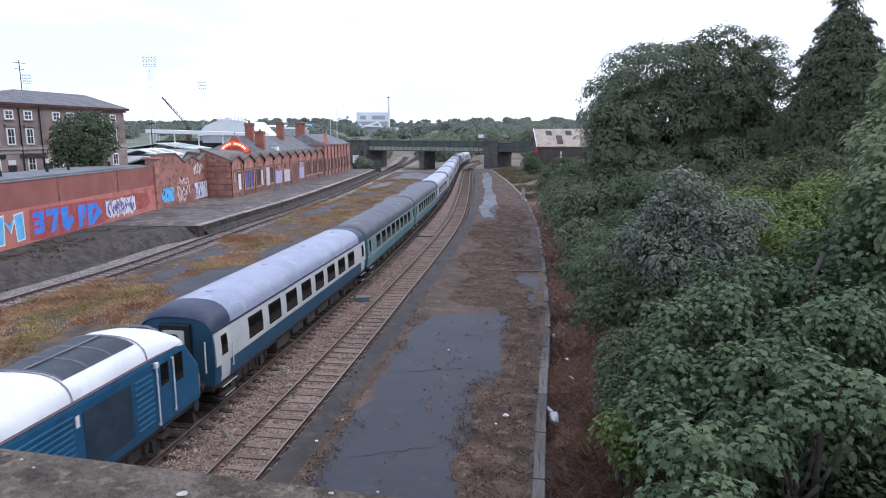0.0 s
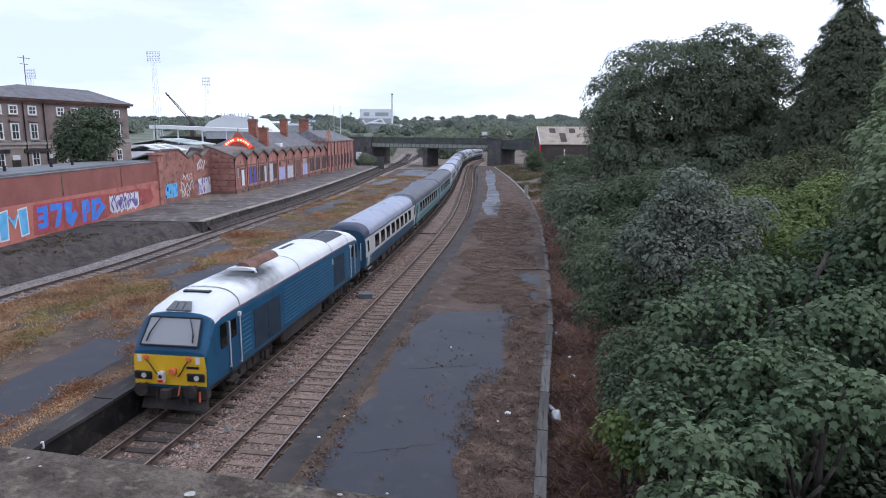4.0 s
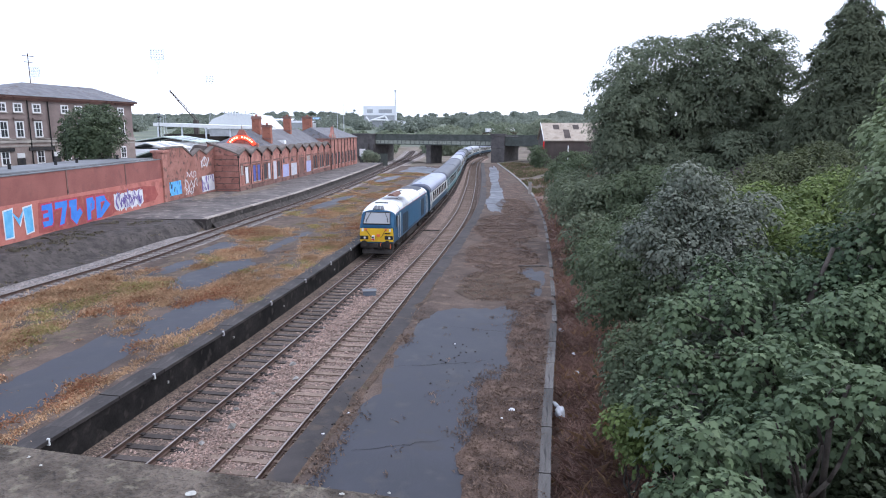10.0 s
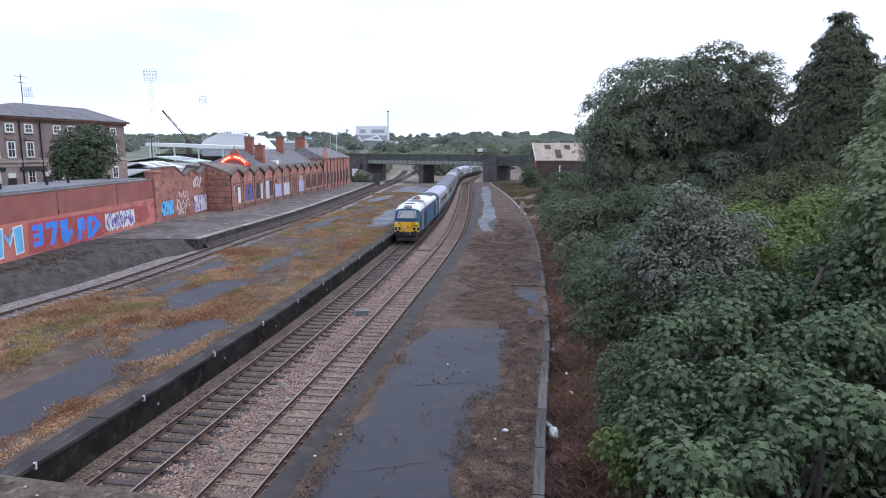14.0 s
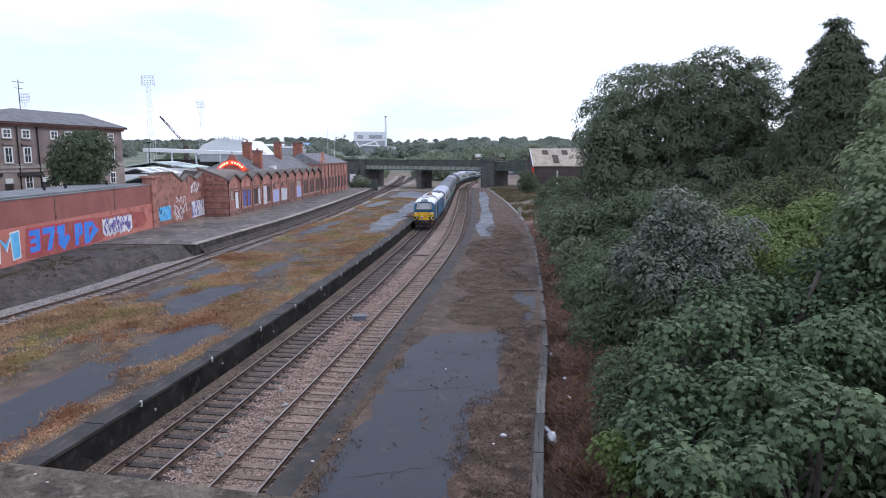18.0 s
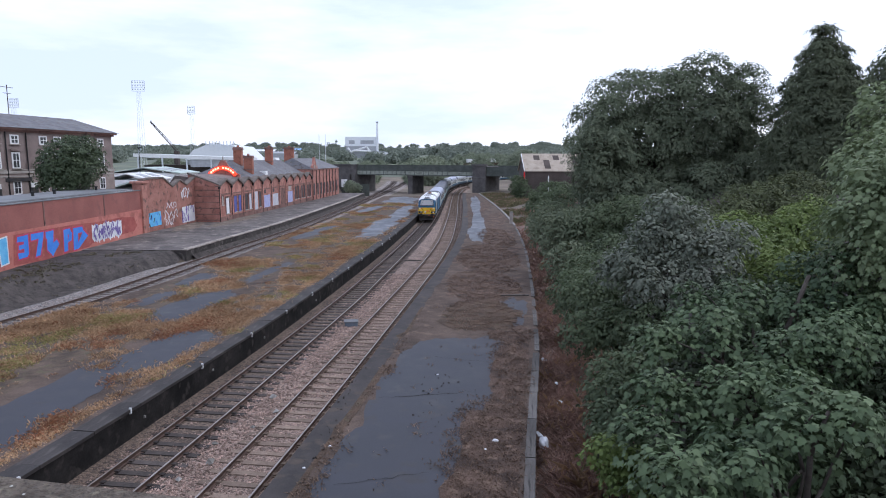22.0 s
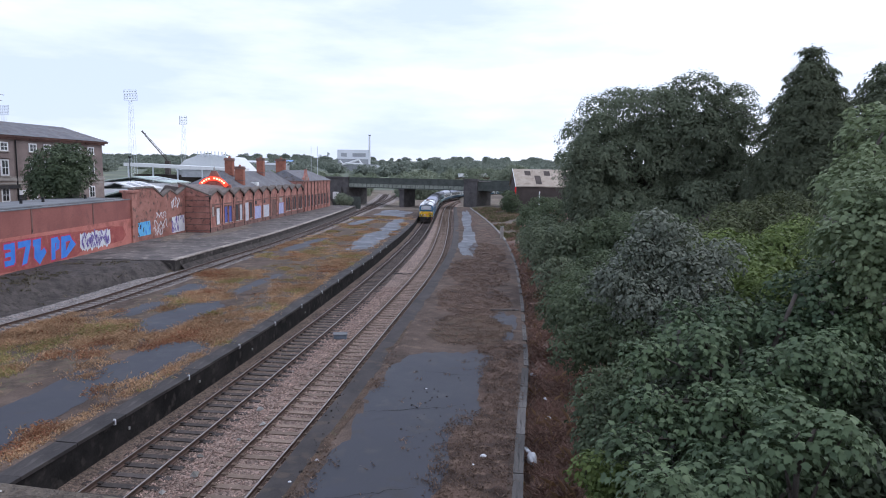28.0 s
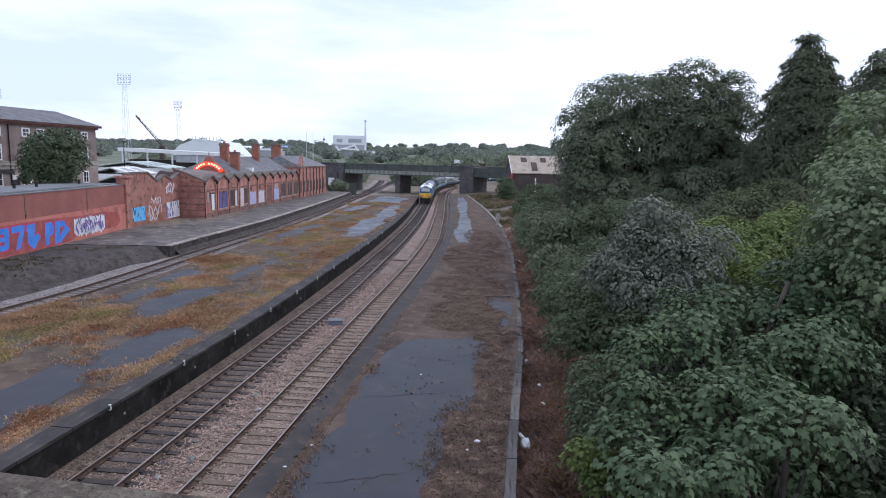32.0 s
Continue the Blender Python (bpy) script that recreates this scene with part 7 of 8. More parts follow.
while len(straw) + len(rust) + len(olive) < 16000:
    y = 12 + 118 * rng.random() ** 1.5
    l, r = c_right(y) - 0.6, a_edge(y) - 0.95
    x = l + (r - l) * rng.random()
    dens = noise.noise((x * 0.28, y * 0.16, 7)) + 0.75 * noise.noise((x * 1.3, y * 0.8, 2)) + 0.3 * noise.noise((x * 3.5, y * 2.6, 5))
    if x < -14.9 and 17 < y < 35:
        dens += 0.26
    strip = abs(x - (r - 0.35)) < 0.2 + 0.16 * noise.noise((y * 0.4, 0, 0)) and y < 60
    if not strip and (dens < 0.20 - 0.12 * rng.random() or not off_patch(x, y)):
        continue
    if y > 95 and dens < 0.25:
        continue
    z, s = bumpy(x, y), rng.uniform(0.4, 1.0) * min(1.35, 0.75 + 1.4 * max(0, dens))
    hue = noise.noise((x * 0.35, y * 0.22, 12)) + max(-0.1, (33 - y) * 0.012)
    (straw if strip or (-0.25 < hue < 0.2) else rust if hue >= 0.2 and rng.random() < 0.7 else olive if hue < -0.05 and rng.random() < 0.6 else straw).append((x, y, z, s * (0.7 if strip else 1)))
tufts("dead_grass", "dry straw-coloured grass on a disused platform", straw, 0.10, G_straw, 1, 14, 0.30, 0.022, 1.5)
tufts("rusty_weeds", "low rust-red weeds on a disused platform", rust, 0.10, G_rust, 2, 14, 0.30, 0.024, 1.5)
tufts("green_weeds", "yellowish green weeds on a disused platform", olive, 0.10, G_green, 3, 14, 0.30, 0.024, 1.5)
tall = [straw[k] for k in range(0, len(straw), 9)] + [rust[k] for k in range(0, len(rust), 7)]
tufts("dry_stems", "taller dry seed stems among low weeds", tall, 0.18, G_rust, 10, 4, 0.2, 0.010, 0.9)
# litter of dead stems and moss on the side platform
pts = []
while len(pts) < 4600:
    y = 11 + 70 * rng.random() ** 1.4
    l, r = b_edge(y) + 0.9, coping_x(y) - 0.15
    x = l + (r - l) * rng.random()
    near_moss = any(((x - cx) / rx) ** 2 + ((y - cy) / ry) ** 2 < 1.1 for cx, cy, rx, ry in ((-3.5, 20, 0.35, 6.5), (-2.3, 31, 0.4, 6), (1.55, 17, 1.45, 5.4), (2.9, 26.5, 0.8, 6.2), (3.5, 31.4, 1.1, 1.5), (2.2, 35.5, 2.1, 3.4), (2.8, 44, 2.4, 5.5), (4.0, 57, 2.6, 8), (6, 72, 1.8, 9)))
    if near_moss or rng.random() < 0.02:
        pts.append((x, y, bumpy(x, y) + 0.01, rng.uniform(0.4, 1.0)))
tufts("leaf_litter", "scattered dead stems and leaf litter", pts[::2], 0.08, G_litter, 4, 6, 0.16, 0.016, 1.8)
tufts("leaf_litter", "scattered dark dead stems and moss", pts[1::2], 0.08, G_litter, 5, 7, 0.16, 0.02, 1.8)
# rough weeds on the yard beyond the side platform
pts = []
while len(pts) < 3800:
    y = 88 + 78 * rng.random()
    x = coping_x(y) + 0.5 + (26 - 0.06 * y) * rng.random() ** 1.2
    if noise.noise((x * 0.22, y * 0.1, 15)) > -0.15:
        pts.append((x, y, ground_z(x, y) - 0.02, rng.uniform(0.5, 1.3)))
tufts("rough_weeds", "rough olive and brown weeds on waste ground", pts[::2], 0.45, G_yard, 14, 9, 0.35, 0.05, 1.1)
tufts("rough_weeds", "pale dry weeds on waste ground", pts[1::2], 0.35, G_brown, 15, 8, 0.35, 0.04, 1.2)
# brambles and dead weeds on the slope beyond the side platform
pts = []
while len(pts) < 4200:
    y = 8 + 75 * rng.random() ** 1.35
    x = coping_x(y) + 0.12 + rng.random() ** 0.8 * (2.2 + 0.05 * y)
    pts.append((x, y, ground_z(x, y) - 0.02, rng.uniform(0.5, 1.3)))
tufts("dead_brambles", "reddish brown dead brambles and weeds on a slope", pts, 0.22, G_brown, 6, 11, 0.25, 0.016, 1.4)
tufts("dead_brambles", "pale dry stems among dead weeds", pts[::7], 0.4, G_straw, 7, 4, 0.16, 0.012, 1.0)
# weeds and ivy on the soil by the red wall, and along the platform foot
pts = [(x, y, ground_z(x, y), rng.uniform(0.5, 1.2)) for x, y in ((TRACK_C.x_at(y) - 3.4 - 6.5 * rng.random(), y) for y in 32 + 28 * rng.random(700)) if noise.noise((x * 0.4, y * 0.3, 9)) > 0.05]
tufts("low_weeds", "sparse low brownish weeds on dark soil", pts, 0.14, leaf("dark_weeds", (0.09, 0.085, 0.05), (0.20, 0.165, 0.11)), 8, 9, 0.18, 0.03, 1.2)
pts = [(a_edge(y) + 0.12 + abs(rng.normal(0, 0.25)), y, -0.25, rng.uniform(0.4, 1.0)) for y in 12 + 70 * rng.random(2600) ** 1.2]
tufts("track_weeds", "brown dead weeds at the foot of a platform wall", pts, 0.12, G_litter, 9, 8, 0.16, 0.016, 1.2)


def stones(name, label, pts, size, material, seed):
    """Loose broken stones, each a small uneven octahedron."""
    rng = np.random.default_rng(seed)
    pts = np.asarray(pts)
    n = len(pts)
    o = np.array([(1, 0, 0), (-1, 0, 0), (0, 1, 0), (0, -1, 0), (0, 0, 1), (0, 0, -1)], float)
    sz = size * rng.uniform(0.5, 1.4, (n, 1, 1)) * rng.uniform(0.6, 1.2, (n, 6, 1))
    a = rng.uniform(0, 2 * np.pi, n)
    t = rng.uniform(-0.6, 0.6, n)
    ca, sa, ct, st = np.cos(a), np.sin(a), np.cos(t), np.sin(t)
    rot = np.stack([np.stack([ca, -sa * ct, sa * st], 1), np.stack([sa, ca * ct, -ca * st], 1), np.stack([np.zeros(n), st, ct], 1)], 1)
    v = np.einsum("nij,nkj->nki", rot, o[None] * sz * np.array((1, 0.8, 0.7))) + pts[:, None, :]
    f = np.array([(0, 2, 4), (2, 1, 4), (1, 3, 4), (3, 0, 4), (2, 0, 5), (1, 2, 5), (3, 1, 5), (0, 3, 5)])
    faces = (f[None] + (np.arange(n) * 6)[:, None, None]).reshape(-1, 3)
    me = bpy.data.meshes.new(name)
    me.from_pydata(v.reshape(-1, 3).tolist(), [], faces.tolist())
    me.materials.append(material)
    return tagged(new(name, me), label, "ballast", kind="stuff")


pts = []
for _ in range(30000):
    s = 11 + 44 * rng.random() ** 1.6
    o = rng.uniform(-1.3, 5.3)
    x, y, _h = TRACK_A.at(s, o)
    on_a = abs(o) < 0.70
    on_b = abs(o - 3.62) < 0.7
    if (on_a and rng.random() < 0.9) or (on_b and rng.random() < 0.6) or abs(abs(o) - 0.752) < 0.08:
        continue
    pts.append((x, y, -0.185))
stones("ballast_stones", "loose pinkish grey ballast stones between tracks", pts, 0.055, M_stone, 5)
pts = []
for _ in range(9000):
    s = 32 + 45 * rng.random() ** 1.5
    o = rng.uniform(-3.4, 2.6)
    x, y, _h = TRACK_C.at(s, o)
    pts.append((x, y, -0.19 - max(0, abs(o + 0.5) - 2.3) * 0.3))
stones("ballast_stones", "loose pale grey ballast stones", pts, 0.065, mat("pale_stone_bits", (0.20, 0.19, 0.185), (0.36, 0.34, 0.33), 2.0, 0.9, 40.0, 0.3, jitter=0.4, island=True), 6)
stones("ballast_lumps", "larger pale stones on the ballast", [(*TRACK_A.at(s, o)[:2], -0.15) for s, o in ((19, 1.5), (20.2, 1.9), (21.5, 1.4), (23, 2.1), (19.8, 2.6), (26, 1.7), (31, 1.3), (24.5, 2.4))], 0.16, M_concrete, 7)

# cracks across the smooth asphalt
M_crack = mat("crack_dirt", (0.012, 0.011, 0.011), (0.03, 0.026, 0.024), 3.0, 0.95)
rc = random.Random(17)
for x0, y0, x1, y1, w in ((-2.3, 22.6, 1.4, 23.3, 0.035), (-2.9, 16.2, -0.4, 17.0, 0.025), (-0.6, 27.6, 2.0, 26.9, 0.025), (-14.9, 30.5, -13.0, 30.0, 0.03), (-14.2, 36.0, -13.6, 39.5, 0.02)):
    bm = bmesh.new()
    prev, n = None, 16
    for i in range(n + 1):
        k = i / n
        x, y = x0 + (x1 - x0) * k + rc.gauss(0, 0.05), y0 + (y1 - y0) * k + rc.gauss(0, 0.05)
        d = Vector((x1 - x0, y1 - y0)).normalized()
        ww = 0.55 * w * (0.25 + 0.75 * math.sin(math.pi * k)) * rc.uniform(0.6, 1.3)
        cur = [bm.verts.new((x - s_ * d.y * ww, y + s_ * d.x * ww, bumpy(x, y) + 0.017)) for s_ in (-1, 1)]
        if prev:
            bm.faces.new((prev[0], cur[0], cur[1], prev[1]))
        prev = cur
    tagged(part("asphalt_crack", bm, M_crack), "dark jagged crack across worn asphalt", "crack", kind="structure")
# dark lumps of moss along the edge of the asphalt
pts = [(b_edge(y) + 0.75 + abs(rng.normal(0, 0.3)), y, PLAT + 0.01) for y in 13 + 40 * rng.random(140) ** 1.3]
stones("moss_lumps", "dark lumps of moss and rubble on asphalt", pts, 0.032, M_debris, 12)

# grey box between the tracks
tb = thing("trackside_box", "small flat blue-grey equipment box between tracks", "equipment box", at=pose(-5.4, 37.2, -0.2, 0, 0, 8))
part("casing", boxes((-0.38, 0.38, -0.28, 0.28, 0, 0.26), bevel=0.02), mat("blue_grey_paint", (0.13, 0.16, 0.20), (0.18, 0.21, 0.25), 2.0, 0.5), tb)
part("lid", boxes((-0.42, 0.42, -0.32, 0.32, 0.26, 0.31), bevel=0.015), M_felt, tb)
cb = thing("cable_loop", "short black cable lying on ballast", "cable", at=pose(*TRACK_A.at(62, 1.9)[:2], -0.12))
bm = bmesh.new()
for k in range(8):
    tube(bm, (-0.7 + k * 0.2, 0.1 * math.sin(k), 0.03 * (k % 2)), (-0.5 + k * 0.2, 0.1 * math.sin(k + 1), 0.03 * ((k + 1) % 2)), 0.04, None, 6)
part("cable", bm, M_black, cb)
# white marker posts along the island platform's edge
for k in range(13):
    y = 16.5 + 4.9 * k
    mp = thing("edge_marker", "short white marker peg on a platform edge", "marker", group="platform edge markers", at=pose(a_edge(y) + 0.03, y, PLAT + 0.03))
    part("peg", boxes((-0.03, 0.05, -0.03, 0.03, -0.16, 0.05), bevel=0.006), M_white, mp)
for y, z in ((22.2, 0.35), (27.2, 0.42), (32.8, 0.30), (41.8, 0.3)):
    pl = thing("wall_plate", "small white plate on a black platform wall", "plate", group="platform wall plates", at=pose(a_edge(y) + 0.03, y, z, 0, 0, -7))
    part("plate", boxes((-0.02, 0.02, -0.045, 0.045, -0.04, 0.05)), M_concrete, pl)
bs = thing("blue_sheet", "crumpled blue plastic sheet on ballast", "plastic sheet", at=pose(-23.4, 37.6, -0.27))
bm = bmesh.new()
bmesh.ops.create_grid(bm, x_segments=10, y_segments=8, size=0.7)
for v in bm.verts:
    v.co.z = 0.06 + 0.06 * noise.noise((v.co.x * 3, v.co.y * 3, 1))
    v.co.x *= 1.3 + 0.2 * noise.noise((v.co.y * 2, 0, 3))
part("sheet", bm, mat("blue_plastic", (0.06, 0.22, 0.55), (0.10, 0.30, 0.65), 3.0, 0.4), bs)
# litter by the coping
bg = thing("plastic_bag", "half-full white plastic bag lying on weeds", "plastic bag", at=pose(coping_x(19.6) + 0.32, 19.6, 0.58))
bm = bmesh.new()
bmesh.ops.create_icosphere(bm, subdivisions=3, radius=0.2)
for v in bm.verts:
    k = 1 + 0.3 * noise.noise(v.co * 9)
    v.co = Vector((v.co.x * k * 0.8, v.co.y * k * 1.5, max(-0.12, v.co.z * k)))
part("bag", bm, M_gwhite, bg, smooth=True)
bm = bmesh.new()
for k in range(3):
    tube(bm, (-0.05 * k, 0.3, 0.08), (-0.12 - 0.05 * k, 0.48 + 0.03 * k, 0.18), 0.035, 0.012, 6)
part("knotted_neck", bm, M_gwhite, bg)
for x, y, w in ((coping_x(28.6) + 0.3, 28.6, 0.16), (coping_x(25) + 0.8, 25.0, 0.10), (coping_x(22.9) + 0.9, 22.9, 0.12), (1.65, 19.0, 0.09), (-0.2, 25.2, 0.05), (1.3, 18.4, 0.05), (-3.9, 17.2, 0.05), (-3.4, 18.6, 0.05)):
    z = PLAT if x < coping_x(y) else ground_z(x, y) + 0.12
    sc = thing("paper_scrap", "crumpled scrap of white paper litter", "litter", group="litter scraps", at=pose(x, y, z, 0, 0, x * 40))
    bm = bmesh.new()
    bmesh.ops.create_icosphere(bm, subdivisions=2, radius=w)
    for v in bm.verts:
        v.co *= 1 + 0.45 * noise.noise(v.co * 20 + Vector((x, y, 0)))
        v.co.z = max(-0.02, v.co.z * 0.6)
    part("paper", bm, M_gwhite, sc)
st = thing("timber_batten", "pale timber batten lying across a platform", "batten", at=pose(4.6, 40.3, PLAT + 0.04, 0, 0, 2))
part("batten", boxes((-0.9, 0.9, -0.05, 0.05, 0, 0.07), bevel=0.01), M_edge_worn, st)
# cracked dark clods on the asphalt
pts = [(rng.normal(0.3, 1.0), rng.normal(22.3, 2.2), PLAT + 0.02) for _ in range(46)] + [(-3.6 + rng.normal(0, 0.2), 14 + 14 * rng.random(), PLAT + 0.03) for _ in range(60)]
stones("dark_clods", "small dark clods of moss on asphalt", pts, 0.045, M_soil, 11)
# concrete post and pipe at the end of the coping
cp = thing("concrete_post", "short white concrete post at a platform edge", "post", at=pose(9.3, 87.5, -0.2))
part("post", boxes((-0.2, 0.2, -0.2, 0.2, 0, 2.6), bevel=0.03), M_stonework, cp)
part("cap", boxes((-0.24, 0.24, -0.24, 0.24, 2.6, 2.7)), M_concrete, cp)
pp = thing("pale_kerb", "long pale concrete kerb leading to a bridge", "kerb")
part("kerb", sweep(bmesh.new(), COPING, COPING.s_at(84), COPING.s_at(164), [(-0.11, PLAT - 0.1), (-0.11, PLAT + 0.12), (0.11, PLAT + 0.12), (0.11, PLAT - 0.1)], 2.0), M_concrete, pp)
# lichen on the near parapet
rl = random.Random(9)
for k in range(46):
    x, y, w = rl.uniform(-0.95, 0.5), -rl.uniform(0.005, 0.30), rl.choice((0.002, 0.003, 0.004, 0.006))
    bm = bmesh.new()
    n = 14
    c = bm.verts.new((x, y, 9.1045))
    ring = [bm.verts.new((x + w * (1 + 0.5 * noise.noise((math.cos(a) * 2, math.sin(a) * 2, k * 3.1))) * math.cos(a) * 1.3, y + w * (1 + 0.5 * noise.noise((math.cos(a) * 2, math.sin(a) * 2, k * 3.1 + 9))) * math.sin(a), 9.1025)) for a in [2 * math.pi * i / n for i in range(n)]]
    for i in range(n):
        bm.faces.new((c, ring[i], ring[(i + 1) % n]))
    part("lichen", bm, M_lichen, parapet)


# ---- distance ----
# far leaves are paled: distance haze is put into their base colours
L_hazed = leaf("hazed_wood_leaves", (0.165, 0.195, 0.14), (0.31, 0.345, 0.24), 0.85, 0.4)
L_hazed2 = leaf("hazed_pale_leaves", (0.18, 0.21, 0.15), (0.34, 0.37, 0.265), 0.85, 0.4)
L_hazed_hill = leaf("hazed_hill_leaves", (0.19, 0.22, 0.185), (0.32, 0.35, 0.285), 0.9, 0.4)


def clear_of_tracks(x, y):
    for l, h in ((TRACK_A, 9), (TRACK_B, 8), (TRACK_C, 8)):
        if y < 400:
            i = int(np.argmin((l.p[:, 0] - x) ** 2 + (l.p[:, 1] - y) ** 2))
            if math.hypot(l.p[i, 0] - x, l.p[i, 1] - y) < h:
                return False
    return True


def wood(name, label, spots, leaf_size, per, material, seed, clump, spread=(0.34, 0.6)):
    rng = np.random.default_rng(seed)
    blobs = []
    for x, y, h in spots:
        z = ground_z(x, y)
        w = h * rng.uniform(*spread)
        blobs.append((x, y, z + h * 0.55, w, w, h * 0.48))
        blobs.append((x + rng.normal(0, w * 0.6), y - w * 0.4, z + h * 0.38, w * 0.8, w * 0.8, h * 0.36))
    c, n = clump_points(rng, blobs, per, clump, 0.1)
    ob = new(name, quad_mesh(name, leaves(c, n, leaf_size, LEAF, rng), 4, material))
    return tagged(ob, label, "woodland", kind="stuff")


rng = np.random.default_rng(77)
spots = []
while len(spots) < 330:
    y = 232 + 210 * rng.random()
    x = rng.uniform(-0.45, 0.42) * y
    if clear_of_tracks(x, y) and not (x < -45 and y < 330):
        spots.append((x, y, rng.uniform(3.6, 8.6) * (1 + (y - 232) / 600) * (0.72 if x < -12 else 1.0)))
wood("far_woodland", "belt of green trees behind a bridge, haze put into the leaf colour", spots[::2], 0.9, 3.2, L_hazed, 1, 1.5)
wood("far_woodland", "belt of mixed green trees behind a bridge, haze put into the leaf colour", spots[1::2], 0.9, 3.2, L_hazed2, 2, 1.5)
spots = []
while len(spots) < 1000:
    y = 520 + 2300 * rng.random() ** 0.8
    x = rng.uniform(-0.75, 0.6) * y
    if noise.noise((x * 0.012, y * 0.004, 6)) > -0.12:
        spots.append((x, y, rng.uniform(4, 9.5) * (1 + y / 2800)))
wood("hillside_trees", "distant trees and hedgerows on low hills, haze put into the leaf colour", spots, 2.6, 0.3, L_hazed_hill, 3, 3.2, (0.5, 1.1))
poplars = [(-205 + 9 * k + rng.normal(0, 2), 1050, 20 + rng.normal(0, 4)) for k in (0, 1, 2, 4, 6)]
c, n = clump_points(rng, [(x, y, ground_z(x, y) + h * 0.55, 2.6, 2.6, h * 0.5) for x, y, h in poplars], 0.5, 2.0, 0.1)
tagged(new("poplar_row", quad_mesh("poplar_row", leaves(c, n, 1.8, LEAF, rng), 4, L_hazed_hill)), "row of slim poplars on the skyline, haze put into the leaf colour", "woodland", kind="stuff")
# trees and shrubs near the bridge share the haze-paled leaf colours
crown_tree("roadside_tree", "large rounded green tree beyond a bridge", (31, 250, gz(31, 250)), 0.4, [(31, 250, 8.5, 6, 5, 5.0), (27, 250, 6, 4, 4, 4), (36, 252, 7, 4, 4, 4)], 0.55, L_hazed2, 41, bough=1.1, count=24)
crown_tree("roadside_tree", "green tree beside a bridge abutment, in a haze-paled leaf colour", (14.5, 228, gz(14.5, 228)), 0.3, [(14.5, 235, 8, 4, 4, 4.2)], 0.55, L_hazed, 42, bough=1.1, count=24)
crown_tree("shrub", "grey-green shrub against a bridge pier", (20.5, 171, gz(20.5, 171)), 0.1, [(20.5, 168, 2.6, 2.4, 2.4, 2.6), (23, 166, 2.2, 2.4, 2.4, 2.2)], 0.4, L_hazed2, 43, bough=0.7, count=22, category="shrub")
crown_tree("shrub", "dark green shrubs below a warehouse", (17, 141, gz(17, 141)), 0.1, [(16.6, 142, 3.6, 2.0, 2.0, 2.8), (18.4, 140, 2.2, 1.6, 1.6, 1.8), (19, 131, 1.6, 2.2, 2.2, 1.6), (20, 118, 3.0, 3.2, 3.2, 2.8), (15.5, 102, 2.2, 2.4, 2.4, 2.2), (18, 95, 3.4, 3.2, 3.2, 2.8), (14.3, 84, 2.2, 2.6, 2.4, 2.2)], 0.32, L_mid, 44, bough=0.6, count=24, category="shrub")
crown_tree("house_tree", "rounded dark green street tree before a brick building", (-41.5, 72.5, 2.6), 0.3, [(-41.5, 72.5, 9.0, 3.3, 3.3, 3.0), (-42.2, 72, 7.6, 2.6, 2.8, 1.9), (-41.0, 74, 10.3, 2.0, 2.0, 1.9)], 0.24, leaf("street_tree_leaves", (0.055, 0.078, 0.045), (0.14, 0.175, 0.095)), 45, bough=0.6, count=40, limbs=8)
crown_tree("young_tree", "dark tree on the upper bank behind a conifer", (33.5, 50, gz(33.5, 50)), 0.2, [(36, 52, 14.5, 2.6, 2.6, 3.4), (38.5, 54, 16.5, 3, 3, 3.2)], 0.3, L_conifer, 46, bough=0.7, count=40)

# warehouse right of the bridge
M_tan = mat("tan_roof_sheets", (0.36, 0.30, 0.24), (0.46, 0.39, 0.32), 0.4, 0.8, 6.0, 0.1, c=(0.30, 0.25, 0.20))
M_dwall = mat("dark_brown_wall", (0.065, 0.052, 0.048), (0.10, 0.08, 0.072), 0.4, 0.85, 6.0, 0.1)
wh = thing("warehouse", "warehouse with a tan sheeted roof and dark walls", "building", at=pose(18.6, 146, -0.4, 0, 0, 1))
part("wall", boxes((0, 24, 0, 11.6, 0, 7.3)), M_dwall, wh, "dark brown wall")
part("roof", prism(bmesh.new(), [(-0.4, 7.25), (5.8, 11.1), (12.0, 7.25), (12.0, 7.42), (5.8, 11.3), (-0.4, 7.45)], "x", -0.3, 24.3), M_tan, wh)
part("gable_wall", prism(bmesh.new(), [(0, 7.2), (11.6, 7.2), (5.8, 11.0)], "x", 0.0, 0.3), M_dwall, wh)
part("bargeboard", prism(bmesh.new(), [(-0.45, 7.2), (5.8, 11.1), (5.8, 11.4), (-0.45, 7.5)], "x", -0.42, -0.3), M_white, wh, "white painted bargeboard")
part("red_post", boxes((-0.5, -0.2, -0.4, -0.1, 5.6, 7.2)), M_red, wh)
for x0, k0, k1 in ((2.3, 0.62, 0.88), (6.8, 0.62, 0.88), (4.4, 0.12, 0.6), (11, 0.4, 0.8), (16, 0.3, 0.7)):
    y0, y1 = -0.4 + 6.2 * k0, -0.4 + 6.2 * k1
    z0, z1 = 7.45 + 3.85 * k0, 7.45 + 3.85 * k1
    part("rooflight", prism(bmesh.new(), [(y0, z0), (y1, z1), (y1, z1 + 0.05), (y0, z0 + 0.05)], "x", x0, x0 + 1.35), M_dwall, wh, "dirty brown rooflight")
gt = thing("yard_barrier", "white post and rail barrier in a yard", "barrier", at=pose(23.1, 142, ground_z(23.1, 142)))
part("post", boxes((-0.11, 0.11, -0.11, 0.11, 0, 6.0 - ground_z(23.1, 142))), M_white, gt)
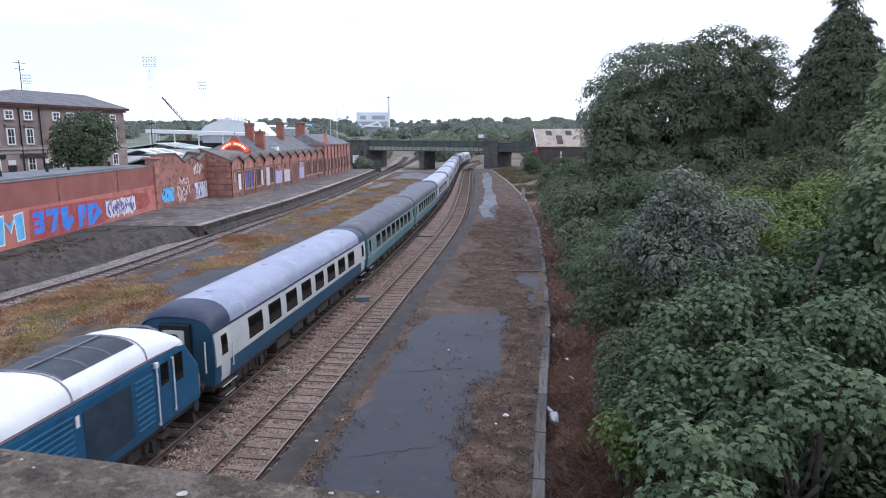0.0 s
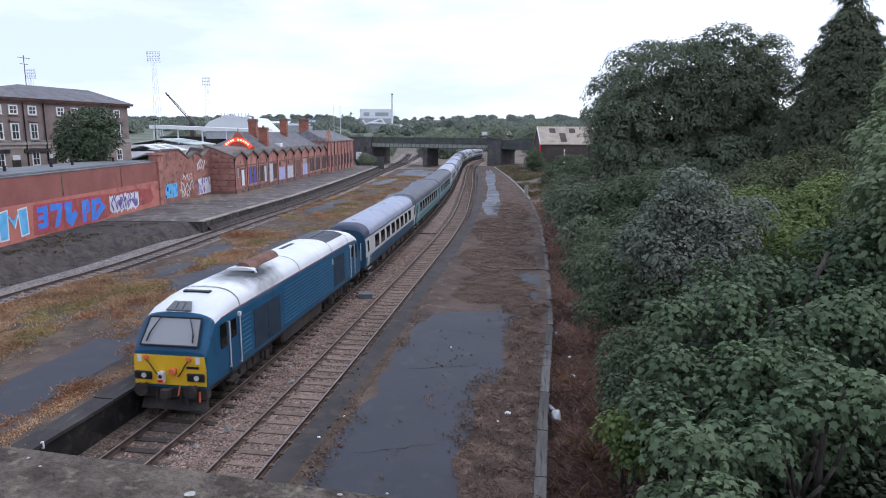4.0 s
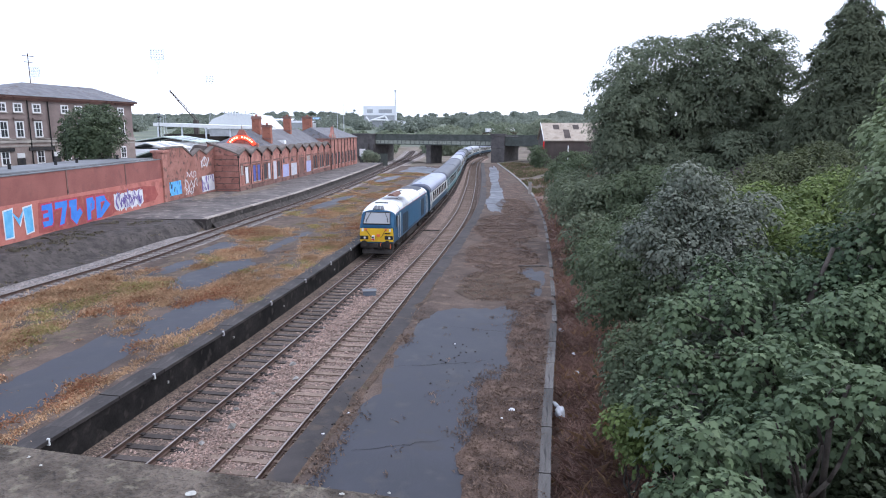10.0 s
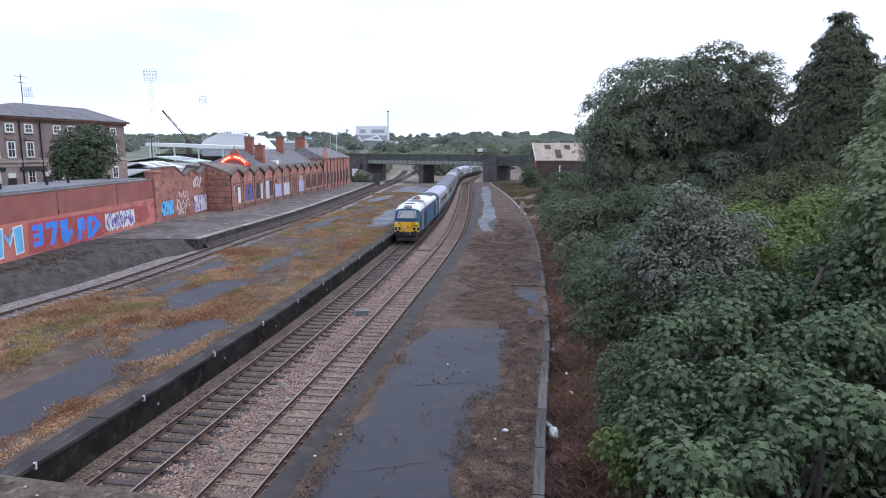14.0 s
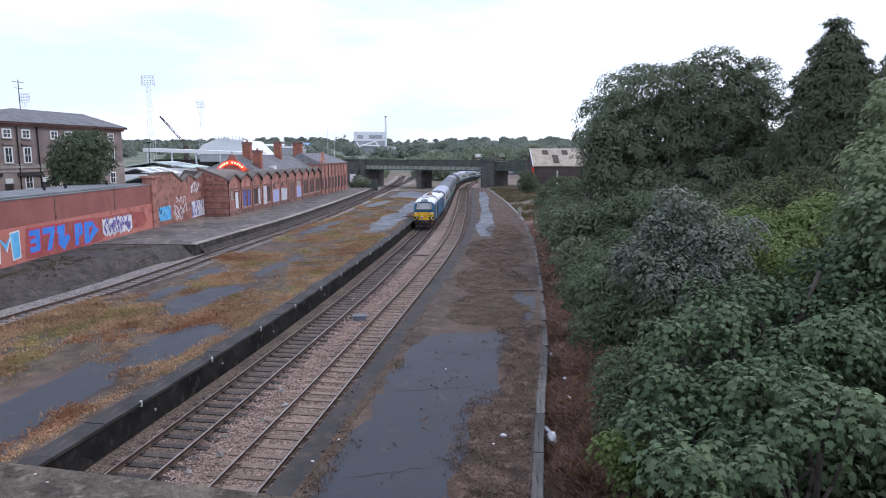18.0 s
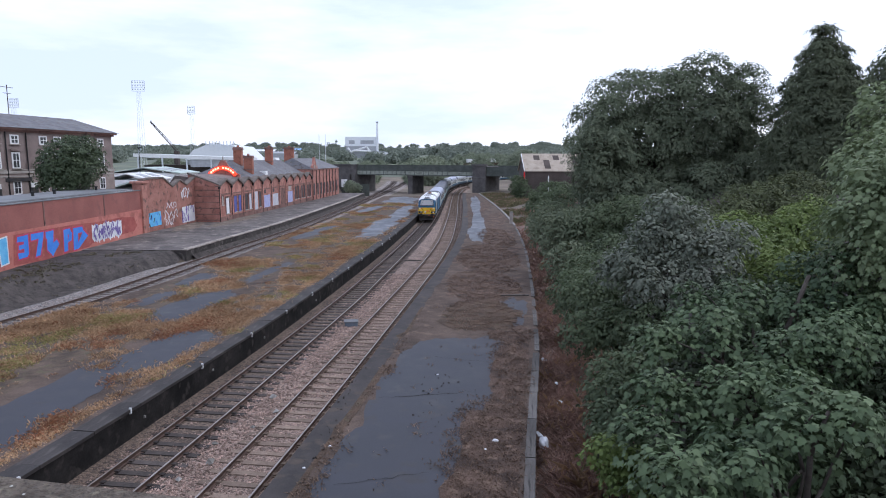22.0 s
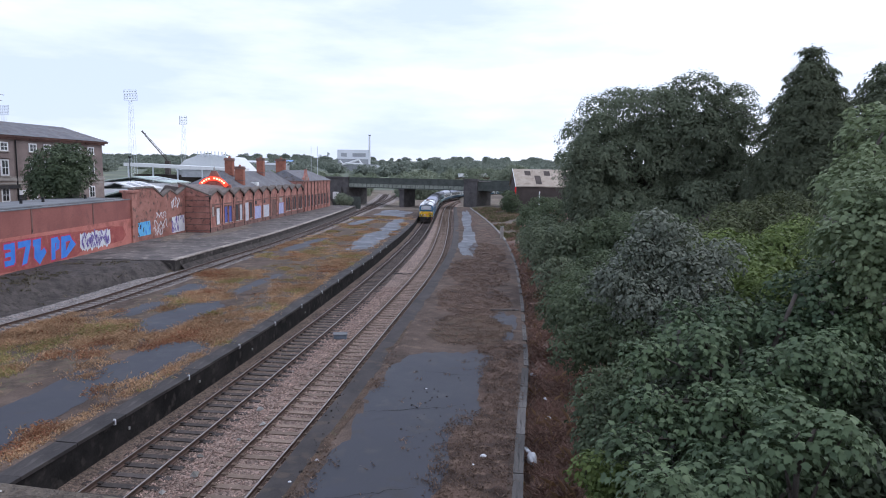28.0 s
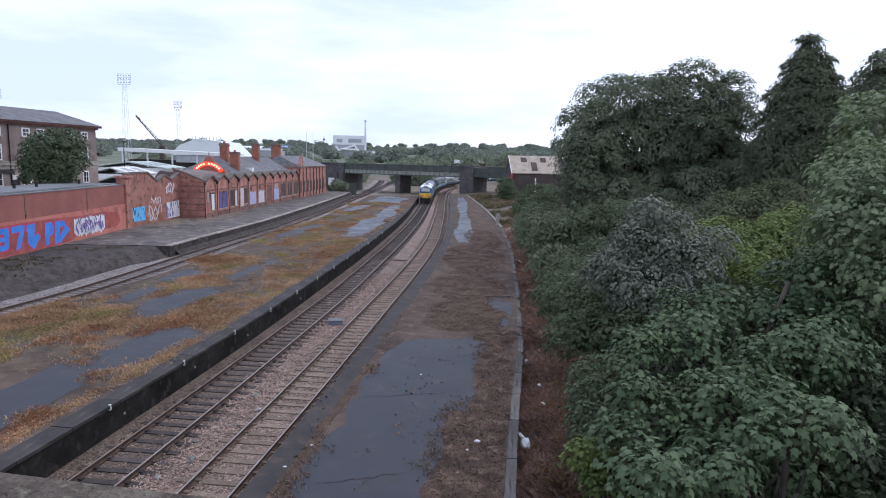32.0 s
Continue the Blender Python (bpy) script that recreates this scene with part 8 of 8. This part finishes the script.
part("rail", boxes((0.11, 3.4, -0.07, 0.07, 2.7 - ground_z(23.1, 142), 2.9 - ground_z(23.1, 142))), M_white, gt)
for x, y, a in ((14.4, 330, 20), (25.5, 345, 10)):
    pv = thing("parked_van", "white van parked beyond a bridge", "van", group="parked vans", at=pose(x, y, ground_z(x, y) + 6.0, 0, 0, a))
    part("body", prism(bmesh.new(), [(-2.4, 0.4), (2.3, 0.4), (2.4, 1.2), (1.8, 1.35), (1.2, 2.2), (-2.4, 2.25)], "y", -0.95, 0.95), M_white, pv)
    part("windscreen", prism(bmesh.new(), [(1.82, 1.38), (1.86, 1.4), (1.26, 2.15), (1.22, 2.15)], "y", -0.8, 0.8), M_window, pv)
    for wx in (-1.5, 1.5):
        for wy in (-0.9, 0.9):
            part("wheel", tube(bmesh.new(), (wx, wy - 0.1, 0.33), (wx, wy + 0.1, 0.33), 0.33, None, 12), M_black, pv)
    part("road_bank", boxes((-9, 9, -2.5, 4, -6.3, 0.0)), M_land, pv)

# factory with a tall stack
M_pale = mat("pale_cladding", (0.74, 0.76, 0.79), (0.82, 0.83, 0.85), 0.05, 0.6, 1.0, 0.0)
M_blueroof = mat("blue_roof_sheets", (0.22, 0.36, 0.62), (0.28, 0.43, 0.70), 0.05, 0.6, 1.0, 0.0)
M_midgrey = mat("grey_cladding", (0.36, 0.37, 0.39), (0.43, 0.44, 0.46), 0.05, 0.6, 1.0, 0.0)
fx = thing("factory", "pale clad factory block with white ducts", "factory", at=pose(-135, 900, ground_z(-114, 900)))
gz9 = ground_z(-114, 900)
part("upper_block", boxes((0, 43, 0, 30, 27 - gz9, 39.5 - gz9)), M_pale, fx, "pale upper cladding")
part("lower_block", boxes((0.5, 42.5, 0.5, 30, 0, 27 - gz9)), M_midgrey, fx, "grey lower cladding")
for x0, x1 in ((5, 13), (21, 39)):
    part("louvre_panel", boxes((x0, x1, -0.3, 0, 30 - gz9, 35 - gz9)), M_midgrey, fx)
bm = bmesh.new()
for a, b in (((8, -4, 18), (30, -4, 25)), ((30, -4, 25), (34, -4, 19)), ((8, -4, 18), (4, -4, 24)), ((12, -5, 20), (36, -5, 19))):
    tube(bm, (a[0], a[1], a[2] - gz9 + 1), (b[0], b[1], b[2] - gz9 + 1), 1.3, None, 8)
part("duct", bm, M_white, fx, "fat white ducts")
sk = thing("factory_stack", "tall slim pale chimney stack on the skyline", "chimney", at=pose(-90.5, 898, gz9))
part("shaft", tube(bmesh.new(), (0, 0, 0), (0, 0, 59 - gz9), 1.5, 1.2, 12), M_pale, sk)
part("rim", tube(bmesh.new(), (0, 0, 59 - gz9), (0, 0, 60.2 - gz9), 1.5, 1.5, 12), M_dwall, sk)
ls = thing("long_shed", "long low white industrial shed", "building", at=pose(-88, 830, ground_z(-70, 830)))
gz8 = ground_z(-70, 830)
part("wall", boxes((0, 46, 0, 30, 0, 18.5 - gz8)), M_pale, ls)
part("roof", boxes((-0.5, 46.5, -0.5, 30.5, 18.5 - gz8, 19.3 - gz8)), M_midgrey, ls)

for x, y, w, zt, m in ((-150, 560, 22, 15.6, M_midgrey), (-196, 640, 30, 18.5, M_pale), (-172, 700, 18, 20.5, M_blueroof)):
    g_ = ground_z(x + w / 2, y)
    lw = thing("distant_shed", "long low pale-roofed shed on the plain", "shed", group="distant sheds", at=pose(x, y, g_))
    part("wall", boxes((0, w, 0, 14, 0, zt - g_ - 1.6)), M_midgrey, lw)
    part("roof", prism(bmesh.new(), [(-0.5, zt - g_ - 1.7), (7, zt - g_), (14.5, zt - g_ - 1.7), (14.5, zt - g_ - 1.5), (7, zt - g_ + 0.25), (-0.5, zt - g_ - 1.5)], "x", -0.5, w + 0.5), m, lw)

# stadium, floodlights and crane beyond the station
# steel lightened: glare of the bright sky behind is put into its colour
M_lattice = mat("glare_paled_steel", (0.66, 0.69, 0.74), (0.74, 0.77, 0.81), 0.5, 0.6, 10.0, 0.0)
sd = thing("stadium_stand", "stadium stand with a big white sloping roof", "stand", at=pose(-119, 300, 2))
part("roof", prism(bmesh.new(), [(0, 7.0), (30, 5.6), (30, 6.4), (23, 13.5), (12, 14.6), (4, 11.5)], "y", 0, 30), M_pale, sd, "white sloping roof")
part("back", boxes((0, 30, 2, 30, 0, 7)), M_midgrey, sd)
for k in range(9):
    part("roof_fin", boxes((10 + k * 1.6, 10.25 + k * 1.6, -0.6, 0, 13.2, 15.6)), M_lattice, sd)
cn = thing("canopy_stand", "low stand with a white fascia and dark seating", "stand", at=pose(-95, 205, 2.4, 0, 0, -4))
part("roof", prism(bmesh.new(), [(-1, 7.6), (33, 6.7), (33, 7.6), (-1, 8.7)], "y", -3, 12), M_white, cn, "white roof with a deep fascia")
part("seating", prism(bmesh.new(), [(0, 0), (32, 0), (32, 5.0), (0, 5.2)], "y", 3, 14), M_dwall, cn, "dark seating under the roof")
part("glazed_front", boxes((17, 31, -2.5, 2.8, 4.6, 6.9)), M_midgrey, cn, "grey glazed boxes")
for k in range(5):
    part("column", boxes((k * 7.8, k * 7.8 + 0.4, -2.6, -2.2, 0, 7.5)), M_lattice, cn)


def floodlight(x, y, z1, w, h):
    z0 = ground_z(x, y)
    f = thing("floodlight_tower", "tall lattice floodlight tower with a lamp array", "floodlight", group="stadium floodlights", at=pose(x, y, z0))
    bm = bmesh.new()
    H_ = z1 - z0
    for sx in (-1, 1):
        for sy in (-1, 1):
            tube(bm, (sx * 1.5, sy * 1.5, 0), (sx * 0.6, sy * 0.6, H_ - h), 0.07, 0.05, 5)
    for k in range(10):
        r0, r1 = 1.5 - 0.09 * k, 1.5 - 0.09 * (k + 1)
        za, zb = (H_ - h) * k / 10, (H_ - h) * (k + 1) / 10
        tube(bm, (-r0, -r0, za), (r1, -r1, zb), 0.03, None, 4)
        tube(bm, (r0, -r0, za), (-r1, -r1, zb), 0.03, None, 4)
    part("lattice_mast", bm, M_lattice, f)
    hd = part("head_frame", boxes(*[(-w / 2, w / 2, -0.15, 0.0, H_ - h + k * h / 3 - 0.08, H_ - h + k * h / 3 + 0.08) for k in range(4)], (-w / 2, -w / 2 + 0.15, -0.15, 0, H_ - h, H_), (w / 2 - 0.15, w / 2, -0.15, 0, H_ - h, H_)), M_lattice, f)
    for k in range(3):
        for i in range(5):
            xx = -w / 2 + w * (i + 0.5) / 5
            part("lamp", tube(bmesh.new(), (xx, -0.2, H_ - h + (k + 0.55) * h / 3), (xx, -0.55, H_ - h + (k + 0.5) * h / 3), 0.24, 0.34, 8), M_lattice, hd)


floodlight(-138.5, 300, 44.5, 6.0, 4.6)
floodlight(-138, 360, 38, 4.2, 4.4)
floodlight(-196, 300, 36.5, 5.0, 4.0)
cr = thing("crane", "dark red crane jib leaning over roofs", "crane", at=pose(-102.2, 250, 0.2))
bm = bmesh.new()
for o in (-0.35, 0.35):
    tube(bm, (0, o, 12), (-9.5, o, 23.2), 0.1, None, 5)
tube(bm, (0.6, 0, 12.6), (-9.5, 0, 23.6), 0.1, None, 5)
for k in range(10):
    tube(bm, (-0.95 * k, -0.35, 12 + 1.12 * k), (-0.95 * (k + 1) + 0.4, 0.0, 12.5 + 1.12 * (k + 1)), 0.08, None, 4)
part("jib", bm, M_dwall, cr)
part("mast", boxes((-0.8, 0.8, -0.8, 0.8, 0, 12.2)), M_dwall, cr)
# low sheds between the house and the stadium
M_pgreen = mat("pale_green_roof", (0.46, 0.54, 0.50), (0.55, 0.62, 0.58), 0.3, 0.7, 6.0, 0.05)
for x, y, w, d, zt, m in ((-58.5, 112, 7.5, 9, 7.2, M_white), (-53.5, 104, 6.5, 7, 6.0, M_pgreen), (-66, 128, 14, 10, 8.0, M_pgreen)):
    b = thing("low_shed", "low shed with a pale sheeted roof", "shed", group="low sheds", at=pose(x, y, 2.3))
    part("wall", boxes((0, w, 0, d, 0, zt - 3.6)), M_white, b)
    part("roof", prism(bmesh.new(), [(-0.3, zt - 3.7), (w / 2, zt - 2.6), (w + 0.3, zt - 3.7), (w + 0.3, zt - 3.5), (w / 2, zt - 2.4), (-0.3, zt - 3.5)], "y", -0.3, d + 0.3), m, b)
    for k in range(2):
        part("rooflight", prism(bmesh.new(), [(w * 0.6, zt - 2.62 - w * 0.1 * 0.29), (w * 0.85, zt - 3.13), (w * 0.85, zt - 3.05), (w * 0.6, zt - 2.58)], "y", d * (0.15 + 0.45 * k), d * (0.4 + 0.45 * k)), M_midgrey, b)
lp = thing("street_lamp", "black street lamp post", "street lamp", at=pose(-56, 120, 3.0))
part("pole", tube(bmesh.new(), (0, 0, 0), (0, 0, 8.5), 0.1, 0.06), M_black, lp)
part("lantern", boxes((-0.2, 0.5, -0.15, 0.15, 8.4, 8.6)), M_black, lp)
for x, y, h in ((-31, 172, 13), (-38, 200, 14)):
    lp = thing("thin_mast", "thin pale lamp mast on the skyline", "mast", group="thin masts", at=pose(x, y, 3.0))
    part("pole", tube(bmesh.new(), (0, 0, -3.5), (0, 0, h), 0.09, 0.05), M_lattice, lp)
# bushes and a white board at the far platform end
crown_tree("shrub", "shrub at the end of a station platform", (-25, 170, PLAT), 0.06, [(-24.5, 170, 2.6, 1.6, 1.6, 1.5), (-22.8, 171, 2.2, 1.3, 1.3, 1.2)], 0.3, L_hazed2, 47, bough=0.5, count=22, category="shrub")
wb = thing("fence_panel", "dark fence with a white board", "fence", at=pose(-27, 172, -0.4, 0, 0, -5))
part("fence", boxes((0, 7.5, 0, 0.15, 0, 3.4)), M_bridge, wb)
part("board", boxes((0.0, 1.6, -0.08, 0, 2.6, 4.6)), M_white, wb)


# ---- what moves: the train draws away along the platform ----
HEADS = [(0, 1.15), (1, 5.85), (2, 10.3), (3, 14.8), (3.5, 17.05), (5.5, 25.65), (7, 32.2), (9, 40.95), (11, 49.6), (13, 57.9), (15, 66.0), (17, 74.0), (20, 86.0), (23, 97.9), (25.5, 107.8), (28, 118.0), (30, 126.4), (32, 134.9)]
S_SCALE = 1.057


def head(t):
    return float(np.interp(t, [h[0] for h in HEADS], [h[1] for h in HEADS])) * S_SCALE


def on_track(s, half):
    """The pose of a vehicle whose centre is s along the track, borne on bogies at half that distance either side; moved
    0.2 m aside and 0.06 m up to fit the camera's view.
    """
    xa, ya, _ = TRACK_A.at(s - half, -0.2)
    xb, yb, _ = TRACK_A.at(s + half, -0.2)
    return pose((xa + xb) / 2, (ya + yb) / 2, 0.06, 0, 0, math.degrees(math.atan2(-(xb - xa), yb - ya)))


def motions():
    times = [k * 0.5 for k in range(65)]
    walk(loco, [(t, on_track(head(t) + 9.6, 6.2)) for t in times])
    for k, c in enumerate(COACHES):
        walk(c, [(t, on_track(head(t) + 19.7 + 10.2 + 20.35 * k, 7.1)) for t in times])
    # the wheels turn as the train rolls
    fine = [k * 0.16 for k in range(200)] + [32.0]
    for w, r in WHEELS:
        at = w.matrix_basis.translation.copy()
        walk(w, [(t, Matrix.Translation(at) @ pose(0, 0, 0, -math.degrees((head(t) - head(0)) / r) % 360, 0, 0)) for t in fine])
    # a white van crosses the far bridge
    rows = [(0, -70), (19.8, -70), (21.0, -58.5), (21.7, -44), (22.5, -25), (23.5, -6.8), (24.5, 11.4), (25.5, 29.8), (26.5, 48), (27.5, 65), (28.5, 79), (30, 88), (32, 88)]
    walk(van, [(t, far_bridge.matrix_basis @ pose(u, 3.2, 6.42)) for t, u in rows])


motions()
